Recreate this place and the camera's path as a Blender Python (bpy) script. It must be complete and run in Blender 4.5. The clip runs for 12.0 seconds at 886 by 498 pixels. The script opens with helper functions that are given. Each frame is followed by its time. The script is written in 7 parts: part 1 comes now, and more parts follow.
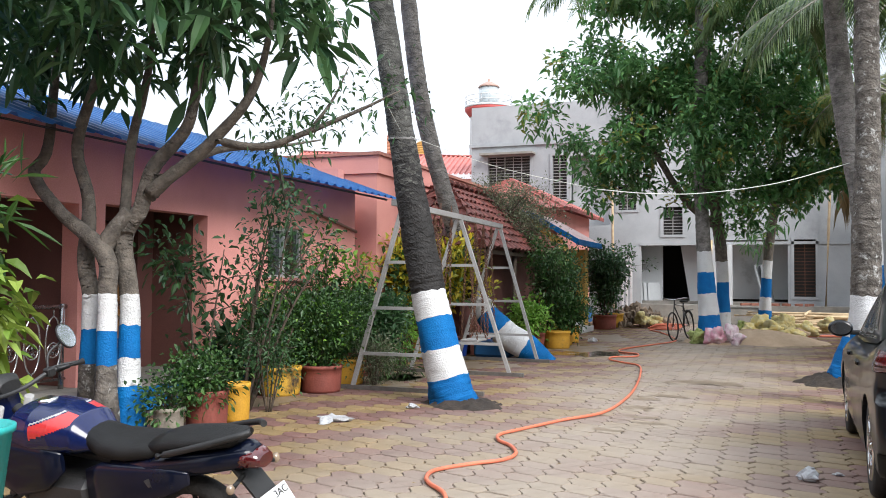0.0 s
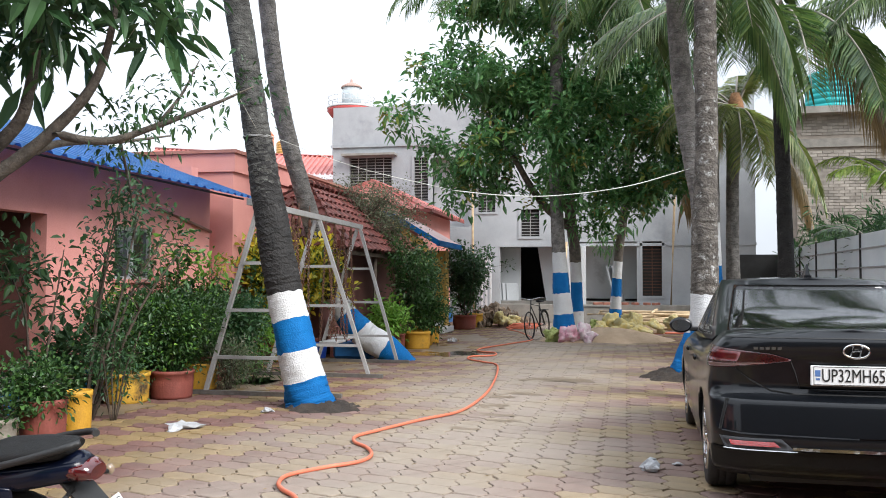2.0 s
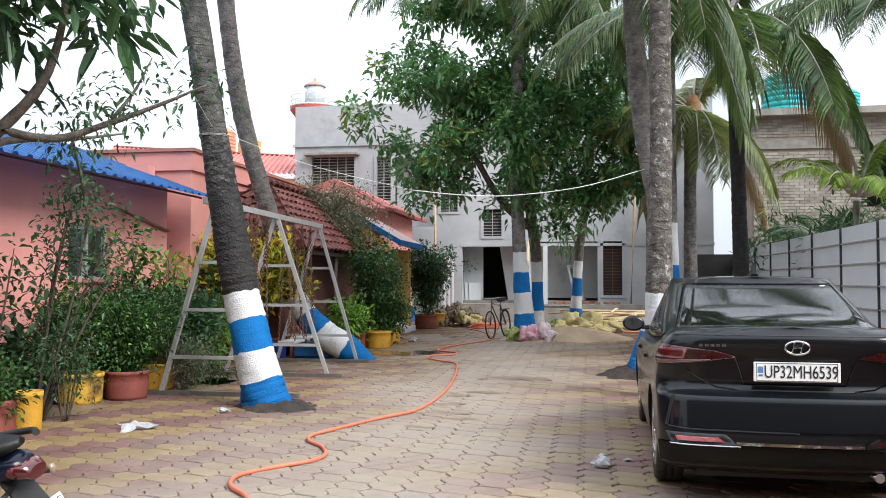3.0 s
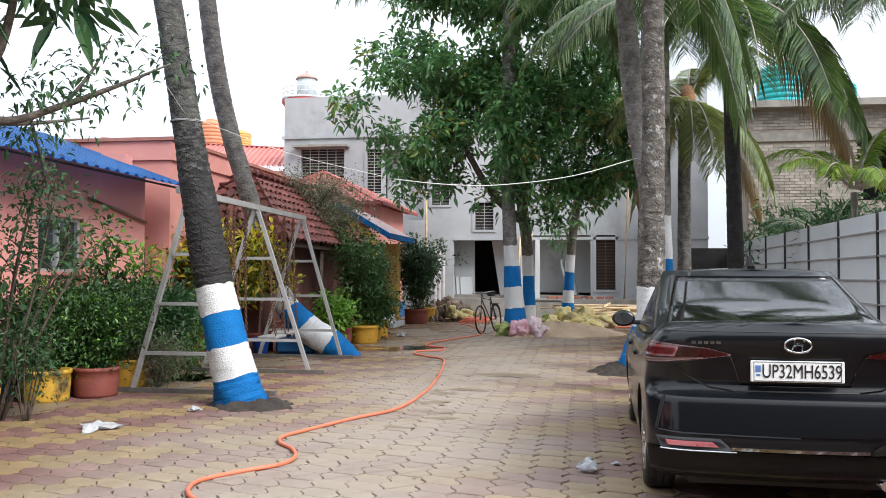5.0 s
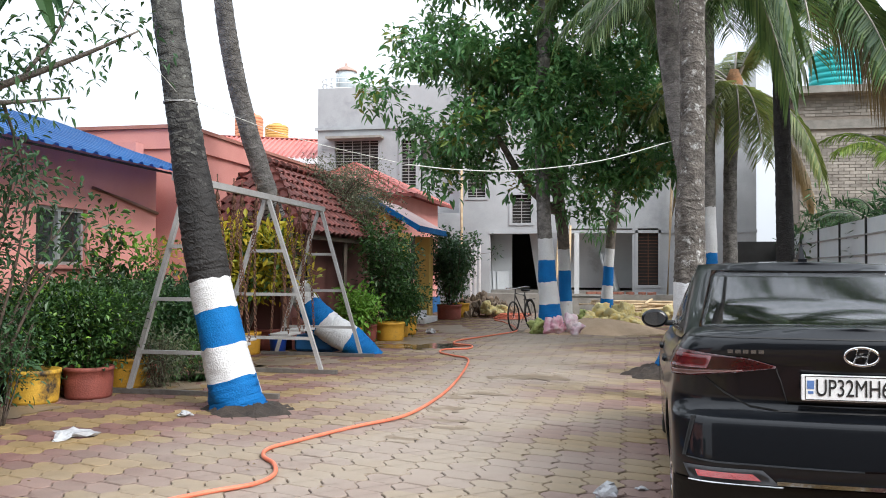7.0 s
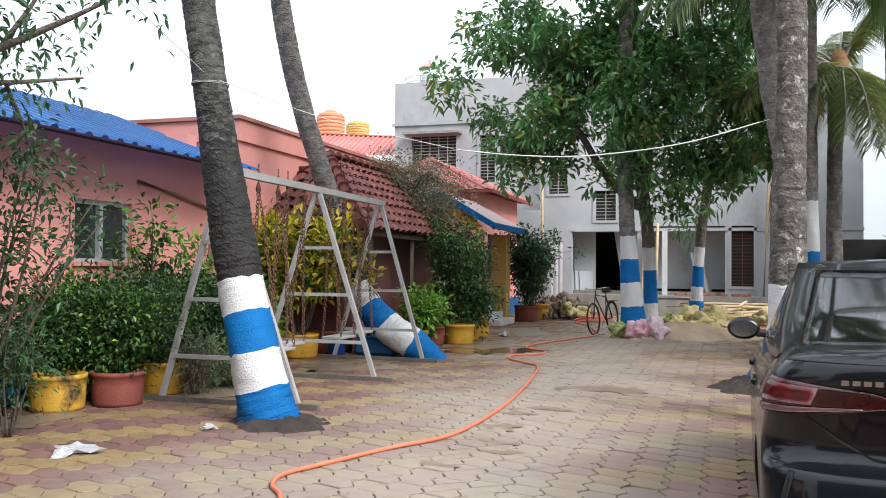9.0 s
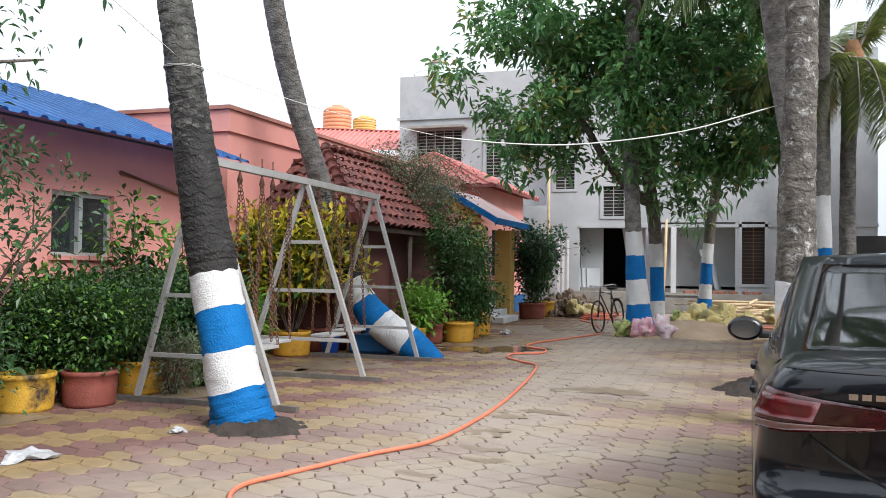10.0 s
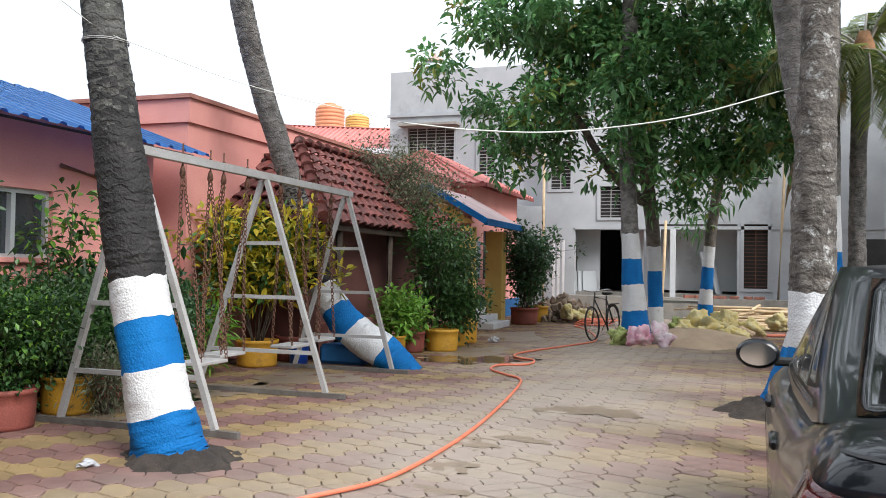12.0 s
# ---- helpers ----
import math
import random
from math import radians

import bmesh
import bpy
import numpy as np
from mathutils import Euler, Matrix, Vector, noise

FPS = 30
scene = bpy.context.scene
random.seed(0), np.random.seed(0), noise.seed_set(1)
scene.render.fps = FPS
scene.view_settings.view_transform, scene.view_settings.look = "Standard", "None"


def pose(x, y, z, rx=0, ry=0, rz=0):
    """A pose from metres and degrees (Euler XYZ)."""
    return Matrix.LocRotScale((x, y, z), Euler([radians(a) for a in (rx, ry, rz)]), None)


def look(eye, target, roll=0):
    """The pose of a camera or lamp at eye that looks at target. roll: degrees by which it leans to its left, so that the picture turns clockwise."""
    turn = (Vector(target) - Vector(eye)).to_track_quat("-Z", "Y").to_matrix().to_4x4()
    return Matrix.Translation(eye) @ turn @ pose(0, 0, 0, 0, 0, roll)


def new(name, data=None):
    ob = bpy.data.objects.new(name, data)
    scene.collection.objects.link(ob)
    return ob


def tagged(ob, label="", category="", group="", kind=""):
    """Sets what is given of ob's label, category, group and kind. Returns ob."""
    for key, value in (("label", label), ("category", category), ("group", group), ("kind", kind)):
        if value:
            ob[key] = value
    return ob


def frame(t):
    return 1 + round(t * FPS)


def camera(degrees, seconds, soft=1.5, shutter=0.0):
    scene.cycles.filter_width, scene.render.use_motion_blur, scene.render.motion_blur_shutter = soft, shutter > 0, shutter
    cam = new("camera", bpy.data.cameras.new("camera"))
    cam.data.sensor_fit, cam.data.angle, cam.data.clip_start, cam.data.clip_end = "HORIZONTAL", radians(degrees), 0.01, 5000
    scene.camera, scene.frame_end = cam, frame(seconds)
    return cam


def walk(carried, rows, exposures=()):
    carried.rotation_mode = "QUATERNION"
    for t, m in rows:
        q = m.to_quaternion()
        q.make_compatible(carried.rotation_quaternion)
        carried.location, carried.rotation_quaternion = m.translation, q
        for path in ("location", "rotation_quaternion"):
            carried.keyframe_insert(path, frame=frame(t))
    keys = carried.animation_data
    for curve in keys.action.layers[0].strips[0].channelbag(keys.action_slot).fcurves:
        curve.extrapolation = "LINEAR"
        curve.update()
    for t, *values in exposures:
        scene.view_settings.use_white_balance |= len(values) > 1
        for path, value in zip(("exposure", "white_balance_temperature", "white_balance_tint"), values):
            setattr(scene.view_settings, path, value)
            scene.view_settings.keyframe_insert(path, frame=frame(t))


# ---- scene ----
cam = camera(54.2, 12.0, soft=0.95)
METRES, EYE, TILT, LEAN, TURN = 4.2, 1.4, 0.0, 0.0, 20.9
ROWS = [
    (0.0, 0.0, 0.0, 0.0, -0.01, 2.05, -0.37),
    (0.5, 0.0002, 0.0048, 0.0, -2.18, 2.07, -0.32),
    (1.0, 0.0042, 0.0086, -0.0007, -4.81, 2.06, -0.24),
    (1.5, 0.0059, 0.0089, -0.0009, -7.51, 2.1, -0.13),
    (2.0, 0.0149, 0.0093, -0.0018, -9.03, 2.18, -0.11),
    (2.5, 0.0246, 0.0054, -0.0034, -10.42, 2.15, -0.08),
    (3.0, 0.0331, -0.0023, -0.0039, -11.36, 2.18, -0.07),
    (5.0, 0.0831, 0.0888, -0.0078, -11.71, 1.82, -0.15),
    (5.5, 0.1144, 0.1302, -0.0094, -11.77, 1.78, -0.13),
    (6.0, 0.1532, 0.1695, -0.009, -11.4, 1.72, -0.16),
    (6.5, 0.1767, 0.2162, -0.0109, -10.45, 1.6, -0.22),
    (7.0, 0.1936, 0.2706, -0.0086, -8.76, 1.45, -0.28),
    (7.5, 0.2211, 0.3184, -0.0083, -6.51, 1.46, -0.3),
    (9.5, 0.331, 0.5577, -0.0108, -2.44, 1.27, -0.59),
    (10.0, 0.3602, 0.6067, -0.0128, -2.14, 1.16, -0.69),
    (10.5, 0.3735, 0.6757, -0.0117, -2.06, 1.24, -0.87),
    (11.0, 0.3944, 0.7359, -0.0122, -2.08, 1.17, -0.94),
    (11.5, 0.4233, 0.7927, -0.0085, -2.14, 1.14, -0.93),
    (12.0, 0.4388, 0.8461, -0.0032, -2.14, 1.24, -0.96),
]
walk(cam, [(t, pose(0, 0, EYE, TILT, LEAN, TURN) @ pose(METRES * x, METRES * y, METRES * z, 90 + pitch, roll, yaw)) for t, x, y, z, yaw, pitch, roll in ROWS])

# ---- world and sun: bright haze, thin cloud ----
SUN_ELEVATION, SUN_TURN = radians(39), radians(122)
world = bpy.data.worlds.new("sky")
scene.world = world
world.use_nodes = True
wn, wl = world.node_tree.nodes, world.node_tree.links
wn.clear()
w_out, w_bg = wn.new("ShaderNodeOutputWorld"), wn.new("ShaderNodeBackground")
w_sky = wn.new("ShaderNodeTexSky")
w_sky.sky_type, w_sky.sun_disc = "NISHITA", False
w_sky.sun_elevation, w_sky.sun_rotation, w_sky.dust_density, w_sky.air_density = SUN_ELEVATION, SUN_TURN, 3.0, 1.0
w_co, w_no, w_ramp, w_mix = wn.new("ShaderNodeTexCoord"), wn.new("ShaderNodeTexNoise"), wn.new("ShaderNodeValToRGB"), wn.new("ShaderNodeMixRGB")
w_no.inputs["Scale"].default_value, w_no.inputs["Detail"].default_value = 2.2, 6.0
w_ramp.color_ramp.elements[0].position, w_ramp.color_ramp.elements[0].color = 0.30, (0.62, 0.62, 0.62, 1)
w_ramp.color_ramp.elements[1].position, w_ramp.color_ramp.elements[1].color = 0.62, (1, 1, 1, 1)
w_mix.inputs[2].default_value = (11.6, 12.5, 13.8, 1)
wl.new(w_co.outputs["Generated"], w_no.inputs["Vector"])
wl.new(w_no.outputs["Fac"], w_ramp.inputs["Fac"])
wl.new(w_ramp.outputs["Color"], w_mix.inputs[0])
wl.new(w_sky.outputs["Color"], w_mix.inputs[1])
# an overcast sky is about three times as bright overhead as at the horizon
w_sep, w_rise, w_dim = wn.new("ShaderNodeSeparateXYZ"), wn.new("ShaderNodeMapRange"), wn.new("ShaderNodeMixRGB")
w_rise.inputs[1].default_value, w_rise.inputs[2].default_value, w_rise.inputs[3].default_value, w_rise.inputs[4].default_value = 0.0, 1.0, 0.385, 1.0
wl.new(w_co.outputs["Generated"], w_sep.inputs[0])
wl.new(w_sep.outputs["Z"], w_rise.inputs[0])
w_dim.blend_type = "MULTIPLY"
w_dim.inputs[0].default_value = 1.0
wl.new(w_mix.outputs["Color"], w_dim.inputs[1])
wl.new(w_rise.outputs[0], w_dim.inputs[2])
wl.new(w_dim.outputs["Color"], w_bg.inputs["Color"])
w_bg.inputs["Strength"].default_value = 0.10
wl.new(w_bg.outputs["Background"], w_out.inputs["Surface"])
sun = new("sun", bpy.data.lights.new("sun", "SUN"))
sun.data.energy, sun.data.angle, sun.data.color = 2.0, radians(28), (1.0, 0.98, 0.955)
sun.matrix_basis = look((math.sin(SUN_TURN) * math.cos(SUN_ELEVATION) * 50, math.cos(SUN_TURN) * math.cos(SUN_ELEVATION) * 50, math.sin(SUN_ELEVATION) * 50), (0, 0, 0))
scene.view_settings.exposure = 1.12

# ---- materials ----
MATS = {}


def material(name, c1, c2=None, scale=3.0, rough=0.75, bump=0.15, metal=0.0, fine=60.0, stain=None, stain_scale=0.6, stain_at=0.58, vary=0.0, coat=0.0, spec=0.5, clear=0.0, island=False, rings=0.0):
    """Two tones mixed by coarse noise, fine relief, optional stains of their own shape and a shift from piece to piece."""
    m = bpy.data.materials.new(name)
    m.use_nodes = True
    n, l = m.node_tree.nodes, m.node_tree.links
    p = n["Principled BSDF"]
    co = n.new("ShaderNodeTexCoord")
    big = n.new("ShaderNodeTexNoise")
    big.inputs["Scale"].default_value, big.inputs["Detail"].default_value, big.inputs["Roughness"].default_value = scale, 6, 0.62
    l.new(co.outputs["Object"], big.inputs["Vector"])
    mix = n.new("ShaderNodeMixRGB")
    mix.inputs[1].default_value = (*c1, 1)
    mix.inputs[2].default_value = (*(c2 or tuple(x * 0.8 for x in c1)), 1)
    ramp = n.new("ShaderNodeMapRange")
    ramp.inputs[1].default_value, ramp.inputs[2].default_value = 0.35, 0.65
    l.new(big.outputs["Fac"], ramp.inputs[0])
    l.new(ramp.outputs[0], mix.inputs[0])
    colour = mix.outputs[0]
    small = n.new("ShaderNodeTexNoise")
    small.inputs["Scale"].default_value, small.inputs["Detail"].default_value = fine, 4
    l.new(co.outputs["Object"], small.inputs["Vector"])
    speck = n.new("ShaderNodeMixRGB")
    speck.blend_type = "OVERLAY"
    speck.inputs[0].default_value = 0.25
    l.new(colour, speck.inputs[1])
    l.new(small.outputs["Fac"], speck.inputs[2])
    colour = speck.outputs[0]
    if rings:
        wv = n.new("ShaderNodeTexWave")
        wv.bands_direction = "Z"
        wv.inputs["Scale"].default_value, wv.inputs["Distortion"].default_value, wv.inputs["Detail"].default_value, wv.inputs["Detail Scale"].default_value = rings, 9.0, 4.0, 2.2
        l.new(co.outputs["Object"], wv.inputs["Vector"])
        wr = n.new("ShaderNodeMapRange")
        wr.inputs[1].default_value, wr.inputs[2].default_value, wr.inputs[3].default_value, wr.inputs[4].default_value = 0.0, 0.30, 0.34, 0.0
        l.new(wv.outputs["Fac"], wr.inputs[0])
        wm = n.new("ShaderNodeMixRGB")
        wm.inputs[2].default_value = (*tuple(x * 0.3 for x in c1), 1)
        l.new(wr.outputs[0], wm.inputs[0])
        l.new(colour, wm.inputs[1])
        colour = wm.outputs[0]
    if stain:
        sn = n.new("ShaderNodeTexNoise")
        sn.inputs["Scale"].default_value, sn.inputs["Detail"].default_value, sn.inputs["Roughness"].default_value = stain_scale, 8, 0.7
        l.new(co.outputs["Object"], sn.inputs["Vector"])
        sr = n.new("ShaderNodeMapRange")
        sr.inputs[1].default_value, sr.inputs[2].default_value = stain_at, stain_at + 0.12
        l.new(sn.outputs["Fac"], sr.inputs[0])
        sm = n.new("ShaderNodeMixRGB")
        sm.inputs[2].default_value = (*stain, 1)
        l.new(sr.outputs[0], sm.inputs[0])
        l.new(colour, sm.inputs[1])
        colour = sm.outputs[0]
    if vary:
        hsv = n.new("ShaderNodeHueSaturation")
        src = n.new("ShaderNodeNewGeometry").outputs["Random Per Island"] if island else n.new("ShaderNodeObjectInfo").outputs["Random"]
        vr = n.new("ShaderNodeMapRange")
        vr.inputs[3].default_value, vr.inputs[4].default_value = 1 - vary, 1 + vary
        l.new(src, vr.inputs[0])
        l.new(vr.outputs[0], hsv.inputs["Value"])
        l.new(colour, hsv.inputs["Color"])
        colour = hsv.outputs["Color"]
    l.new(colour, p.inputs["Base Color"])
    rr = n.new("ShaderNodeMapRange")
    rr.inputs[3].default_value, rr.inputs[4].default_value = max(rough - 0.1, 0.02), min(rough + 0.1, 1)
    l.new(big.outputs["Fac"], rr.inputs[0])
    l.new(rr.outputs[0], p.inputs["Roughness"])
    p.inputs["Metallic"].default_value, p.inputs["Specular IOR Level"].default_value = metal, spec
    p.inputs["Coat Weight"].default_value, p.inputs["Coat Roughness"].default_value = coat, 0.04
    if bump:
        bp = n.new("ShaderNodeBump")
        bp.inputs["Strength"].default_value, bp.inputs["Distance"].default_value = bump, 0.02
        add = n.new("ShaderNodeMath")
        l.new(big.outputs["Fac"], add.inputs[0])
        l.new(small.outputs["Fac"], add.inputs[1])
        if rings:
            ridge = n.new("ShaderNodeMath")
            l.new(add.outputs[0], ridge.inputs[0])
            ridge.operation, ridge.inputs[2].default_value = "MULTIPLY_ADD", 0.0
            ridge.inputs[1].default_value = 1.0
            l.new(wr.outputs[0], ridge.inputs[2])
            add = ridge
        l.new(add.outputs[0], bp.inputs["Height"])
        l.new(bp.outputs["Normal"], p.inputs["Normal"])
    MATS[name] = m
    return m


def leaf_material(name, c1, c2, vary=0.35, rough=0.45, through_light=0.25):
    """Leaves: two greens by leaf, a little light passing through."""
    m = bpy.data.materials.new(name)
    m.use_nodes = True
    n, l = m.node_tree.nodes, m.node_tree.links
    p, out = n["Principled BSDF"], n["Material Output"]
    rnd = n.new("ShaderNodeNewGeometry").outputs["Random Per Island"]
    mix = n.new("ShaderNodeMixRGB")
    mix.inputs[1].default_value, mix.inputs[2].default_value = (*c1, 1), (*c2, 1)
    l.new(rnd, mix.inputs[0])
    co, no = n.new("ShaderNodeTexCoord"), n.new("ShaderNodeTexNoise")
    no.inputs["Scale"].default_value = 1.3
    l.new(co.outputs["Object"], no.inputs["Vector"])
    hsv = n.new("ShaderNodeHueSaturation")
    vr = n.new("ShaderNodeMapRange")
    vr.inputs[1].default_value, vr.inputs[2].default_value = 0.3, 0.7
    vr.inputs[3].default_value, vr.inputs[4].default_value = 1 - vary, 1 + vary
    l.new(no.outputs["Fac"], vr.inputs[0])
    l.new(vr.outputs[0], hsv.inputs["Value"])
    l.new(mix.outputs[0], hsv.inputs["Color"])
    l.new(hsv.outputs["Color"], p.inputs["Base Color"])
    p.inputs["Roughness"].default_value = rough
    tr, ms = n.new("ShaderNodeBsdfTranslucent"), n.new("ShaderNodeMixShader")
    ms.inputs[0].default_value = through_light
    l.new(hsv.outputs["Color"], tr.inputs["Color"])
    l.new(p.outputs[0], ms.inputs[1])
    l.new(tr.outputs[0], ms.inputs[2])
    l.new(ms.outputs[0], out.inputs["Surface"])
    MATS[name] = m
    return m


PINK = material("pink_wall_paint", (0.72, 0.32, 0.28), (0.65, 0.275, 0.24), 0.9, 0.8, 0.08, stain=(0.54, 0.23, 0.20), stain_scale=0.5, stain_at=0.62)
# brown-red for veranda and hut wall, darkened to carry the shade in there
PINK_SHADED = material("brown_red_shaded_paint", (0.15, 0.06, 0.05), (0.115, 0.046, 0.04), 1.0, 0.8, 0.08)
BLUE_PAINT = material("blue_paint", (0.003, 0.15, 0.42), (0.003, 0.11, 0.33), 2.5, 0.7, 0.6, spec=0.2, stain=(0.05, 0.16, 0.30), stain_scale=3, stain_at=0.68)
WHITE_PAINT = material("white_limewash", (0.64, 0.65, 0.66), (0.55, 0.55, 0.55), 3, 0.8, 0.7, stain=(0.30, 0.26, 0.2), stain_scale=4, stain_at=0.66)
YELLOW_PAINT = material("yellow_wall_paint", (0.72, 0.50, 0.15), (0.62, 0.42, 0.12), 1.5, 0.75, 0.1, stain=(0.4, 0.3, 0.15), stain_scale=2, stain_at=0.66)
BLUE_SHEET = material("blue_painted_sheet", (0.045, 0.21, 0.55), (0.035, 0.16, 0.45), 1.2, 0.45, 0.05, stain=(0.2, 0.28, 0.4), stain_scale=1.5, stain_at=0.64)
RED_SHEET = material("red_painted_sheet", (0.52, 0.16, 0.13), (0.40, 0.115, 0.10), 1.2, 0.5, 0.05, stain=(0.35, 0.2, 0.16), stain_scale=1.0, stain_at=0.63)
RED_TILE = material("red_clay_tile", (0.17, 0.042, 0.032), (0.09, 0.026, 0.022), 6, 0.75, 0.4, vary=0.35, island=True, stain=(0.05, 0.035, 0.03), stain_scale=2.0, stain_at=0.6)
CEMENT = material("grey_cement_render", (0.41, 0.425, 0.44), (0.30, 0.315, 0.33), 0.45, 0.9, 0.2, stain=(0.25, 0.26, 0.275), stain_scale=0.3, stain_at=0.54)
CEMENT_PALE = material("pale_putty_render", (0.62, 0.64, 0.66), (0.55, 0.57, 0.59), 0.8, 0.9, 0.1, stain=(0.40, 0.41, 0.42), stain_scale=0.6, stain_at=0.6)
CONCRETE = material("rough_concrete", (0.30, 0.28, 0.25), (0.20, 0.19, 0.17), 2.5, 0.9, 0.4)
# near-black colour that stands in for the shade of unlit rooms
ROOM_SHADE = material("painted_room_shade", (0.03, 0.027, 0.025), (0.02, 0.018, 0.017), 1, 0.9, 0)
STEEL_GREY = material("grey_painted_steel", (0.38, 0.38, 0.38), (0.31, 0.30, 0.29), 4, 0.5, 0.1, stain=(0.2, 0.1, 0.05), stain_scale=5, stain_at=0.68)
BLACK_IRON = material("black_iron", (0.03, 0.03, 0.032), (0.02, 0.02, 0.02), 5, 0.5, 0.1)
RUST = material("rusty_chain_steel", (0.16, 0.07, 0.04), (0.09, 0.05, 0.035), 20, 0.7, 0.3, metal=0.4)
STAINLESS = material("stainless_tube", (0.6, 0.6, 0.6), (0.5, 0.5, 0.5), 3, 0.25, 0.0, metal=0.9)
PALM_BARK_MID = material("mossy_palm_bark", (0.10, 0.098, 0.09), (0.03, 0.029, 0.027), 7, 0.9, 1.0, fine=50, stain=(0.21, 0.22, 0.19), stain_scale=8, stain_at=0.58, rings=3.4)
PALM_BARK = material("palm_bark", (0.25, 0.235, 0.22), (0.10, 0.094, 0.088), 7, 0.9, 1.0, fine=50, stain=(0.30, 0.29, 0.275), stain_scale=9, stain_at=0.60, rings=3.4)
PALM_BARK_WET = material("dark_palm_bark", (0.022, 0.020, 0.019), (0.010, 0.009, 0.009), 8, 0.75, 0.9, fine=40, stain=(0.085, 0.08, 0.075), stain_scale=12, stain_at=0.60, rings=3.4)
PALM_BARK_PALE = material("lichened_palm_bark", (0.17, 0.15, 0.13), (0.06, 0.052, 0.045), 9, 0.9, 1.0, fine=45, stain=(0.46, 0.46, 0.44), stain_scale=11, stain_at=0.56, rings=2.2)
TREE_BARK = material("tree_bark", (0.17, 0.145, 0.12), (0.08, 0.07, 0.06), 10, 0.9, 0.8, fine=50, stain=(0.3, 0.28, 0.25), stain_scale=4, stain_at=0.62)
TWIG = material("twig_bark", (0.10, 0.075, 0.055), (0.06, 0.045, 0.035), 10, 0.9, 0.3)
SOIL = material("dark_soil", (0.06, 0.045, 0.035), (0.03, 0.024, 0.02), 8, 1.0, 0.9, fine=80)
SAND = material("brown_sand", (0.46, 0.34, 0.24), (0.38, 0.28, 0.19), 4, 1.0, 0.5, fine=150)
EARTH = material("bare_earth", (0.24, 0.18, 0.13), (0.16, 0.12, 0.09), 1.2, 1.0, 0.4)
POT_RED = material("red_painted_pot", (0.25, 0.065, 0.048), (0.18, 0.048, 0.036), 4, 0.7, 0.3, stain=(0.35, 0.22, 0.17), stain_scale=4, stain_at=0.64)
POT_YELLOW = material("yellow_painted_pot", (0.58, 0.31, 0.028), (0.46, 0.24, 0.022), 4, 0.65, 0.3, stain=(0.12, 0.075, 0.03), stain_scale=2.5, stain_at=0.6)
POT_PEELED = material("peeling_yellow_pot", (0.60, 0.36, 0.04), (0.5, 0.28, 0.03), 4, 0.7, 0.3, stain=(0.025, 0.02, 0.018), stain_scale=2.2, stain_at=0.49)
POT_GREY = material("bare_cement_pot", (0.30, 0.27, 0.22), (0.2, 0.18, 0.15), 4, 0.9, 0.4)
HOSE = material("orange_hose_rubber", (0.70, 0.19, 0.105), (0.60, 0.15, 0.08), 3, 0.5, 0.05)
WOOD = material("brown_door_wood", (0.20, 0.085, 0.03), (0.11, 0.045, 0.02), 4, 0.5, 0.2)
BAMBOO = material("dry_bamboo", (0.52, 0.40, 0.25), (0.40, 0.29, 0.17), 5, 0.7, 0.2, vary=0.25)
LEAF_MANGO = leaf_material("mango_leaf", (0.055, 0.17, 0.06), (0.16, 0.32, 0.11), rough=0.28, through_light=0.38)
LEAF_MANGO_NEW = leaf_material("young_mango_leaf", (0.20, 0.32, 0.06), (0.32, 0.25, 0.08))
LEAF_DARK = leaf_material("dark_broad_leaf", (0.022, 0.068, 0.027), (0.06, 0.135, 0.045), through_light=0.25)
LEAF_SHRUB = leaf_material("shrub_leaf", (0.011, 0.044, 0.011), (0.068, 0.155, 0.034))
LEAF_ARECA = leaf_material("yellow_green_leaflet", (0.12, 0.24, 0.03), (0.33, 0.42, 0.08), through_light=0.35)
LEAF_BRIGHT = leaf_material("bright_leaf", (0.10, 0.26, 0.03), (0.22, 0.40, 0.06), through_light=0.35)
LEAF_CROTON = leaf_material("yellow_croton_leaf", (0.62, 0.46, 0.03), (0.26, 0.30, 0.03))
LEAF_PALM = leaf_material("coconut_leaflet", (0.03, 0.08, 0.022), (0.12, 0.18, 0.05), rough=0.4, through_light=0.35)
LEAF_PALM_PALE = leaf_material("sunlit_coconut_leaflet", (0.09, 0.15, 0.035), (0.26, 0.28, 0.09), rough=0.4, through_light=0.4)
LEAF_DRY = leaf_material("dry_palm_leaflet", (0.28, 0.20, 0.10), (0.18, 0.13, 0.06))
LEAF_GREY = leaf_material("grey_green_vine_leaf", (0.08, 0.11, 0.06), (0.15, 0.16, 0.09))
BARK_CRACK = material("fan_palm_stem", (0.32, 0.30, 0.26), (0.22, 0.2, 0.17), 6, 0.8, 0.3)
CAR_PAINT = material("black_car_paint", (0.005, 0.006, 0.008), (0.004, 0.005, 0.007), 1, 0.35, 0, coat=0.55, spec=0.12, stain=(0.016, 0.019, 0.018), stain_scale=3, stain_at=0.66)
TYRE = material("tyre_rubber", (0.02, 0.02, 0.02), (0.035, 0.032, 0.03), 8, 0.9, 0.3)
CHROME = material("chrome_trim", (0.7, 0.7, 0.7), (0.6, 0.6, 0.6), 2, 0.12, 0, metal=1.0)
RED_LENS = material("red_lamp_lens", (0.10, 0.005, 0.006), (0.05, 0.003, 0.004), 6, 0.12, 0, coat=1.0)
CAR_GLASS = material("tinted_car_glass", (0.012, 0.014, 0.015), (0.012, 0.014, 0.015), 1, 0.05, 0, coat=1.0, spec=0.8)
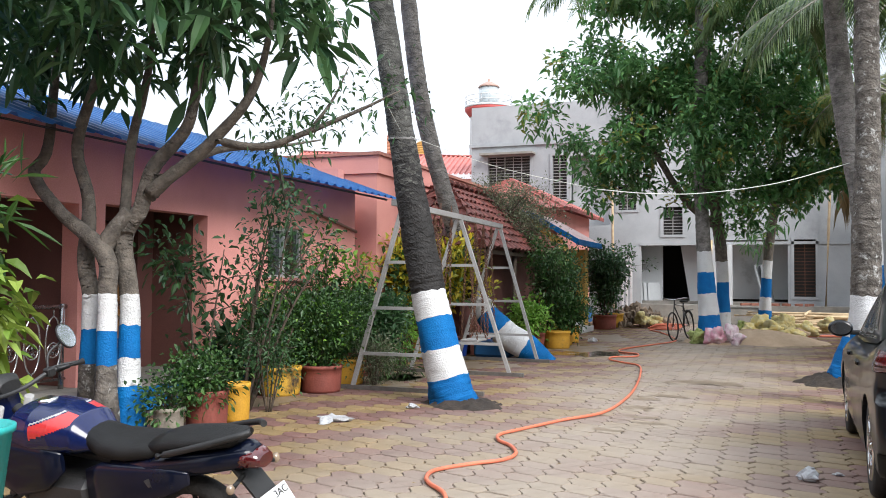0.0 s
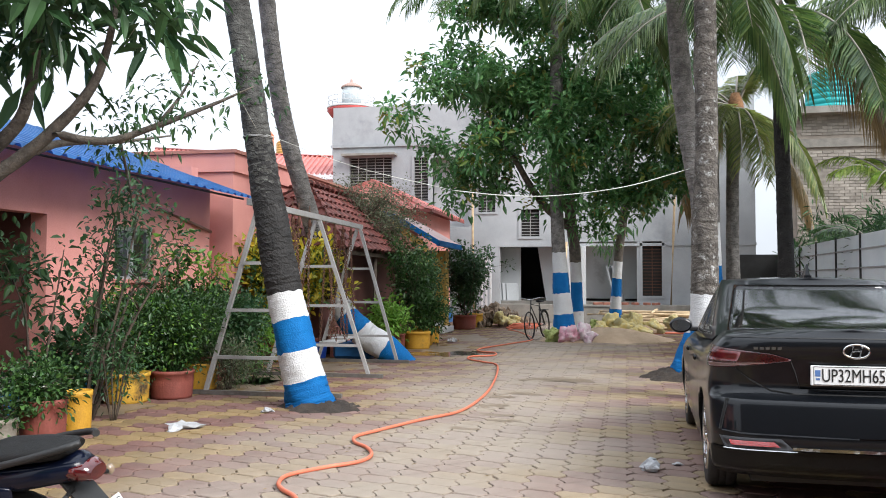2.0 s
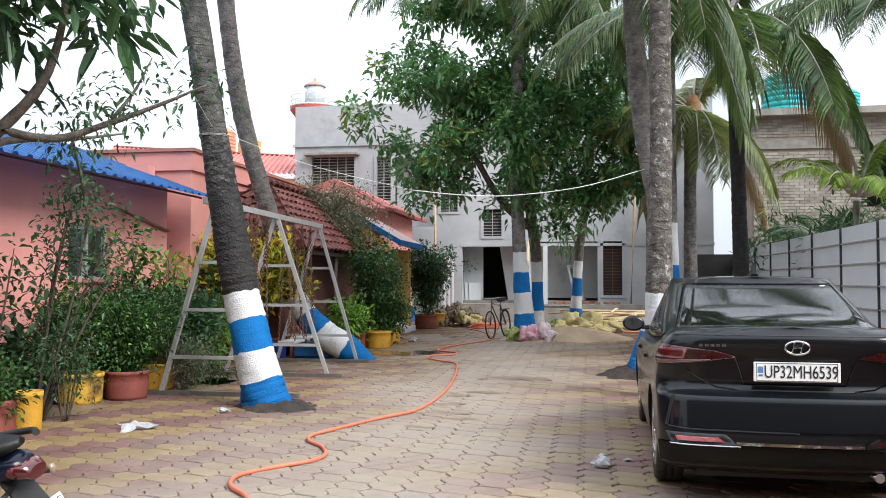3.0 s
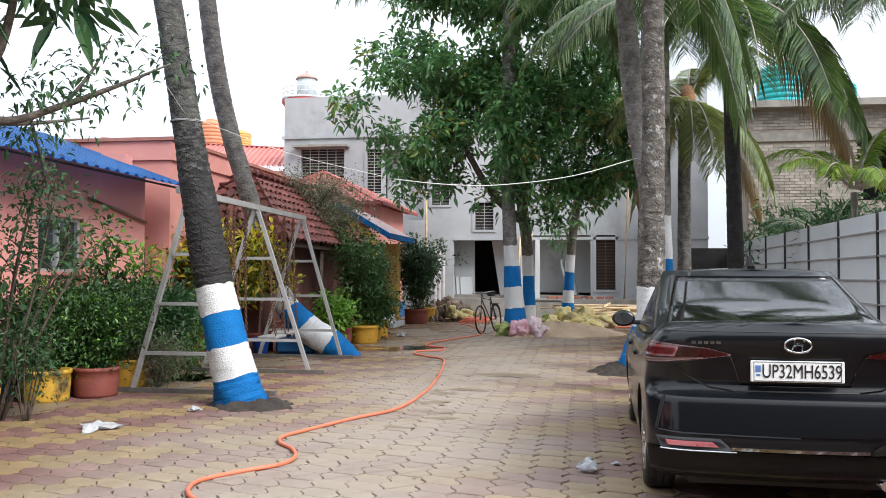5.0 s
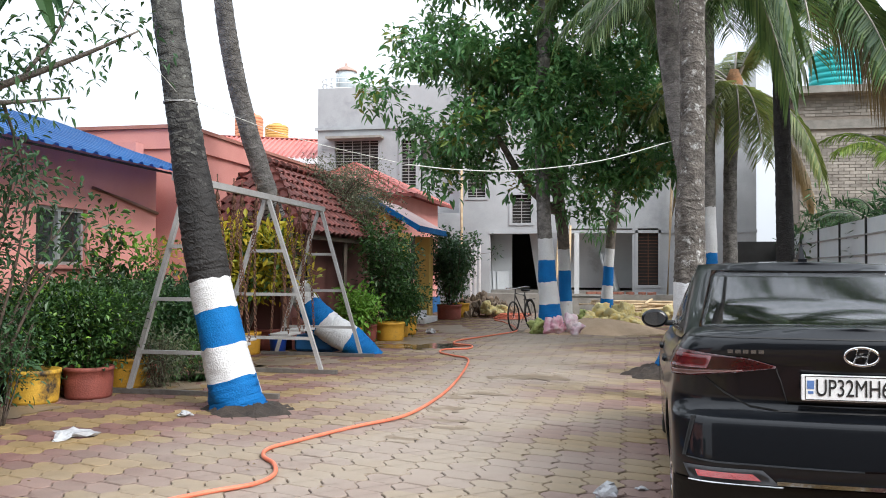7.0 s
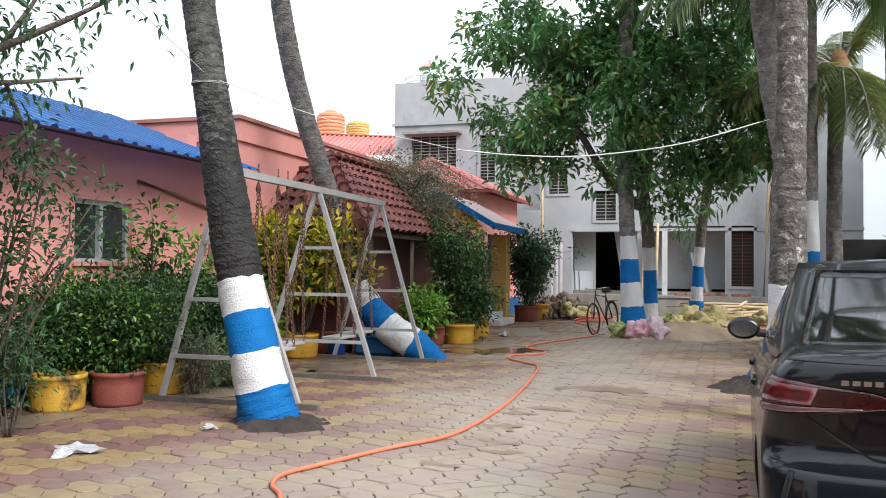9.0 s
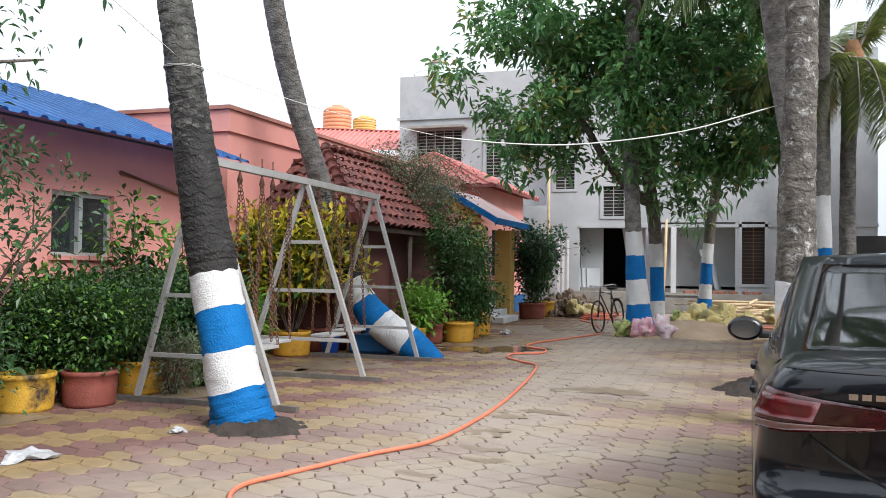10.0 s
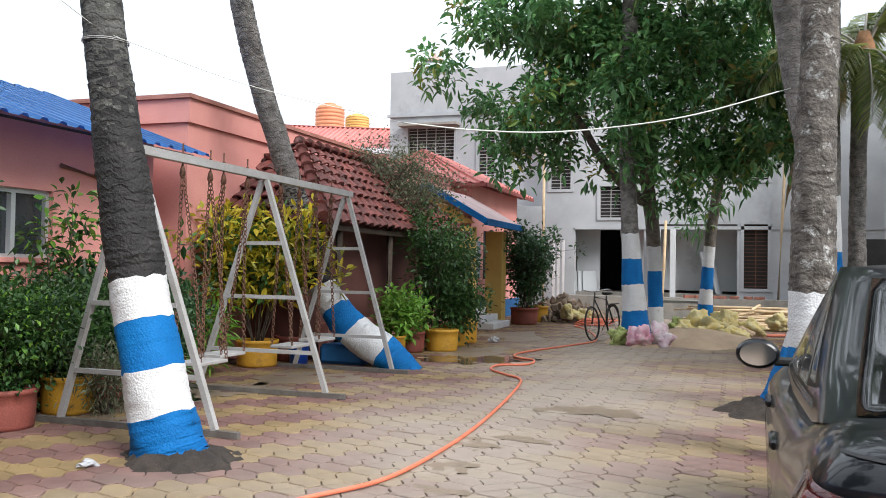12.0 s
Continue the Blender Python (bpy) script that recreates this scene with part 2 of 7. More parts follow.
BLACK_PLASTIC = material("black_plastic", (0.010, 0.010, 0.010), (0.016, 0.016, 0.016), 8, 0.55, 0.1)
PLATE_WHITE = material("number_plate_white", (0.75, 0.76, 0.76), (0.68, 0.69, 0.69), 3, 0.5, 0)
INK = material("black_lettering", (0.01, 0.01, 0.01), None, 3, 0.6, 0)
BIKE_BLUE = material("blue_tank_paint", (0.004, 0.010, 0.065), (0.003, 0.008, 0.045), 2, 0.25, 0, coat=0.7, spec=0.15)
BIKE_RED = material("red_tank_decal", (0.55, 0.03, 0.03), (0.45, 0.02, 0.02), 2, 0.3, 0, coat=0.5)
SEAT = material("black_seat_vinyl", (0.009, 0.009, 0.009), (0.014, 0.014, 0.014), 6, 0.5, 0.3, fine=200, spec=0.2)
GALV = material("galvanised_fence_sheet", (0.72, 0.77, 0.80), (0.66, 0.71, 0.75), 1.5, 0.5, 0.05, vary=0.05)
BRICK_GREY = material("weathered_grey_brick", (0.30, 0.26, 0.22), (0.22, 0.19, 0.16), 3, 0.95, 0.3, vary=0.2)
TEAL_TANK = material("teal_plastic_tank", (0.01, 0.42, 0.42), (0.01, 0.36, 0.37), 2, 0.5, 0.05)
ORANGE_TANK = material("orange_plastic_tank", (0.62, 0.24, 0.12), (0.50, 0.18, 0.09), 1, 0.6, 0.1)
AMBER_TANK = material("amber_plastic_tank", (0.60, 0.34, 0.09), (0.48, 0.26, 0.07), 1, 0.6, 0.1)
PLASTIC_BAG = material("thin_white_plastic", (0.50, 0.51, 0.53), (0.30, 0.30, 0.31), 14, 0.35, 0.5)
SACK_YELLOW = material("yellow_woven_sack", (0.58, 0.45, 0.14), (0.55, 0.50, 0.30), 8, 0.7, 0.4, vary=0.2, fine=200)
SACK_GREEN = material("green_woven_sack", (0.34, 0.40, 0.13), (0.26, 0.3, 0.1), 8, 0.7, 0.4, fine=200)
SACK_PINK = material("pink_printed_sack", (0.75, 0.30, 0.42), (0.70, 0.55, 0.58), 6, 0.7, 0.4, fine=200)
SACK_WHITE = material("white_printed_sack", (0.72, 0.68, 0.68), (0.55, 0.35, 0.42), 7, 0.7, 0.4, fine=200)
RUBBLE = material("broken_rubble", (0.27, 0.20, 0.14), (0.13, 0.10, 0.08), 6, 0.95, 0.6, vary=0.4, island=True)
WET = material("puddle_water", (0.10, 0.085, 0.065), (0.07, 0.06, 0.05), 2, 0.08, 0)
DAMP = material("damp_paving", (0.23, 0.175, 0.125), (0.19, 0.145, 0.10), 3, 0.5, 0.2)
PLASTIC_TEAL = material("teal_bucket_plastic", (0.02, 0.36, 0.34), (0.02, 0.30, 0.29), 2, 0.4, 0)
CABLE_WHITE = material("white_cable", (0.72, 0.74, 0.68), None, 2, 0.6, 0)
LH_RED = material("red_tower_paint", (0.45, 0.06, 0.05), (0.38, 0.05, 0.05), 1, 0.6, 0)
GLASS_DARK = material("dark_window_glass", (0.02, 0.025, 0.03), (0.03, 0.035, 0.04), 1, 0.08, 0, coat=0.6)
ALU = material("window_aluminium", (0.62, 0.66, 0.68), (0.55, 0.58, 0.6), 3, 0.4, 0, metal=0.5)
PETAL = material("pale_petal", (0.75, 0.62, 0.50), (0.8, 0.75, 0.7), 5, 0.7, 0)
PETAL_WHITE = material("white_petal", (0.8, 0.8, 0.76), None, 5, 0.7, 0)
MIRROR = material("mirror_glass", (0.85, 0.87, 0.9), None, 1, 0.02, 0, metal=1.0)
BLUE_TARP = material("blue_painted_block", (0.015, 0.12, 0.30), (0.012, 0.09, 0.24), 3, 0.7, 0.2)


# ---- mesh tools ----
def part(name, bm, mat, parent=None, label="", smooth=False):
    """One mesh object out of a bmesh, under a thing or a part."""
    me = bpy.data.meshes.new(name)
    bm.to_mesh(me)
    bm.free()
    return part_mesh(name, me, mat, parent, label, smooth)


def part_mesh(name, me, mat, parent=None, label="", smooth=False):
    for x in (mat if isinstance(mat, (list, tuple)) else [mat]):
        me.materials.append(x)
    if smooth:
        me.polygons.foreach_set("use_smooth", [True] * len(me.polygons))
    ob = new(name, me)
    if parent is not None:
        ob.parent = parent
    if label:
        tagged(ob, label)
    return ob


def thing(name, m, label, category, group="", kind=""):
    ob = new(name)
    ob.empty_display_size = 0.1
    ob.matrix_basis = m
    return tagged(ob, label, category, group, kind)


def structure(name, bm, mat, label, category="", smooth=False):
    return tagged(part(name, bm, mat, None, "", smooth), label, category or name.split("_")[0], "", "structure")


def box(bm, x0, y0, z0, x1, y1, z1, mi=0, bevel=0.0):
    vs = [bm.verts.new(p) for p in ((x0, y0, z0), (x1, y0, z0), (x1, y1, z0), (x0, y1, z0), (x0, y0, z1), (x1, y0, z1), (x1, y1, z1), (x0, y1, z1))]
    fs = [bm.faces.new([vs[i] for i in q]) for q in ((3, 2, 1, 0), (4, 5, 6, 7), (0, 1, 5, 4), (1, 2, 6, 5), (2, 3, 7, 6), (3, 0, 4, 7))]
    for f in fs:
        f.material_index = mi
    if bevel:
        r = bmesh.ops.bevel(bm, geom=list({e for f in fs for e in f.edges}), offset=bevel, segments=1, affect="EDGES")
        for f in r["faces"]:
            f.material_index = mi
    return bm


def boxes(*rows, bevel=0.0):
    bm = bmesh.new()
    for r in rows:
        box(bm, *r, bevel=bevel)
    return bm


def frame_axes(d):
    d = Vector(d).normalized()
    a = Vector((0, 0, 1)) if abs(d.z) < 0.9 else Vector((1, 0, 0))
    u = d.cross(a).normalized()
    return u, u.cross(d).normalized()


def tube(bm, pts, radii, n=8, cap=True, mi=0, wob=0.0, rnd=None):
    """A bent tube through pts; radii one number or one for each point."""
    pts = [Vector(p) for p in pts]
    if not isinstance(radii, (list, tuple)):
        radii = [radii] * len(pts)
    rings, u = [], None
    for i, p in enumerate(pts):
        d = (pts[min(i + 1, len(pts) - 1)] - pts[max(i - 1, 0)]).normalized()
        if u is None:
            u, v = frame_axes(d)
        else:
            u = (u - d * u.dot(d)).normalized()
            v = d.cross(u)
        ring = []
        for k in range(n):
            a = 2 * math.pi * k / n
            r = radii[i] * (1 + (wob * (rnd.random() - 0.5) if rnd else 0))
            ring.append(bm.verts.new(p + (u * math.cos(a) + v * math.sin(a)) * r))
        rings.append(ring)
    for a, b in zip(rings, rings[1:]):
        for k in range(n):
            f = bm.faces.new((a[k], a[(k + 1) % n], b[(k + 1) % n], b[k]))
            f.material_index, f.smooth = mi, True
    if cap:
        bm.faces.new(rings[0][::-1]).material_index = mi
        bm.faces.new(rings[-1]).material_index = mi
    return bm


def spline(pts, steps=6):
    """A smooth run of points through pts (Catmull-Rom)."""
    p = [Vector(q) for q in pts]
    p = [p[0] * 2 - p[1]] + p + [p[-1] * 2 - p[-2]]
    out = []
    for i in range(1, len(p) - 2):
        for k in range(steps):
            t = k / steps
            a, b, c, d = p[i - 1], p[i], p[i + 1], p[i + 2]
            out.append(0.5 * ((2 * b) + (c - a) * t + (2 * a - 5 * b + 4 * c - d) * t * t + (3 * b - a - 3 * c + d) * t ** 3))
    return out + [p[-2]]


def lathe(bm, prof, n=20, centre=(0, 0, 0), mi=0):
    """A turned shape from (radius, height) pairs."""
    c = Vector(centre)
    rings = [[bm.verts.new(c + Vector((r * math.cos(2 * math.pi * k / n), r * math.sin(2 * math.pi * k / n), z))) for k in range(n)] for r, z in prof]
    for a, b in zip(rings, rings[1:]):
        for k in range(n):
            f = bm.faces.new((a[k], a[(k + 1) % n], b[(k + 1) % n], b[k]))
            f.smooth, f.material_index = True, mi
    bm.faces.new(rings[0][::-1]).material_index = mi
    bm.faces.new(rings[-1]).material_index = mi
    return bm


def raw_mesh(name, verts, faces, mats=None):
    me = bpy.data.meshes.new(name)
    me.from_pydata(verts, [], faces)
    if mats is not None:
        me.polygons.foreach_set("material_index", mats)
    me.update()
    return me


def leaf_mesh(name, base, way, length, width, fold=0.25, droop=0.3, rng=None, roll=None, mats=None, shape=(0.42, 1.0)):
    """Many leaves: each a folded blade of six points from base along way, bending down."""
    base, way = np.asarray(base, float), np.asarray(way, float)
    k = len(base)
    length, width = np.broadcast_to(length, k)[:, None], np.broadcast_to(width, k)[:, None]
    way = way / np.linalg.norm(way, axis=1)[:, None]
    up = np.tile([0.0, 0.0, 1.0], (k, 1)) + (rng.normal(0, 0.45, (k, 3)) if rng is not None else 0)
    side = np.cross(way, up)
    side /= np.maximum(np.linalg.norm(side, axis=1)[:, None], 1e-6)
    nrm = np.cross(side, way)
    down = np.array([0, 0, -1.0])
    mid = base + way * length * shape[0] + down * length * droop * 0.25
    m2 = base + way * length * 0.72 + down * length * droop * 0.55
    tip = base + way * length + down * length * droop
    v = np.stack([base, mid + side * width * 0.5 + nrm * width * fold, mid, mid - side * width * 0.5 + nrm * width * fold, m2 + side * width * 0.36 + nrm * width * fold * 0.7, m2 - side * width * 0.36 + nrm * width * fold * 0.7, tip], 1).reshape(-1, 3)
    o = (np.arange(k) * 7)[:, None]
    f = np.concatenate([o + [0, 1, 2], o + [0, 2, 3], o + [2, 1, 4], o + [3, 2, 5], o + [2, 4, 6], o + [5, 2, 6]], 1).reshape(-1, 3)
    mm = None if mats is None else np.repeat(mats, 6).tolist()
    return raw_mesh(name, v.tolist(), f.tolist(), mm)


def ways(rng, k, up=0.0):
    d = rng.normal(0, 1, (k, 3))
    d[:, 2] += up
    return d / np.linalg.norm(d, axis=1)[:, None]


# ---- setting: ground, houses ----
def sheet(name, x0, y0, x1, y1, z, mat, label, nx=1, ny=1, wave=0.0):
    bm = bmesh.new()
    vs = [[bm.verts.new((x0 + (x1 - x0) * i / nx, y0 + (y1 - y0) * j / ny, z)) for j in range(ny + 1)] for i in range(nx + 1)]
    for i in range(nx):
        for j in range(ny):
            bm.faces.new((vs[i][j], vs[i + 1][j], vs[i + 1][j + 1], vs[i][j + 1]))
    return structure(name, bm, mat, label)


sheet("ground", -600, -600, 600, 600, -0.03, EARTH, "bare brown earth reaching to the horizon")


def wall_with_holes(bm, axis, plane0, plane1, a0, a1, z0, z1, holes, mi=0):
    """A wall between plane0 and plane1 (x or y), from a0 to a1 along it, with holes (a0, a1, z0, z1); one closed shell."""
    ca = sorted({a0, a1, *[h[0] for h in holes], *[h[1] for h in holes]})
    cz = sorted({z0, z1, *[h[2] for h in holes], *[h[3] for h in holes]})
    verts = {}

    def vert(side, i, k):
        if (side, i, k) not in verts:
            p = plane1 if side else plane0
            verts[side, i, k] = bm.verts.new((p, ca[i], cz[k]) if axis == "x" else (ca[i], p, cz[k]))
        return verts[side, i, k]

    def solid(i, k):
        if not (0 <= i < len(ca) - 1 and 0 <= k < len(cz) - 1):
            return False
        return not any(h[0] <= ca[i] and ca[i + 1] <= h[1] and h[2] <= cz[k] and cz[k + 1] <= h[3] for h in holes)

    for i in range(len(ca) - 1):
        for k in range(len(cz) - 1):
            if not solid(i, k):
                continue
            for s in (0, 1):
                bm.faces.new([vert(s, *c) for c in ((i, k), (i + 1, k), (i + 1, k + 1), (i, k + 1))])
            for n, (p, q) in (((i - 1, k), ((i, k), (i, k + 1))), ((i + 1, k), ((i + 1, k), (i + 1, k + 1))), ((i, k - 1), ((i, k), (i + 1, k))), ((i, k + 1), ((i, k + 1), (i + 1, k + 1)))):
                if not solid(*n):
                    bm.faces.new((vert(0, *p), vert(0, *q), vert(1, *q), vert(1, *p)))
    for f in bm.faces:
        f.material_index = mi
    bmesh.ops.recalc_face_normals(bm, faces=bm.faces)
    return bm


# pink house with the blue sheet roof
HX = -6.75
bm = bmesh.new()
wall_with_holes(bm, "x", HX - 0.22, HX, -2.0, 13.4, 0.26, 2.95, [(2.2, 7.05, 0.26, 2.17), (7.43, 9.24, 0.26, 2.2), (10.66, 11.68, 1.42, 2.16)])
structure("wall_pink_house", bm, PINK, "pink painted plaster house front", "wall")
structure("wall_pink_end", boxes((HX - 6.0, 13.18, 0, HX - 0.225, 13.4, 3.3)), PINK, "pink plaster end wall", "wall")
structure("wall_pink_back", boxes((HX - 6.2, -2, 0, HX - 6.0, 13.4, 3.6)), PINK, "pink plaster back wall", "wall")
structure("wall_pink_near", boxes((HX - 6.0, -2.2, 0, HX - 0.0, -2.0, 3.6)), PINK, "pink plaster near end wall", "wall")
# recess shade is put into the colour of these walls and the ceiling
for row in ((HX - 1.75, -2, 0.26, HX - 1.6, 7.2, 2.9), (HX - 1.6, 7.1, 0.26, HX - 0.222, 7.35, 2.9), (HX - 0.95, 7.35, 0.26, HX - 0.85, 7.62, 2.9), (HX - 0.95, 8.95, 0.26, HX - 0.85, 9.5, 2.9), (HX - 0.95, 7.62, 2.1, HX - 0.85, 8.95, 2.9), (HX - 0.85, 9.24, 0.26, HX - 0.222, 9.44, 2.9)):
    structure("wall_veranda", boxes(row), PINK_SHADED, "brown-red veranda inner wall, shade put into its dark colour", "wall")
structure("ceiling_veranda", boxes((HX - 6.0, -2, 2.82, HX - 0.222, 13.18, 2.9)), PINK_SHADED, "brown-red veranda ceiling, shade put into its dark colour", "ceiling")
structure("floor_veranda", boxes((HX - 1.6, -2, 0.0, HX - 0.05, 9.6, 0.255)), CONCRETE, "grey cement veranda floor", "floor")
structure("trim_blue_plinth", boxes((HX - 0.05, -2, 0.0, HX + 0.52, 9.6, 0.24), (HX - 0.05, 9.6, 0, HX + 0.04, 13.4, 0.25)), [BLUE_PAINT], "blue painted house plinth step", "plinth")
structure("trim_plinth_top", boxes((HX + 0.003, -2, 0.243, HX + 0.50, 9.58, 0.262)), CONCRETE, "grey cement top of the plinth", "plinth")


def corrugated(bm, p00, p10, p01, p11, ribs, depth, thick=0.0, mi=0):
    """A ribbed sheet: p00-p10 along the eave, p01-p11 along the ridge."""
    p00, p10, p01, p11 = map(Vector, (p00, p10, p01, p11))
    nrm = (p10 - p00).cross(p01 - p00).normalized()
    if nrm.z < 0:
        nrm = -nrm
    lo, hi = [], []
    prof = ((0, 0), (0.35, 0), (0.5, 1), (0.72, 1), (0.87, 0))
    us = [(i + a, h) for i in range(ribs) for a, h in prof] + [(ribs, 0)]
    for u, h in us:
        t = u / ribs
        lo.append(bm.verts.new(p00.lerp(p10, t) + nrm * depth * h))
        hi.append(bm.verts.new(p01.lerp(p11, t) + nrm * depth * h))
    for i in range(len(lo) - 1):
        bm.faces.new((lo[i], lo[i + 1], hi[i + 1], hi[i])).material_index = mi
    return bm


def bar_box(p, q, s):
    return tube(bmesh.new(), [p, q], s, 6)


roof = thing("blue_sheet_roof", pose(0, 0, 0), "blue corrugated metal sheet roof over the pink house", "roof", "", "structure")
bm = corrugated(bmesh.new(), (-5.98, -2.4, 2.76), (-5.98, 13.55, 2.76), (-8.6, -2.4, 3.69), (-8.6, 13.55, 3.69), 64, 0.035)
bmesh.ops.solidify(bm, geom=bm.faces[:], thickness=0.008)
part("front_slope", bm, BLUE_SHEET, roof)
bm = corrugated(bmesh.new(), (-12.95, -2.4, 2.3), (-12.95, 13.55, 2.3), (-8.6, -2.4, 3.69), (-8.6, 13.55, 3.69), 64, 0.035)
part("back_slope", bm, BLUE_SHEET, roof)
bm = bmesh.new()
tube(bm, [(-6.15, -2.3, 2.76), (-6.15, 13.4, 2.76)], 0.018, 6)
part("eave_purlin", bm, BLACK_IRON, roof)

# house window
win = thing("window_1", pose(HX, 11.17, 1.42), "sliding aluminium window with dark glass in the pink wall", "window", "", "structure")
bm = boxes((-0.16, -0.51, 0.0, -0.06, -0.46, 0.74), (-0.16, 0.46, 0.0, -0.06, 0.51, 0.74), (-0.16, -0.46, 0.69, -0.06, 0.46, 0.74), (-0.16, -0.46, 0, -0.06, 0.46, 0.04), (-0.14, -0.03, 0.04, -0.05, 0.03, 0.69))
part("window_frame", bm, ALU, win)
for y0, y1 in ((-0.46, -0.03), (0.03, 0.46)):
    part("pane", boxes((-0.12, y0, 0.04, -0.112, y1, 0.69)), GLASS_DARK, win)
part("window_sill", boxes((-0.05, -0.56, -0.05, 0.05, 0.56, -0.003)), PINK, win)

# carved door in the recess
door = thing("door_1", pose(HX - 0.9, 8.28, 0.26), "brown wooden door with carved oval panel, shut", "door", "", "structure")
part("door_leaf", boxes((-0.02, -0.62, 0.005, 0.025, 0.62, 1.8)), WOOD, door)
bm = bmesh.new()
for y in (-0.31, 0.31):
    for z0, z1 in ((0.15, 0.75), (0.85, 1.65)):
        box(bm, 0.028, y - 0.2, z0, 0.045, y + 0.2, z1, bevel=0.012)
part("panel", bm, material("ochre_door_panel", (0.34, 0.17, 0.05), (0.24, 0.11, 0.03), 5, 0.5, 0.2), door)
bm = bmesh.new()
for y in (-0.31, 0.31):
    lathe(bm, [(0.02, 0), (0.09, 0.01), (0.10, 0.02), (0.05, 0.03)], 14)
bmesh.ops.rotate(bm, verts=bm.verts, matrix=Matrix.Rotation(radians(90), 3, "Y"), cent=(0, 0, 0))
bmesh.ops.translate(bm, verts=bm.verts, vec=(0.045, 0.31, 1.25))
part("carving", bm, WOOD, door)

# taller pink house behind, with a band along its parapet
bm = boxes((-12, 13.85, 0, -6.55, 30.0, 3.28))
structure("wall_second_house", bm, PINK, "tall pink plaster house wall", "wall")
bm = boxes((-12.05, 13.80, 3.283, -6.50, 30.0, 3.60))
structure("trim_parapet", bm, PINK, "pink parapet band along the house top", "trim")
structure("trim_parapet_cap", boxes((-12.1, 13.75, 3.603, -6.46, 30.0, 3.66)), material("brown_parapet_cap", (0.42, 0.19, 0.15), (0.33, 0.14, 0.11), 2, 0.85, 0.2), "brown-pink coping on the parapet", "trim")

# red sheet roof sides further back
rs = thing("red_sheet_shed", pose(0, 0, 0), "far shed with red corrugated sheet roof", "shed")
bm = corrugated(bmesh.new(), (-21.0, 33.5, 6.2), (-10.9, 33.5, 5.7), (-21.0, 36.0, 7.45), (-11.3, 36.0, 6.75), 44, 0.06)
part("roof_sheet", bm, RED_SHEET, rs)
part("ridge_cap", bar_box((-21.0, 36.0, 7.48), (-11.3, 36.0, 6.78), 0.07), RED_SHEET, rs)
part("wall", boxes((-21, 33.8, 0, -11.0, 40, 5.6)), PINK, rs)

# tiled lean-to hut
hut = thing("tiled_hut", pose(0, 0, 0), "small hut with weathered red clay tile hip roof", "hut")
# the shade under the tile eave is painted into this wall
part("wall", boxes((-6.54, 15.3, 0, -5.5, 20.9, 2.25)), PINK_SHADED, hut)
for y in (15.45, 17.4, 19.2, 20.7):
    bm = tube(bmesh.new(), [(-5.05, y, 0), (-5.05, y, 2.1)], 0.06, 8)
    part("post", bm, TWIG, hut)
part("low_wall", boxes((-5.3, 15.35, 0, -5.15, 20.8, 0.55)), PINK, hut)


def tile_slope(bm, e0, e1, r0, r1, rows, cols, rng):
    """Courses of pan tiles on a slope between the eave e0-e1 and the ridge r0-r1, lapped downwards."""
    e0, e1, r0, r1 = map(Vector, (e0, e1, r0, r1))
    nrm = (e1 - e0).cross(r0 - e0)
    nrm = -nrm.normalized() if nrm.z < 0 else nrm.normalized()
    full = (e1 - e0).length
    for j in range(rows):
        a, b = j / rows, (j + 1.25) / rows
        b = min(b, 1.0)
        le, re, lt, rt = e0.lerp(r0, a), e1.lerp(r1, a), e0.lerp(r0, b), e1.lerp(r1, b)
        k = max(1, round(cols * (re - le).length / full))
        for i in range(k):
            s, t = i / k, (i + 1) / k
            lift, j0 = 0.05 + rng.random() * 0.015, rng.uniform(-0.01, 0.01)
            row0, row1 = [], []
            for q, h in ((0, 0.0), (0.2, 0.035), (0.45, 0.045), (0.7, 0.03), (0.85, -0.01), (1.0, 0.0)):
                u = s + (t - s) * q
                row0.append(bm.verts.new(le.lerp(re, u) + nrm * (lift + h + j0)))
                row1.append(bm.verts.new(lt.lerp(rt, u) + nrm * (0.005 + h)))
            low = [bm.verts.new(v.co - nrm * 0.03) for v in row0]
            for c in range(5):
                bm.faces.new((row0[c], row0[c + 1], row1[c + 1], row1[c]))
                bm.faces.new((low[c], low[c + 1], row0[c + 1], row0[c]))
    return bm


rng = random.Random(4)
A0, A1, B0, B1 = (-4.85, 14.55, 1.98), (-4.85, 21.2, 1.98), (-6.2, 16.3, 3.30), (-6.2, 20.2, 3.30)
C0, C1 = (-7.6, 14.55, 1.98), (-7.6, 21.2, 1.98)
part("front_tiles", tile_slope(bmesh.new(), A0, A1, B0, B1, 8, 24, rng), RED_TILE, hut)
part("end_tiles", tile_slope(bmesh.new(), C0, A0, B0, B0, 8, 12, rng), RED_TILE, hut)
part("far_end_tiles", tile_slope(bmesh.new(), A1, C1, B1, B1, 8, 12, rng), RED_TILE, hut)
bm = bmesh.new()
for p, q in ((A0, B0), (A1, B1), (B0, B1), (C0, B0)):
    p, q = Vector(p), Vector(q)
    k = max(3, round((q - p).length / 0.32))
    for i in range(k):
        a, b = p.lerp(q, i / k) + Vector((0, 0, 0.07)), p.lerp(q, (i + 1.1) / k) + Vector((0, 0, 0.05))
        tube(bm, [a, b], [0.10, 0.075], 8)
part("ridge_tiles", bm, RED_TILE, hut)
bm = boxes((-6.4, 14.7, 1.90, -4.95, 14.78, 1.97), (-5.02, 14.78, 1.90, -4.94, 21.1, 1.97))
part("eave_beam", bm, TWIG, hut)

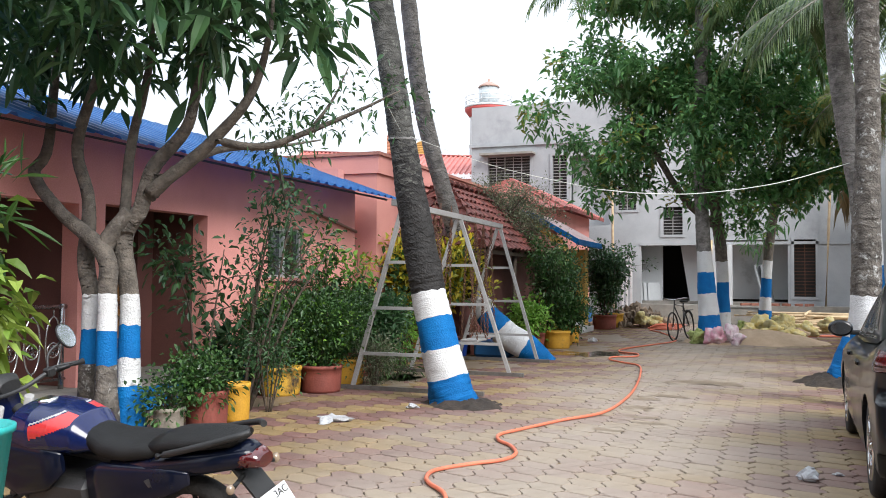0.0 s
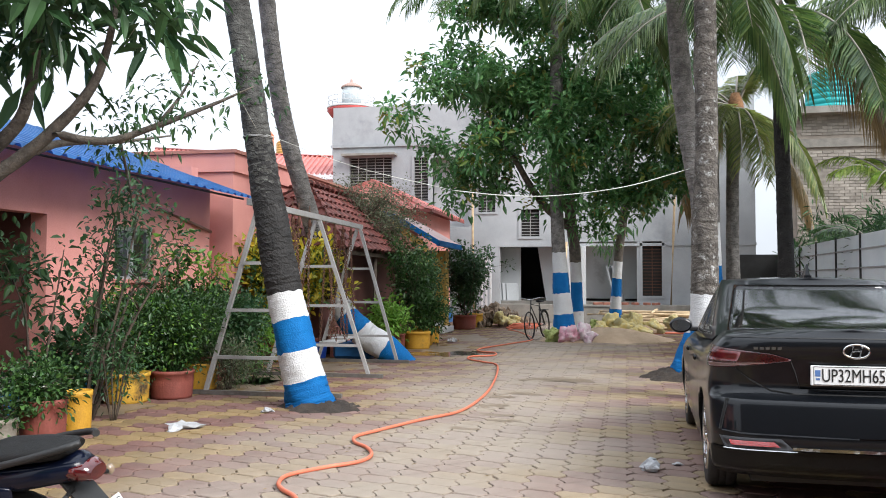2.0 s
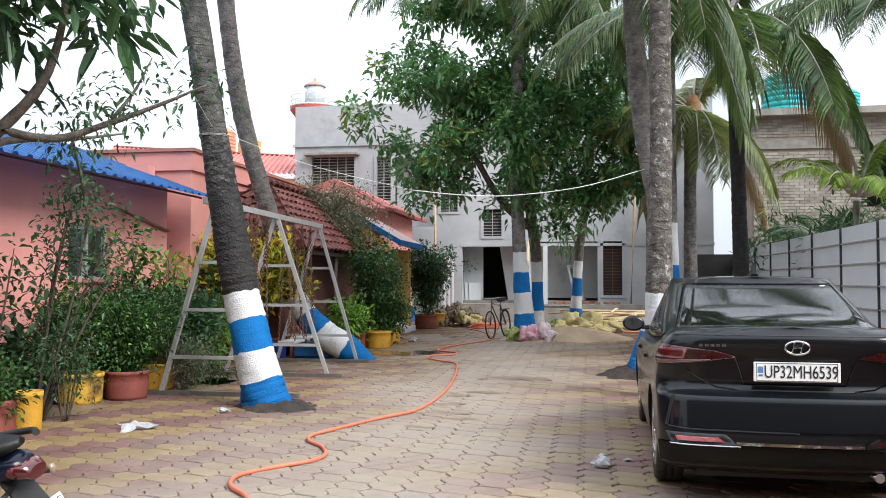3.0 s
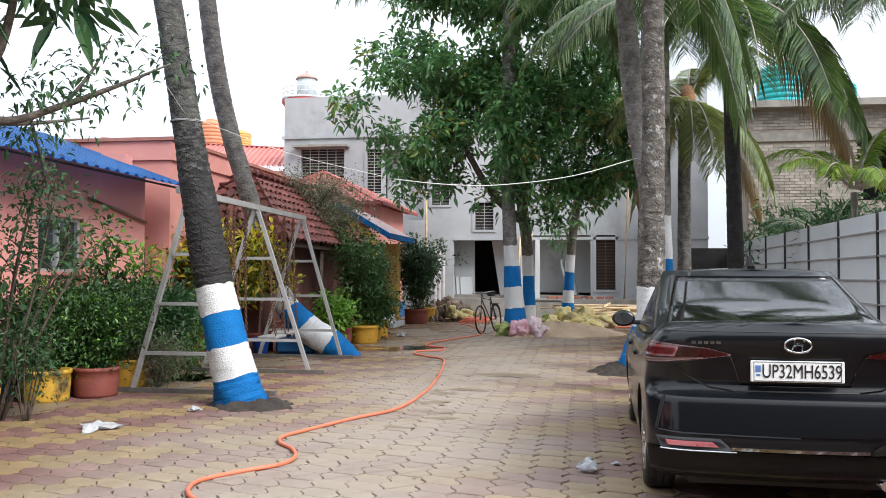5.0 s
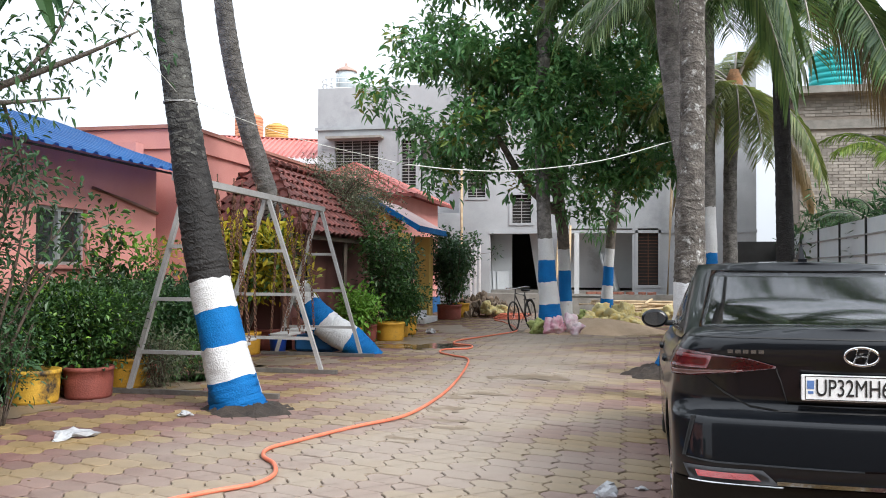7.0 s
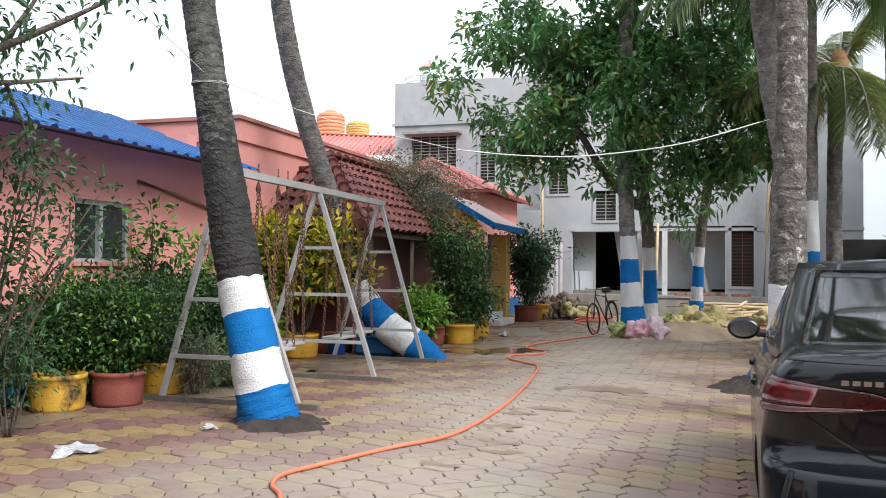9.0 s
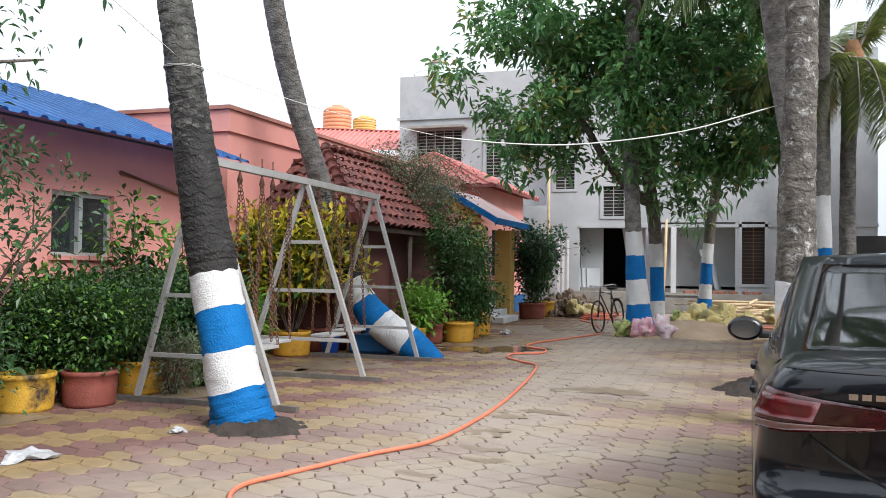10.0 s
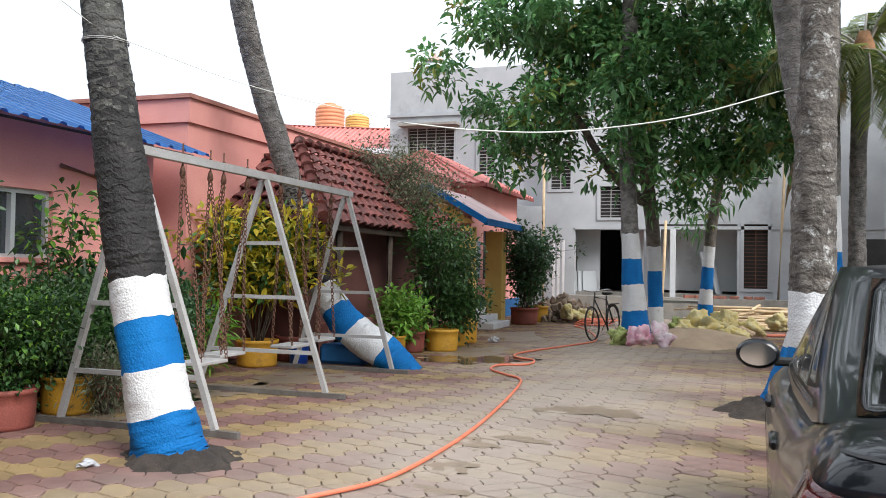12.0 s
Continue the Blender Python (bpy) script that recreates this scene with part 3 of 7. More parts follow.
# yellow porch with a blue-edged gable canopy
porch = thing("porch", pose(0, 0, 0), "yellow porch with blue-edged gable canopy and white steps", "porch")
part("pillar", boxes((-5.45, 22.0, 0.0, -5.02, 22.4, 2.3), bevel=0.015), YELLOW_PAINT, porch)
part("pillar", boxes((-5.45, 24.6, 0.0, -5.02, 25.0, 2.3), bevel=0.015), YELLOW_PAINT, porch)
bm = bmesh.new()
g = [bm.verts.new(p) for p in ((-6.9, 22.1, 2.38), (-5.0, 22.1, 2.38), (-6.05, 22.1, 3.08))]
h = [bm.verts.new(v.co + Vector((0, 0.12, 0))) for v in g]
bm.faces.new(g), bm.faces.new(h[::-1])
for i in range(3):
    bm.faces.new((g[i], h[i], h[(i + 1) % 3], g[(i + 1) % 3]))
part("gable", bm, YELLOW_PAINT, porch)
part("side_wall", boxes((-6.9, 22.1, 0, -6.0, 22.22, 2.38)), YELLOW_PAINT, porch)


def slab(bm, p0, p1, p2, p3, th):
    p = [Vector(x) for x in (p0, p1, p2, p3)]
    n = (p[1] - p[0]).cross(p[3] - p[0]).normalized() * th
    a, b = [bm.verts.new(x) for x in p], [bm.verts.new(x + n) for x in p]
    bm.faces.new(a[::-1]), bm.faces.new(b)
    for i in range(4):
        bm.faces.new((a[i], a[(i + 1) % 4], b[(i + 1) % 4], b[i]))
    return bm


bm = slab(bmesh.new(), (-4.72, 21.9, 2.42), (-4.72, 25.1, 2.42), (-6.05, 25.1, 3.16), (-6.05, 21.9, 3.16), 0.06)
slab(bm, (-6.05, 21.9, 3.16), (-6.05, 25.1, 3.16), (-7.3, 25.1, 2.42), (-7.3, 21.9, 2.42), 0.06)
part("canopy", bm, material("faded_pink_slab", (0.55, 0.40, 0.38), (0.45, 0.33, 0.32), 2, 0.8, 0.2), porch)
bm = slab(bmesh.new(), (-4.68, 21.82, 2.34), (-4.68, 21.9, 2.34), (-6.05, 21.9, 3.14), (-6.05, 21.82, 3.14), 0.13)
slab(bm, (-6.05, 21.82, 3.14), (-6.05, 21.9, 3.14), (-7.35, 21.9, 2.36), (-7.35, 21.82, 2.36), 0.13)
box(bm, -4.72, 21.9, 2.33, -4.64, 25.1, 2.47)
part("fascia", bm, BLUE_PAINT, porch)
for i, (x, z) in enumerate(((-4.75, 0.15), (-5.05, 0.30), (-5.35, 0.45))):
    part("step", boxes((-6.0, 22.9, z - 0.15, x, 24.4, z - 0.002), bevel=0.01), WHITE_PAINT, porch)

# third pink house with the red hip roof
h3 = thing("pink_house_with_hip_roof", pose(0, 0, 0), "pink house with red corrugated hip roof", "house")
bm = bmesh.new()
wall_with_holes(bm, "x", -6.2, -6.0, 25.2, 30.0, 0, 3.55, [(26.3, 27.3, 1.1, 2.4)])
part("wall", bm, PINK, h3)
part("wall", boxes((-9.8, 25.2, 0, -6.203, 25.4, 3.55)), PINK, h3)
bm = bmesh.new()
ap0, ap1 = (-7.8, 26.4, 4.62), (-7.8, 28.7, 4.62)
c = [(-5.55, 25.0, 3.55), (-5.55, 30.3, 3.55), (-10.0, 30.3, 3.55), (-10.0, 25.0, 3.55)]
corrugated(bm, c[0], c[1], ap0, ap1, 16, 0.05)
corrugated(bm, c[3], c[0], ap0, ap0, 14, 0.05)
corrugated(bm, c[1], c[2], ap1, ap1, 14, 0.05)
part("roof", bm, RED_SHEET, h3)
part("roof_edge", boxes((-5.58, 25.0, 3.47, -5.54, 30.3, 3.56), (-10.0, 24.97, 3.47, -5.58, 25.01, 3.56)), material("dark_red_edge", (0.25, 0.06, 0.05), None, 2, 0.6, 0.1), h3)
w = part("window", boxes((-6.14, 26.3, 1.1, -6.12, 27.3, 2.4)), GLASS_DARK, h3)
bm = bmesh.new()
for i in range(9):
    box(bm, -6.03, 26.33 + i * 0.117, 1.1, -6.01, 26.35 + i * 0.117, 2.4)
for z in (1.35, 1.75, 2.1):
    box(bm, -6.035, 26.3, z, -6.02, 27.3, z + 0.02)
part("window_bars", bm, BLACK_IRON, h3)
part("notice_board", boxes((-5.995, 25.35, 1.15, -5.97, 25.95, 2.1)), material("grey_blue_board", (0.25, 0.30, 0.36), (0.2, 0.25, 0.3), 6, 0.6, 0.05), h3, "grey-blue notice board with faint lines")
bm = boxes(*[(-5.968, 25.42, 1.25 + i * 0.1, -5.965, 25.42 + 0.45 - 0.1 * (i % 3), 1.28 + i * 0.1) for i in range(8)])
part("notice_lines", bm, PLATE_WHITE, h3)
part("plinth", boxes((-6.0, 25.2, 0, -5.9, 30.0, 0.5)), BLUE_TARP, h3)

# grey unfinished building
GY = 31.0
grey = thing("unfinished_house", pose(0, 0, 0), "two-storey grey cement house under construction", "house")
bm = bmesh.new()
holes = [(-10.04, -8.41, 4.78, 6.03), (-7.56, -7.02, 4.38, 5.99), (-5.17, -4.53, 3.93, 4.83), (-3.60, -2.94, 3.03, 4.0), (-4.37, -2.25, 0.0, 2.65), (-1.9, 0.45, 0.0, 2.82), (0.64, 1.30, 0.92, 2.82), (0.67, 1.30, 4.13, 5.15), (-6.9, -5.45, 3.4, 5.95)]
wall_with_holes(bm, "y", GY, GY + 0.25, -10.7, 4.4, 0.0, 7.95, holes)
part("front_wall", bm, CEMENT, grey)
part("side_wall", boxes((4.15, GY + 0.253, 0, 4.4, GY + 9, 7.95)), CEMENT, grey)
part("side_wall", boxes((-10.7, GY + 0.253, 0, -10.45, GY + 9, 7.95)), CEMENT, grey)
part("back_wall", boxes((-10.7, GY + 9, 0, 4.4, GY + 9.2, 7.95)), CEMENT, grey)
part("roof", boxes((-10.45, GY + 0.253, 7.2, 4.15, GY + 9, 7.4)), CONCRETE, grey)
part("floor_slab", boxes((-10.45, GY + 0.253, 2.9, 4.15, GY + 9, 3.1)), CONCRETE, grey)
part("inner_wall", boxes((-10.4, GY + 1.6, 0.8, -4.5, GY + 1.7, 7.1), (-2.2, GY + 1.2, 0.8, 4.1, GY + 1.3, 2.85), (-4.5, GY + 1.6, 3.1, 4.1, GY + 1.7, 7.1)), CEMENT_PALE, grey, "pale putty inner wall")
part("inner_wall", boxes((-6.95, GY + 0.7, 3.35, -5.4, GY + 0.8, 6.0)), CEMENT_PALE, grey)
# near-black sheet, painted as the shade inside the doorway
part("dark_room_wall", boxes((-4.5, GY + 3.5, 0.8, -2.2, GY + 3.6, 2.9)), ROOM_SHADE, grey)
part("inner_wall", boxes((-4.45, GY + 0.9, 0.722, -3.72, GY + 1.0, 2.898)), CEMENT_PALE, grey)
bm = bmesh.new()
lo = [bm.verts.new(p) for p in ((-3.12, GY + 0.8, 2.895), (-2.78, GY + 0.8, 0.722), (-2.15, GY + 0.8, 0.722), (-2.15, GY + 0.8, 2.895))]
hi = [bm.verts.new(v.co + Vector((0, 0.1, 0))) for v in lo]
bm.faces.new(lo), bm.faces.new(hi[::-1])
for i in range(4):
    bm.faces.new((lo[i], lo[(i + 1) % 4], hi[(i + 1) % 4], hi[i]))
part("stair_wall", bm, CEMENT_PALE, grey, "pale slanting stair wall")
part("veranda_floor", boxes((-4.45, GY - 0.9, 0.0, 4.4, GY - 0.003, 0.62), (-4.35, GY + 0.26, 0.0, 4.1, GY + 8.9, 0.72)), CONCRETE, grey)
part("stair_tower", boxes((-2.6, GY + 3.0, 7.4, 2.2, GY + 7.5, 10.8)), CEMENT_PALE, grey)
part("band", boxes((-10.78, GY - 0.07, 6.42, -3.9, GY - 0.003, 6.52), (-4.4, GY - 0.03, 2.66, 4.42, GY - 0.003, 2.76)), CEMENT, grey)
part("sunshade", boxes((-10.25, GY - 0.45, 6.06, -8.2, GY - 0.003, 6.14)), CONCRETE, grey)
part("column", boxes((-1.95, GY - 0.3, 0.62, -1.75, GY - 0.075, 2.655)), CEMENT_PALE, grey)
part("column", boxes((-1.45, GY - 0.3, 0.62, -1.3, GY - 0.075, 2.655)), CEMENT_PALE, grey)
# each opening is closed by a near-black sheet painted as room shade
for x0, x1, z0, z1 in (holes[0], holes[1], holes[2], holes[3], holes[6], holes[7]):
    wnd = part("window", boxes((x0, GY + 0.16, z0, x1, GY + 0.18, z1)), ROOM_SHADE, grey)
    bm = boxes((x0 - 0.09, GY - 0.03, z0 - 0.09, x0, GY - 0.003, z1 + 0.09), (x1, GY - 0.03, z0 - 0.09, x1 + 0.09, GY - 0.003, z1 + 0.09), (x0, GY - 0.03, z0 - 0.09, x1, GY - 0.003, z0), (x0, GY - 0.03, z1, x1, GY - 0.003, z1 + 0.09))
    part("surround", bm, CEMENT, wnd)
    bm = bmesh.new()
    for i in range(int((z1 - z0) / 0.11)):
        box(bm, x0, GY + 0.05, z0 + 0.06 + i * 0.11, x1, GY + 0.065, z0 + 0.078 + i * 0.11)
    for i in range(1, max(2, int((x1 - x0) / 0.3))):
        xx = x0 + (x1 - x0) * i / max(2, int((x1 - x0) / 0.3))
        box(bm, xx - 0.012, GY + 0.03, z0, xx + 0.012, GY + 0.048, z1)
    part("grille", bm, STEEL_GREY if z0 > 1 else RUST, wnd, "rusty iron grille" if z0 < 1 else "grey iron grille")
for x in (-4.9, -4.75, -4.6):
    part("grille_post", boxes((x - 0.03, GY - 0.7, 0.0, x + 0.03, GY - 0.64, 2.3)), WHITE_PAINT, grey)

# right-hand side: sheet fence, brick house with tanks
fence = thing("sheet_fence", pose(0, 0, 0), "pale galvanised sheet fence on a red base wall", "fence")
for i in range(12):
    y = 2.0 + i * 1.75
    part("sheet", boxes((4.0, y + 0.01, 0.78, 4.02, y + 1.74, 2.22)), GALV, fence)
for i in range(13):
    y = 2.0 + i * 1.75
    part("post", boxes((3.965, y - 0.016, 0, 3.995, y + 0.016, 2.25)), BLACK_IRON, fence)
for z in (1.0, 1.32, 1.64, 1.96):
    part("rail", boxes((3.97, 2.0, z, 3.997, 23.0, z + 0.022)), STEEL_GREY, fence)
part("base_wall", boxes((3.96, 0, 0, 4.12, 23.2, 0.775)), material("red_oxide_wall", (0.26, 0.06, 0.05), (0.2, 0.05, 0.04), 2, 0.85, 0.2), fence)
structure("wall_dark_gate", boxes((2.9, 23.1, 0, 4.1, 23.2, 2.1)), BLACK_IRON, "dark shut side gate", "gate")

bh = thing("brick_house", pose(0, 0, 0), "unplastered grey brick house with flat roof", "house")
bm = bmesh.new()
wall_with_holes(bm, "y", 27.0, 27.25, 5.0, 16.0, 0, 6.3, [(8.0, 10.5, 3.6, 5.3)])
part("front_wall", bm, BRICK_GREY, bh)
part("side_wall", boxes((5.0, 27.253, 0, 5.25, 29.4, 6.3)), BRICK_GREY, bh)
part("back_wall", boxes((5.0, 29.403, 0, 16, 29.6, 6.3)), BRICK_GREY, bh)
# wall coloured near-black for the shade behind the brick opening
part("inner_wall", boxes((5.25, 29, 0, 16, 29.1, 6.2)), ROOM_SHADE, bh)
part("roof_slab", boxes((4.6, 26.6, 6.303, 16, 29.9, 6.5)), CONCRETE, bh)
part("lintel", boxes((4.95, 26.94, 5.35, 16, 26.997, 5.6)), CONCRETE, bh)
bm = bmesh.new()
rows = []
for j in range(46):
    for i in range(38):
        x = 5.0 + i * 0.29 + (0.145 if j % 2 else 0)
        z = 2.2 + j * 0.09
        if 7.9 < x < 10.5 and 3.5 < z < 5.3 or z > 5.25 and z < 5.65:
            continue
        rows.append((x, z))
for x, z in rows:
    box(bm, x, 26.982, z, x + 0.27, 26.997, z + 0.075)
bricks = part("bricks", bm, material("grey_brown_brick", (0.34, 0.31, 0.27), (0.25, 0.225, 0.195), 4, 0.95, 0.3, vary=0.25, island=True), bh)
tagged(bricks, kind="stuff")


def tank(x, y, z, r, h, mat, label):
    t = thing("water_tank", pose(x, y, z), label, "water tank")
    prof = [(r * 0.98, 0)]
    for i in range(7):
        z0 = h * 0.8 * i / 7
        prof += [(r, z0 + 0.01), (r, z0 + h * 0.08), (r * 0.95, z0 + h * 0.09), (r * 0.95, z0 + h * 0.11)]
    prof += [(r, h * 0.81), (r * 0.8, h * 0.92), (r * 0.4, h * 0.97)]
    part("body", lathe(bmesh.new(), prof, 24), mat, t)
    part("lid", lathe(bmesh.new(), [(r * 0.42, h * 0.95), (r * 0.42, h), (r * 0.2, h * 1.03)], 20), mat, t)


tank(6.25, 28.4, 6.5, 0.72, 1.45, TEAL_TANK, "teal ribbed plastic water tank on the flat roof")
tank(8.0, 28.8, 6.5, 0.55, 0.95, TEAL_TANK, "small teal ribbed water tank on the flat roof")
tank(-19.4, 44, 8.0, 0.75, 1.7, ORANGE_TANK, "orange ribbed plastic water tank")
tank(-17.4, 43, 7.8, 0.6, 1.1, AMBER_TANK, "amber ribbed plastic water tank")
structure("backdrop_house_far", boxes((-24, 42, 0, -14, 52, 7.8), (-21, 42.5, 7.8, -18.4, 45.5, 8.0)), CEMENT_PALE, "far flat-roofed house carrying the water tanks", "house")

# far lighthouse lantern
lh = thing("lighthouse", pose(-19.4, 60, 0), "white and red lighthouse lantern beyond the roofs", "lighthouse")
part("tower", lathe(bmesh.new(), [(1.6, 0), (1.35, 13.2), (1.35, 13.3)], 24), WHITE_PAINT, lh)
part("gallery", lathe(bmesh.new(), [(1.4, 13.3), (1.75, 13.75), (1.75, 13.92), (1.3, 13.95)], 24), LH_RED, lh)
part("gallery_floor", lathe(bmesh.new(), [(1.72, 13.93), (1.78, 13.95), (1.78, 14.06), (1.3, 14.1)], 24), WHITE_PAINT, lh)
bm = bmesh.new()
for i in range(20):
    a = 2 * math.pi * i / 20
    tube(bm, [(1.7 * math.cos(a), 1.7 * math.sin(a), 14.05), (1.7 * math.cos(a), 1.7 * math.sin(a), 14.75)], 0.02, 4)
for z in (14.4, 14.75):
    tube(bm, [(1.7 * math.cos(i * math.pi / 12), 1.7 * math.sin(i * math.pi / 12), z) for i in range(25)], 0.025, 4)
part("railing", bm, WHITE_PAINT, lh)
part("lantern", lathe(bmesh.new(), [(0.72, 14.1), (0.72, 15.5)], 16), material("pale_lantern_glass", (0.45, 0.5, 0.52), None, 2, 0.1, 0, coat=0.5), lh)
part("dome", lathe(bmesh.new(), [(0.8, 15.5), (0.7, 15.65), (0.35, 15.85), (0.1, 15.95), (0.08, 16.15)], 16), material("faded_dome_paint", (0.42, 0.27, 0.22), None, 2, 0.6, 0), lh)
# close the yard behind the camera: unseen dark wall, added to darken the car's reflections
structure("wall_yard_behind", boxes((-7, -7.2, 0, 12, -7.0, 6.5)), material("dark_unseen_wall", (0.10, 0.095, 0.085), (0.07, 0.065, 0.06), 1.5, 0.9, 0.2), "dark unseen wall added behind the yard to darken reflections", "wall")


# ---- trees ----
def banded_trunk(name, parent, pts, radii, bands, bark, n=20, rings=True, seed=1, label=""):
    """A trunk through pts with leaf scars; painted bands (z0, z1, material) are cut into it by height along its run."""
    rng = random.Random(seed)
    run = spline(pts, 14)
    rad = [r for p, q in zip(radii, radii[1:]) for r in [p + (q - p) * k / 14 for k in range(14)]] + [radii[-1]]
    fine, fr = [], []
    for i in range(len(run) - 1):
        steps = 3
        for k in range(steps):
            fine.append(run[i].lerp(run[i + 1], k / steps))
            fr.append(rad[i] + (rad[i + 1] - rad[i]) * k / steps)
    mats = [bark] + [b[2] for b in bands]
    bm = bmesh.new()
    painted = lambda q: any(b[0] <= q.z < b[1] and b[2] in (BLUE_PAINT, WHITE_PAINT) for b in bands)
    fr = [r * (1 + rng.uniform(-0.012, 0.012)) if painted(fine[i]) else r * (1 + ((0.014 if i % 3 == 0 else -0.006) + rng.uniform(-0.02, 0.02) if rings else rng.uniform(-0.02, 0.02))) for i, r in enumerate(fr)]
    ph = [rng.uniform(0, 6.28) for _ in range(4)]
    us = None
    prev = None
    for i, p in enumerate(fine):
        d = (fine[min(i + 1, len(fine) - 1)] - fine[max(i - 1, 0)]).normalized()
        if us is None:
            us, _ = frame_axes(d)
        us = (us - d * us.dot(d)).normalized()
        vs = d.cross(us)
        ring = []
        for k in range(n):
            a = 2 * math.pi * k / n
            w = 1 + 0.035 * math.sin(2 * a + ph[0] + i * 0.05) + 0.025 * math.sin(5 * a + ph[1] + i * 0.21) + rng.uniform(-0.012, 0.012)
            ring.append(bm.verts.new(p + (us * math.cos(a) + vs * math.sin(a)) * fr[i] * w + d * rng.uniform(-0.012, 0.012)))
        if prev:
            for k in range(n):
                f = bm.faces.new((prev[k], prev[(k + 1) % n], ring[(k + 1) % n], ring[k]))
                f.smooth = True
                a = 2 * math.pi * k / n
                z = 0.5 * (p.z + fine[i - 1].z)
                for bi, b in enumerate(bands):
                    ragged = rng.uniform(-0.5, 0.5) * 0.9 if b[2] is PALM_BARK_WET else 0.0
                    if b[0] <= z and z + ragged < b[1]:
                        f.material_index = bi + 1
                        break
        prev = ring
    return part(name, bm, mats, parent, label)


def frond(bm_v, bm_f, base, way, length, rng, leaflets=46, leaf_len=0.75, droop=0.9, hang=0.55, width=0.035):
    """Adds one feather frond to vertex and face lists; returns its midrib points."""
    base, way = np.array(base, float), np.array(way, float) / np.linalg.norm(way)
    steps = 14
    pts, p, d = [base], base.copy(), way.copy()
    for i in range(steps):
        d = d + np.array([0, 0, -droop * (0.35 + i / steps) * 1.6 / steps])
        d /= np.linalg.norm(d)
        p = p + d * length / steps
        pts.append(p.copy())
    pts = np.array(pts)
    for i in range(leaflets):
        t = 0.14 + 0.86 * i / leaflets
        k = min(int(t * steps), steps - 1)
        q = pts[k] + (pts[k + 1] - pts[k]) * (t * steps - k)
        ax = pts[k + 1] - pts[k]
        ax /= np.linalg.norm(ax)
        side = np.cross(ax, [0, 0, 1])
        side /= max(np.linalg.norm(side), 1e-5)
        for s in (-1, 1):
            ll = leaf_len * (0.55 + 0.45 * math.sin(math.pi * min(1, t * 1.05) ** 0.7)) * rng.uniform(0.85, 1.1)
            dv = side * s * 0.8 + ax * 0.65 + np.array([0, 0, rng.uniform(-0.25, 0.15)])
            dv /= np.linalg.norm(dv)
            a = q + dv * ll * 0.5 + np.array([0, 0, -ll * hang * 0.22])
            b = q + dv * ll * 0.85 + np.array([0, 0, -ll * hang * 0.95])
            wv = np.cross(dv, [0, 0, 1])
            wv = (wv / max(np.linalg.norm(wv), 1e-5) * 0.6 + np.array([0, 0, 0.5])) * width
            o = len(bm_v)
            bm_v += [(q - wv * 0.5).tolist(), (q + wv * 0.5).tolist(), (a - wv).tolist(), (a + wv).tolist(), b.tolist()]
            bm_f += [(o, o + 1, o + 3, o + 2), (o + 2, o + 3, o + 4)]
    return [Vector(x) for x in pts]


def palm_crown(parent, top, fronds, length, seed, mat=None, leaf_len=0.8, dry=0, low=-0.3, high=1.2, droop=0.9, nuts=False, leaflets=76, width=0.021, turn=0.0):
    rng = np.random.default_rng(seed)
    for i in range(fronds):
        a = 2.399 * i + turn + rng.uniform(-0.2, 0.2)
        e = low + (high - low) * ((i * 0.618) % 1.0)
        v, f = [], []
        way = (math.cos(a) * math.cos(e), math.sin(a) * math.cos(e), math.sin(e))
        is_dry = i < dry
        if is_dry:
            way = (math.cos(a) * 0.6, math.sin(a) * 0.6, -0.4)
        rib = frond(v, f, np.array(top) + np.array(way) * 0.1, way, length * rng.uniform(0.85, 1.1), rng, leaflets, leaf_len, droop, 1.0 if is_dry else 0.55, width)
        rbm = tube(bmesh.new(), rib, [0.035 * (1 - 0.85 * k / (len(rib) - 1)) for k in range(len(rib))], 5)
        fr = part("frond", rbm, LEAF_DRY if is_dry else BARK_CRACK, parent)
        part_mesh("foliage", raw_mesh("foliage", v, f), LEAF_DRY if is_dry else (mat or LEAF_PALM), fr)


BAND = lambda z, h, kinds: [(z + i * h, z + (i + 1) * h, m) for i, m in enumerate(kinds)]
B, W = BLUE_PAINT, WHITE_PAINT


def mound(name, x, y, rx, ry, h, mat, label, seed=0, n=36, rings=10):
    rng = random.Random(seed)
    bm = bmesh.new()
    ph = [rng.uniform(0, 6) for _ in range(3)]
    prev = None
    for j in range(rings + 1):
        q = j / rings
        ring = []
        for k in range(n):
            a = 2 * math.pi * k / n
            e = 1 + 0.12 * math.sin(2 * a + ph[0]) + 0.08 * math.sin(5 * a + ph[1]) + 0.05 * math.sin(9 * a + ph[2])
            r = 1 - q * 0.97
            z = h * (1 - r * r) ** 1.0 - 0.02 + (rng.uniform(-0.03, 0.03) if j else 0)
            ring.append(bm.verts.new((rx * e * r * math.cos(a), ry * e * r * math.sin(a), max(z, -0.02))))
        if prev:
            for k in range(n):
                bm.faces.new((prev[k], prev[(k + 1) % n], ring[(k + 1) % n], ring[k])).smooth = True
        prev = ring
    bm.faces.new(prev)
    ob = part(name, bm, mat)
    ob.matrix_basis = pose(x, y, 0)
    return tagged(ob, label, "mound", kind="stuff")


palm1 = thing("coconut_palm", pose(0, 0, 0), "leaning coconut palm with blue and white painted base", "palm tree", "coconut palms")
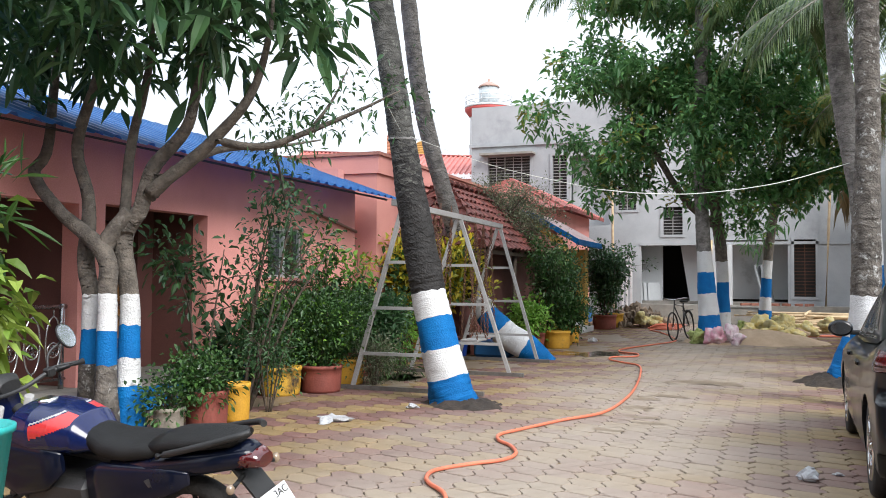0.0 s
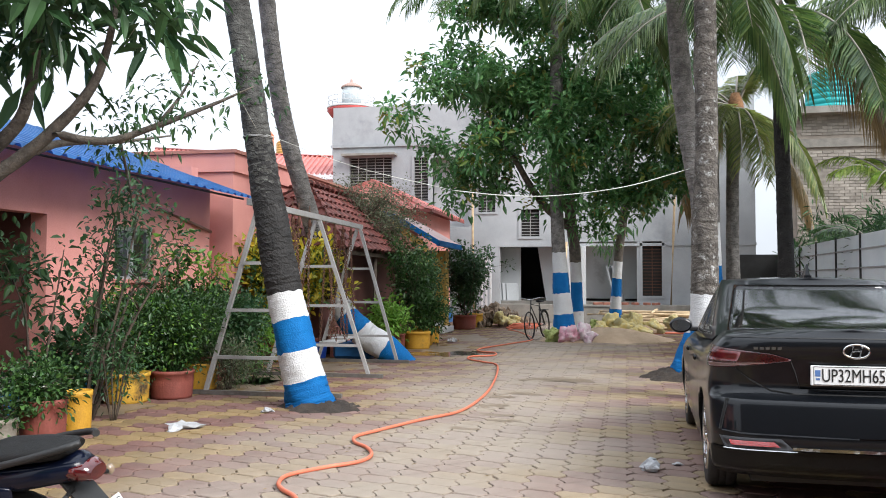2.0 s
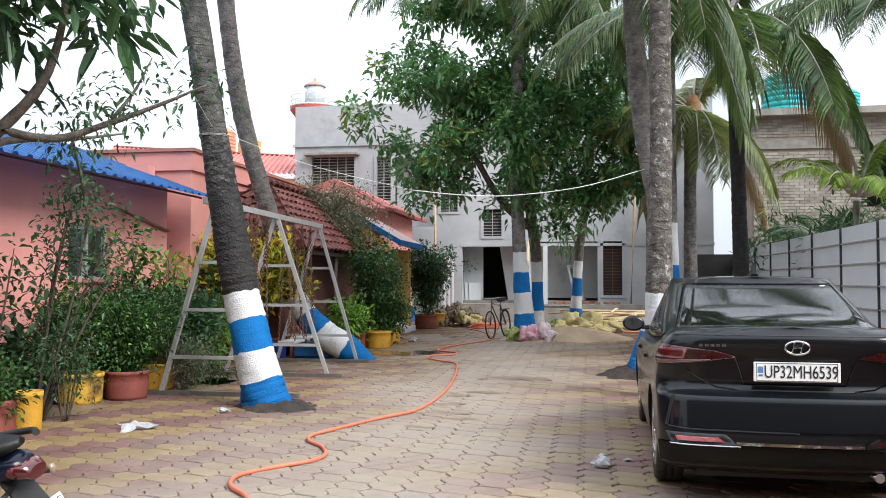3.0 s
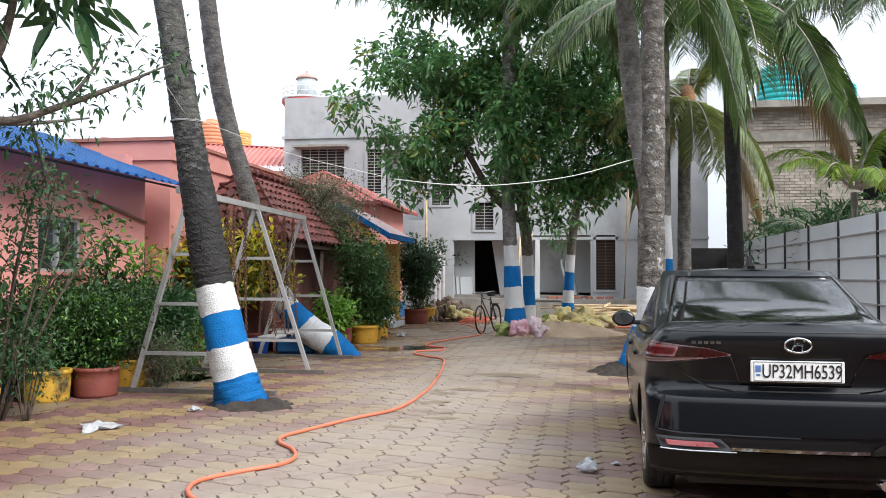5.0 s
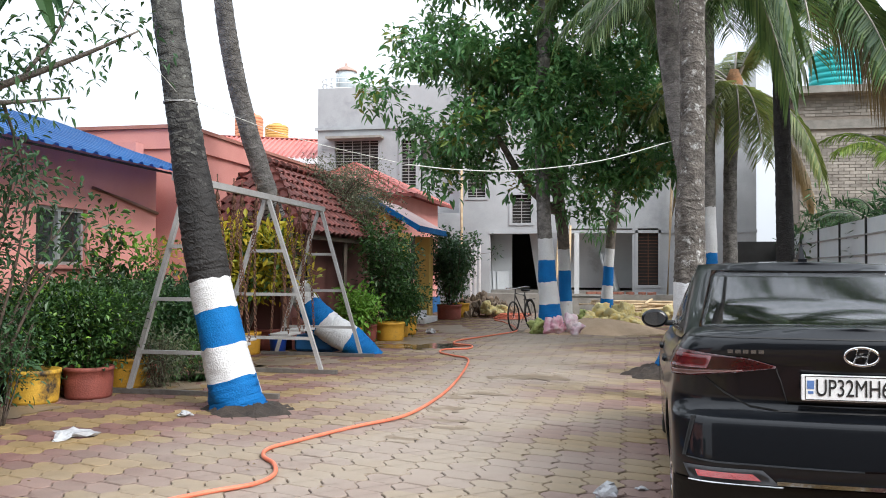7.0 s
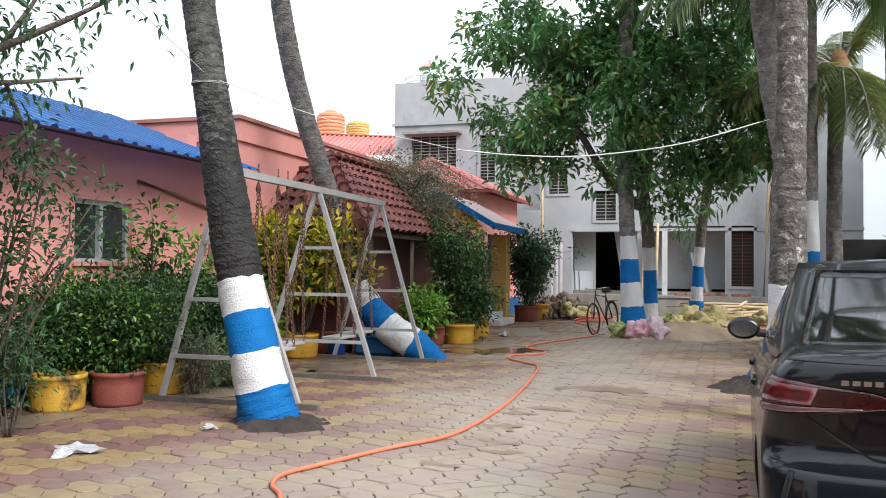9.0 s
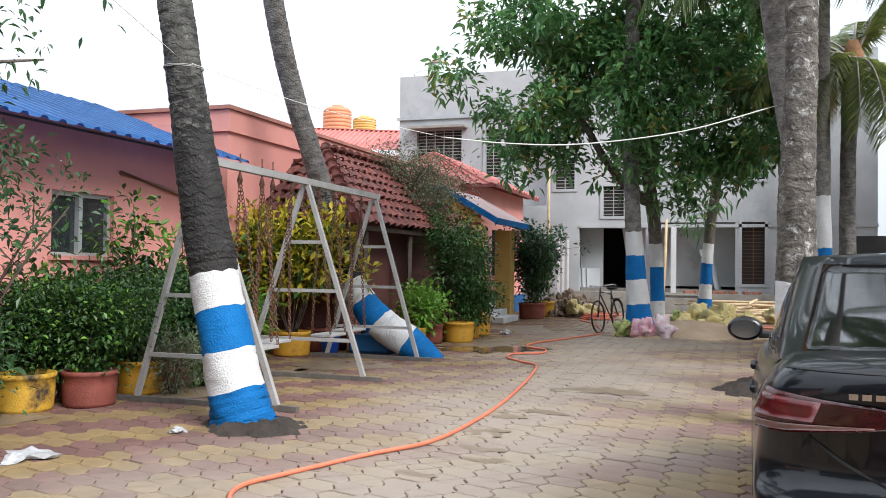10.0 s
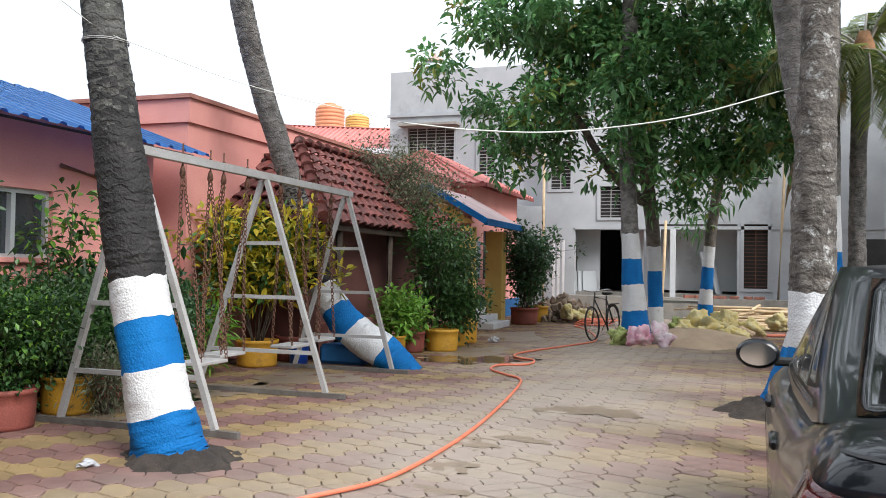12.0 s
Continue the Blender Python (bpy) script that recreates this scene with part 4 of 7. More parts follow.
banded_trunk("trunk", palm1, [(-3.38, 9.29, -0.1), (-3.487, 9.29, 0.3), (-3.715, 9.30, 1.2), (-3.88, 9.30, 2.0), (-4.07, 9.31, 3.0), (-4.25, 9.32, 4.0), (-4.50, 9.34, 5.4), (-5.2, 9.4, 9.4)], [0.285, 0.245, 0.205, 0.185, 0.16, 0.15, 0.14, 0.12], [(-1, 0.29, B), (0.29, 0.62, W), (0.62, 0.97, B), (0.97, 1.25, W), (1.25, 2.75, PALM_BARK_WET)], PALM_BARK_MID, seed=3)
palm_crown(palm1, (-5.2, 9.4, 9.4), 17, 3.5, 11, low=-0.7, droop=1.25)
mound("soil_mound", -3.28, 9.25, 0.52, 0.42, 0.10, SOIL, "dark soil ring heaped at a palm foot", 5)

palm2 = thing("coconut_palm", pose(0, 0, 0), "strongly bent coconut palm with striped painted base", "palm tree", "coconut palms")
banded_trunk("trunk", palm2, [(-3.72, 15.15, -0.12), (-4.12, 15.1, 0.18), (-4.62, 15.0, 0.52), (-5.03, 15.0, 1.02), (-5.27, 14.9, 1.7), (-5.43, 14.75, 2.4), (-5.58, 14.55, 3.1), (-5.72, 14.2, 4.0), (-5.80, 13.7, 5.4), (-5.95, 12.9, 9.3)], [0.17, 0.24, 0.24, 0.21, 0.18, 0.165, 0.16, 0.15, 0.14, 0.13], [(-1, 0.22, B), (0.22, 0.50, W), (0.50, 0.78, B), (0.78, 1.12, W), (1.12, 2.2, PALM_BARK_WET)], PALM_BARK, seed=5)
palm_crown(palm2, (-5.95, 12.9, 9.3), 15, 3.4, 12, low=-0.4)

palm3 = thing("coconut_palm", pose(0, 0, 0), "straight coconut palm, lichened bark, white painted base", "palm tree", "coconut palms")
banded_trunk("trunk", palm3, [(0.96, 10.9, -0.1), (0.97, 10.9, 0.4), (0.98, 10.9, 1.25), (0.99, 10.9, 2.2), (1.02, 10.9, 3.2), (1.01, 10.9, 4.2), (1.03, 10.9, 6.0), (1.05, 10.9, 8.2)], [0.20, 0.17, 0.158, 0.15, 0.135, 0.13, 0.12, 0.11], [(-1, 0.42, W), (0.42, 0.84, B), (0.84, 1.25, W)], PALM_BARK_PALE, seed=7)
palm_crown(palm3, (1.05, 10.9, 8.2), 14, 3.6, 23, low=-0.3, droop=1.1)
palm8 = thing("coconut_palm", pose(0, 0, 0), "grey coconut palm with blue painted foot in soil", "palm tree", "coconut palms")
banded_trunk("trunk", palm8, [(0.86, 13.2, -0.1), (0.98, 13.2, 0.35), (1.13, 13.2, 0.9), (1.18, 13.2, 1.8), (1.13, 13.2, 2.6), (1.02, 13.2, 3.3), (0.88, 13.2, 4.4), (0.8, 13.2, 5.6), (0.75, 13.2, 6.9)], [0.26, 0.21, 0.17, 0.15, 0.15, 0.15, 0.15, 0.14, 0.13], [(-1, 0.62, B), (0.62, 1.2, W)], PALM_BARK, seed=8)
palm_crown(palm8, (0.75, 13.2, 6.9), 16, 3.4, 13, low=-0.75, droop=1.25)
mound("soil_mound", 0.80, 13.2, 0.62, 0.55, 0.16, SOIL, "dark soil and grass heaped at a palm foot", 6)

palm4 = thing("coconut_palm", pose(0, 0, 0), "slim palm with blue and white painted base", "palm tree", "coconut palms")
banded_trunk("trunk", palm4, [(2.0, 20.0, 0), (1.98, 20.0, 1.5), (1.95, 20.0, 3.0), (1.95, 20.1, 6.0), (2.0, 20.2, 8.6)], [0.2, 0.17, 0.15, 0.14, 0.12], [(0, 0.6, B), (0.6, 1.2, W), (1.2, 1.75, B), (1.75, 2.7, W)], PALM_BARK, seed=9)
palm_crown(palm4, (2.0, 20.2, 8.2), 18, 3.8, 14, low=-0.7, droop=1.15)

palm5 = thing("coconut_palm", pose(0, 0, 0), "short coconut palm with a hanging frayed crown", "palm tree", "coconut palms")
banded_trunk("trunk", palm5, [(2.62, 22.0, 0), (2.6, 22.0, 2.0), (2.62, 22.0, 4.0), (2.7, 22.0, 5.6)], [0.2, 0.16, 0.15, 0.2], [(0, 1.35, W)], PALM_BARK, seed=10)
palm_crown(palm5, (2.7, 22.0, 5.6), 24, 3.1, 15, LEAF_PALM_PALE, low=-0.45, high=1.25, droop=1.35, dry=2, leaf_len=0.75)
part("fibre", lathe(bmesh.new(), [(0.14, 5.2), (0.2, 5.45), (0.19, 5.75), (0.1, 6.0)], 12, (2.7, 22, 0)), material("brown_palm_fibre", (0.30, 0.15, 0.07), (0.17, 0.09, 0.045), 8, 0.9, 0.8), palm5)

palm6 = thing("coconut_palm", pose(0, 0, 0), "tall dark-trunked coconut palm with drooping fronds", "palm tree", "coconut palms")
banded_trunk("trunk", palm6, [(2.97, 17.0, 0), (2.95, 17.0, 2.0), (2.91, 17.0, 4.0), (2.85, 17.0, 6.5)], [0.18, 0.145, 0.135, 0.13], [], PALM_BARK_WET, seed=21)
palm_crown(palm6, (2.85, 17.0, 6.5), 28, 3.8, 16, low=-0.6, high=1.2, droop=1.05, dry=1, leaf_len=0.9)

palm9 = thing("coconut_palm", pose(0, 0, 0), "coconut palm behind the fence, fronds drooping over it", "palm tree", "coconut palms")
banded_trunk("trunk", palm9, [(6.6, 16.4, 0), (6.6, 16.4, 2.5), (6.35, 16.4, 4.6), (6.1, 16.4, 6.4)], [0.2, 0.16, 0.15, 0.14], [], PALM_BARK_MID, seed=24)
palm_crown(palm9, (6.1, 16.4, 6.4), 24, 3.4, 18, low=-0.35, high=1.0, droop=0.95, leaf_len=0.85)


def branch_tree(parent, trunks, limbs, bark, name="trunk"):
    for pts, radii, bands in trunks:
        banded_trunk(name, parent, pts, radii, bands, bark, n=14, rings=False, seed=int(abs(pts[0][0]) * 100) % 97)
    for pts, radii in limbs:
        run = spline(pts, 5)
        k = len(run)
        rad = [np.interp(i / (k - 1), np.linspace(0, 1, len(radii)), radii) for i in range(k)]
        part("limb", tube(bmesh.new(), run, rad, 8, wob=0.12, rnd=random.Random(k)), bark, parent)


def clumps(parent, centres, sizes, per, length, width, mat, seed, name="crown", droop=0.45, up=-0.1, mats=None, spread=1.0):
    """A crown of leaf rosettes: per leaves round each centre."""
    rng = np.random.default_rng(seed)
    base, way, ln, mi = [], [], [], []
    for c, s in zip(centres, sizes):
        d = ways(rng, per, up)
        base.append(np.array(c) + d * s * 0.12 + rng.normal(0, s * 0.08, (per, 3)))
        way.append(d)
        ln.append(length * rng.uniform(0.65, 1.15, per) * s)
        m = 1 if mats and rng.random() < mats else 0
        mi += [m] * per
    ln = np.concatenate(ln)
    me = leaf_mesh(name, np.concatenate(base), np.concatenate(way), ln, ln * width, droop=droop, rng=rng, mats=mi if mats else None)
    return part_mesh(name, me, mat, parent)


def in_blobs(rng, blobs, k):
    """k points spread through the shells of several ellipsoids (x, y, z, rx, ry, rz)."""
    vol = np.array([b[3] * b[4] * b[5] for b in blobs])
    pick = rng.choice(len(blobs), k, p=vol / vol.sum())
    d = ways(rng, k)
    r = rng.uniform(0.3, 1.0, k) ** 0.45
    b = np.array(blobs)[pick]
    return b[:, :3] + d * r[:, None] * b[:, 3:]


mango = thing("mango_tree", pose(0, 0, 0), "big mango tree with dense crown and striped painted trunk", "tree")
palm7 = thing("coconut_palm", pose(0, 0, 0), "tall coconut palm with striped base before the mango crown", "palm tree", "coconut palms")
bands = [(-1, 0.62, B), (0.62, 1.12, W), (1.12, 1.62, B), (1.62, 2.12, W)]
banded_trunk("trunk", palm7, [(-1.35, 20.9, -0.05), (-1.4, 20.9, 0.6), (-1.5, 20.9, 2.1), (-1.58, 20.9, 4.0), (-1.55, 20.9, 6.5), (-1.5, 20.9, 9.4)], [0.33, 0.23, 0.165, 0.155, 0.15, 0.14], bands, PALM_BARK, seed=22)
palm_crown(palm7, (-1.5, 20.9, 9.4), 18, 4.6, 27, low=-0.5, droop=1.2)
branch_tree(mango, [([(-1.14, 22.6, -0.05), (-1.17, 22.6, 1.0), (-1.22, 22.5, 2.2), (-1.35, 22.2, 3.4), (-1.5, 21.9, 4.6), (-1.5, 21.8, 6.2), (-1.45, 21.8, 8.5)], [0.18, 0.15, 0.14, 0.14, 0.13, 0.11, 0.07], [(-1, 0.65, W), (0.65, 1.4, B), (1.4, 1.9, W)])], [
    ([(-1.27, 22.4, 2.7), (-2.0, 21.9, 3.4), (-2.6, 21.4, 4.4), (-3.3, 21.1, 5.6)], [0.12, 0.10, 0.07, 0.03]),
    ([(-1.4, 22.1, 3.6), (-1.0, 21.9, 4.4), (-0.4, 21.6, 5.2), (0.3, 21.6, 5.6)], [0.12, 0.09, 0.07, 0.03]),
    ([(-1.48, 21.95, 4.4), (-1.9, 22.2, 5.6), (-2.5, 22.4, 7.2)], [0.11, 0.09, 0.03]),
    ([(-1.5, 21.85, 5.2), (-0.8, 22.0, 6.2), (-0.2, 22.2, 7.4)], [0.1, 0.08, 0.03]),
    ([(-1.33, 22.25, 3.2), (-1.2, 21.6, 4.2), (-1.9, 21.2, 5.2), (-2.4, 20.9, 6.0)], [0.1, 0.08, 0.06, 0.02])], TREE_BARK)
rng = np.random.default_rng(31)
blobs = [(-1.7, 20.6, 5.0, 2.0, 1.7, 1.7), (-3.6, 20.3, 5.3, 1.6, 1.4, 1.4), (-2.4, 20.6, 7.2, 2.2, 1.6, 1.4), (0.2, 20.6, 4.4, 1.3, 1.2, 0.9), (0.5, 20.7, 6.6, 1.1, 1.1, 1.1), (-1.2, 20.6, 3.4, 1.3, 1.2, 0.8), (-1.2, 20.8, 8.6, 2.0, 1.6, 1.3), (-3.0, 20.6, 3.9, 1.0, 0.9, 0.6), (-0.5, 21.2, 2.9, 0.7, 0.7, 0.5), (-4.5, 20.3, 6.4, 0.8, 0.7, 0.6), (1.1, 20.6, 4.5, 0.6, 0.6, 0.45), (0.3, 20.5, 3.7, 1.1, 0.9, 0.5)]
heads = in_blobs(rng, blobs, 122)
cs = np.concatenate([h + ways(rng, 17) * (0.50 * rng.uniform(0.2, 1, 17) ** 0.5)[:, None] * np.array([1, 1, 0.7]) for h in heads] + [in_blobs(rng, blobs, 200)])
cs = np.array([-1.6, 21.5, 5.4]) + (cs + np.array([0.0, 0.95, 0.0]) - np.array([-1.45, 21.5, 5.4])) * np.array([1.07, 1.0, 1.04])
clumps(mango, cs, rng.uniform(0.75, 1.25, len(cs)), 12, 0.215, 0.42, [LEAF_MANGO, LEAF_MANGO_NEW], 32, mats=0.06, droop=0.32, up=0.2)

pole2 = thing("young_tree", pose(0, 0, 0), "slim leaning tree with striped painted base", "tree")
branch_tree(pole2, [([(-0.25, 24.5, 0), (-0.2, 24.5, 1.0), (-0.12, 24.5, 2.2), (0.1, 24.4, 4.0), (0.25, 24.3, 6.5)], [0.2, 0.15, 0.12, 0.11, 0.07], [(-1, 0.65, B), (0.65, 1.0, W), (1.0, 1.5, B), (1.5, 1.95, W)])], [], TREE_BARK)
rng = np.random.default_rng(35)
cs = in_blobs(rng, [(-0.3, 24.2, 2.7, 0.5, 0.5, 0.5), (0.4, 24.2, 6.6, 1.2, 1.2, 1.1), (0.9, 24.2, 4.2, 0.7, 0.7, 0.6)], 150)
clumps(pole2, cs, rng.uniform(0.8, 1.2, len(cs)), 14, 0.25, 0.24, [LEAF_MANGO, LEAF_MANGO_NEW], 36, mats=0.2, droop=0.5)

left = thing("mango_tree", pose(0, 0, 0), "three-stemmed tree with striped painted trunks beside the veranda", "tree")
tb = [(-1, 0.42, B), (0.42, 0.68, W), (0.68, 0.98, B), (0.98, 1.25, W)]
worn = [(-1, 0.62, PALM_BARK_PALE), (0.62, 0.93, B), (0.93, 1.25, W)]
branch_tree(left, [
    ([(-5.92, 6.35, -0.05), (-5.90, 6.32, 0.5), (-5.87, 6.3, 1.2), (-5.94, 6.3, 1.55), (-5.92, 6.3, 2.1), (-6.02, 6.25, 2.63), (-5.75, 6.2, 3.3), (-5.7, 6.1, 3.9)], [0.12, 0.09, 0.08, 0.075, 0.06, 0.055, 0.04, 0.015], worn),
    ([(-5.38, 6.0, -0.05), (-5.46, 6.06, 0.5), (-5.52, 6.12, 1.2), (-5.62, 6.18, 1.62), (-6.15, 6.2, 2.0), (-6.48, 6.2, 2.36), (-6.33, 6.2, 2.6), (-6.26, 6.2, 3.25), (-6.1, 6.1, 3.9)], [0.13, 0.09, 0.08, 0.085, 0.06, 0.055, 0.05, 0.04, 0.015], worn),
    ([(-5.28, 6.2, -0.05), (-5.42, 6.3, 0.5), (-5.47, 6.35, 1.2), (-5.55, 6.35, 1.75), (-5.37, 6.35, 2.03), (-5.23, 6.35, 2.4), (-4.92, 6.4, 2.75), (-4.8, 6.4, 3.2), (-4.6, 6.3, 3.9)], [0.14, 0.10, 0.085, 0.085, 0.07, 0.065, 0.055, 0.04, 0.015], tb)],
    [([(-5.68, 6.2, 1.6), (-5.6, 6.25, 1.8), (-5.45, 6.3, 2.0)], [0.09, 0.08, 0.07]),
     ([(-5.48, 6.3, 1.8), (-5.54, 6.35, 2.05), (-5.53, 6.4, 2.63), (-5.36, 6.4, 3.25), (-5.2, 6.3, 3.9)], [0.06, 0.05, 0.045, 0.035, 0.01]),
     ([(-5.28, 6.35, 2.15), (-5.1, 6.35, 2.28), (-4.7, 6.4, 2.57), (-4.25, 6.4, 3.0), (-4.0, 6.3, 3.5), (-3.9, 6.2, 3.9)], [0.075, 0.065, 0.055, 0.04, 0.025, 0.008]),
     ([(-4.62, 6.4, 2.62), (-4.16, 6.45, 2.55), (-3.75, 6.55, 2.68), (-3.3, 6.65, 2.86), (-2.98, 6.75, 3.02)], [0.04, 0.032, 0.026, 0.016, 0.006])], TREE_BARK)
branch_tree(left, [], [([(-5.15, 6.35, 2.3), (-4.95, 6.9, 2.62), (-4.75, 7.6, 2.75), (-4.55, 8.2, 2.9)], [0.05, 0.035, 0.02, 0.008]), ([(-4.75, 7.6, 2.75), (-4.85, 7.9, 2.45), (-4.9, 8.1, 2.1)], [0.018, 0.012, 0.006]), ([(-3.75, 6.55, 2.68), (-3.55, 6.6, 2.95), (-3.45, 6.7, 3.25)], [0.018, 0.012, 0.005])], TREE_BARK)
rng = np.random.default_rng(41)
cs = in_blobs(rng, [(-5.6, 6.2, 3.9, 1.5, 1.1, 0.8), (-4.5, 6.3, 3.75, 0.85, 0.8, 0.6), (-6.5, 6.0, 3.7, 0.9, 0.9, 0.65), (-4.0, 6.4, 4.0, 0.7, 0.7, 0.5), (-5.2, 5.2, 4.2, 1.4, 1.0, 0.7), (-4.9, 6.0, 3.6, 1.1, 0.8, 0.45)], 230)
clumps(left, cs, rng.uniform(0.75, 1.25, len(cs)), 14, 0.27, 0.32, LEAF_DARK, 42, droop=0.4, up=0.1)
rng = np.random.default_rng(43)
cs = np.array([(-4.3 + 1.4 * t, 6.45 + 0.35 * t, 2.65 + 0.42 * t) for t in rng.uniform(0.1, 1, 60)]) + rng.normal(0, 0.13, (60, 3))
c2 = np.array([(-4.75 + 0.2 * t, 7.6 + 0.6 * t, 2.75 + 0.15 * t) for t in rng.uniform(-0.6, 1, 26)]) + rng.normal(0, 0.12, (26, 3))
c3 = np.array([(-4.78 - 0.1 * t, 7.7 + 0.4 * t, 2.6 - 0.55 * t) for t in rng.uniform(0, 1, 30)]) + rng.normal(0, 0.10, (30, 3))
cs = np.concatenate([cs, c2, c3])
clumps(left, cs, rng.uniform(0.6, 1.0, len(cs)), 6, 0.10, 0.4, LEAF_DARK, 44, name="twig_leaves")


# ---- the parked saloon car ----
def lerp_table(table, t):
    return float(np.interp(t, [a for a, _ in table], [b for _, b in table]))


def outline(q, w, r, f, cr, cf):
    """Plan outline of the car: q runs 0 (rear centre) to 1 (front centre) down one side; returns x, y."""
    s = 1 if q >= 0 else -1
    q = abs(q)
    rx, ry, fx, fy = cr[0], cr[1], cf[0], cf[1]
    if q < 0.14:
        x, y = (w - rx) * q / 0.14, r - 0.0
        y = r + 0.03 * (q / 0.14) ** 2
    elif q < 0.30:
        a = (q - 0.14) / 0.16 * math.pi / 2
        x, y = w - rx + rx * math.sin(a), r + 0.03 + (ry - 0.03) * (1 - math.cos(a))
    elif q < 0.74:
        t = (q - 0.30) / 0.44
        x, y = w * (1 + 0.012 * math.sin(math.pi * t)), r + ry + (f - fy - r - ry) * t
    elif q < 0.90:
        a = (q - 0.74) / 0.16 * math.pi / 2
        x, y = w - fx + fx * math.cos(a), f - fy + fy * math.sin(a)
    else:
        x, y = (w - fx) * (1 - (q - 0.90) / 0.10), f
    return s * x, y


BODY_W = [(0, 0.80), (0.06, 0.835), (0.3, 0.858), (0.5, 0.862), (0.62, 0.862), (0.74, 0.848), (0.80, 0.852), (0.90, 0.815), (0.96, 0.775), (1.0, 0.735)]
BODY_R = [(0, 0.22), (0.06, 0.09), (0.14, 0.05), (0.21, 0.035), (0.24, 0.0), (0.30, 0.0), (0.42, 0.012), (0.53, 0.03), (0.55, 0.04), (0.57, 0.095), (0.63, 0.13), (0.72, 0.105), (0.86, 0.055), (0.94, 0.045), (0.97, 0.06), (1.0, 0.13)]
BODY_F = [(0, 4.25), (0.2, 4.40), (0.5, 4.42), (0.8, 4.35), (1.0, 4.10)]
TOP = [(0, 1.11), (0.5, 1.10), (1.0, 1.02), (2.0, 0.97), (3.2, 0.96), (3.9, 0.88), (4.4, 0.76)]


def body_at(q, t):
    x, y = outline(q, lerp_table(BODY_W, t), lerp_table(BODY_R, t), lerp_table(BODY_F, t), (0.36, 0.22), (0.45, 0.42))
    zt = lerp_table(TOP, y)
    return Vector((x, y, 0.20 + t * (zt - 0.20)))


def cabin_at(q, t):
    w = 0.775 - 0.15 * t ** 1.25
    r = 0.50 + 0.98 * t ** 0.95
    f = 3.35 - 1.0 * t ** 0.9
    x, y = outline(q, w, r, f, (0.24 - 0.06 * t, 0.30), (0.35, 0.5))
    zt = lerp_table(TOP, y) - 0.015
    roof = 1.405 + 0.03 * math.sin(math.pi * min(max((y - 1.0) / 2.0, 0), 1))
    return Vector((x, y, zt + (roof - zt) * t))


def surface(bm, fn, qs, ts, mi=0):
    rows = [[bm.verts.new(fn(q, t)) for q in qs] for t in ts]
    for a, b in zip(rows, rows[1:]):
        for i in range(len(qs) - 1):
            f = bm.faces.new((a[i], a[i + 1], b[i + 1], b[i]))
            f.smooth, f.material_index = True, mi
    return rows


def cap(bm, fn, t, qs, crown, cols=8, mi=0):
    prev = None
    for q in qs:
        a, b = fn(-q, t), fn(q, t)
        row = [bm.verts.new(a.lerp(b, k / cols) + Vector((0, 0, crown * (1 - (2 * k / cols - 1) ** 2)))) for k in range(cols + 1)]
        if prev:
            for k in range(cols):
                f = bm.faces.new((prev[k], prev[k + 1], row[k + 1], row[k]))
                f.smooth, f.material_index = True, mi
        prev = row


def patch(fn, q0, q1, t0, t1, off, nq=10, nt=6, thick=0.004, slant=None):
    """A panel lying on the surface fn, off outwards, with slanting ends where slant gives shifts of q at top."""
    bm = bmesh.new()
    rows = []
    for j in range(nt + 1):
        v = j / nt
        t = t0 + (t1 - t0) * v
        a, b = q0, q1
        if slant:
            a, b = q0 + slant[0] * v, q1 + slant[1] * v
        row = []
        for i in range(nq + 1):
            q = a + (b - a) * i / nq
            p = fn(q, t)
            n = (fn(q + 0.004, t) - p).cross(fn(q, min(t + 0.01, 1.0)) - fn(q, min(t + 0.01, 1.0) - 0.01)).normalized()
            row.append(bm.verts.new(p + n * off))
        rows.append(row)
    for a, b in zip(rows, rows[1:]):
        for i in range(nq):
            bm.faces.new((a[i], a[i + 1], b[i + 1], b[i])).smooth = True
    if thick:
        bmesh.ops.solidify(bm, geom=bm.faces[:], thickness=thick)
    return bm


def wedge(fn, q0, q1, lo, hi, off, nq=18, nt=6, thick=0.004):
    """A panel on the surface fn from q0 to q1 whose lower and upper edges run through lo and hi, (share, t) pairs."""
    bm = bmesh.new()
    rows = []
    for j in range(nt + 1):
        row = []
        for i in range(nq + 1):
            u = i / nq
            q, a, b = q0 + (q1 - q0) * u, lerp_table(lo, u), lerp_table(hi, u)
            t = a + (b - a) * j / nt
            p = fn(q, t)
            n = (fn(q + 0.004, t) - p).cross(fn(q, min(t + 0.01, 1.0)) - fn(q, min(t + 0.01, 1.0) - 0.01)).normalized()
            row.append(bm.verts.new(p + n * off))
        rows.append(row)
    for a, b in zip(rows, rows[1:]):
        for i in range(nq):
            bm.faces.new((a[i], a[i + 1], b[i + 1], b[i])).smooth = True
    bmesh.ops.solidify(bm, geom=bm.faces[:], thickness=thick)
    return bm


def text_part(name, body, size, m, mat, parent, label="", depth=0.002, align="CENTER"):
    c = bpy.data.curves.new(name, "FONT")
    c.offset = 0.0
    c.body, c.size, c.extrude, c.align_x, c.align_y = body, size, depth, align, "CENTER"
    tmp = bpy.data.objects.new(name + "_curve", c)
    me = bpy.data.meshes.new_from_object(tmp)
    bpy.data.objects.remove(tmp)
    me.transform(m)
    return part_mesh(name, me, mat, parent, label)


car = thing("car", pose(1.365, 5.49, 0, 0, 0, -1.0) @ Matrix.Diagonal((0.945, 1, 0.985, 1)), "black saloon car, dusty, parked on the paving", "car")
bm = bmesh.new()
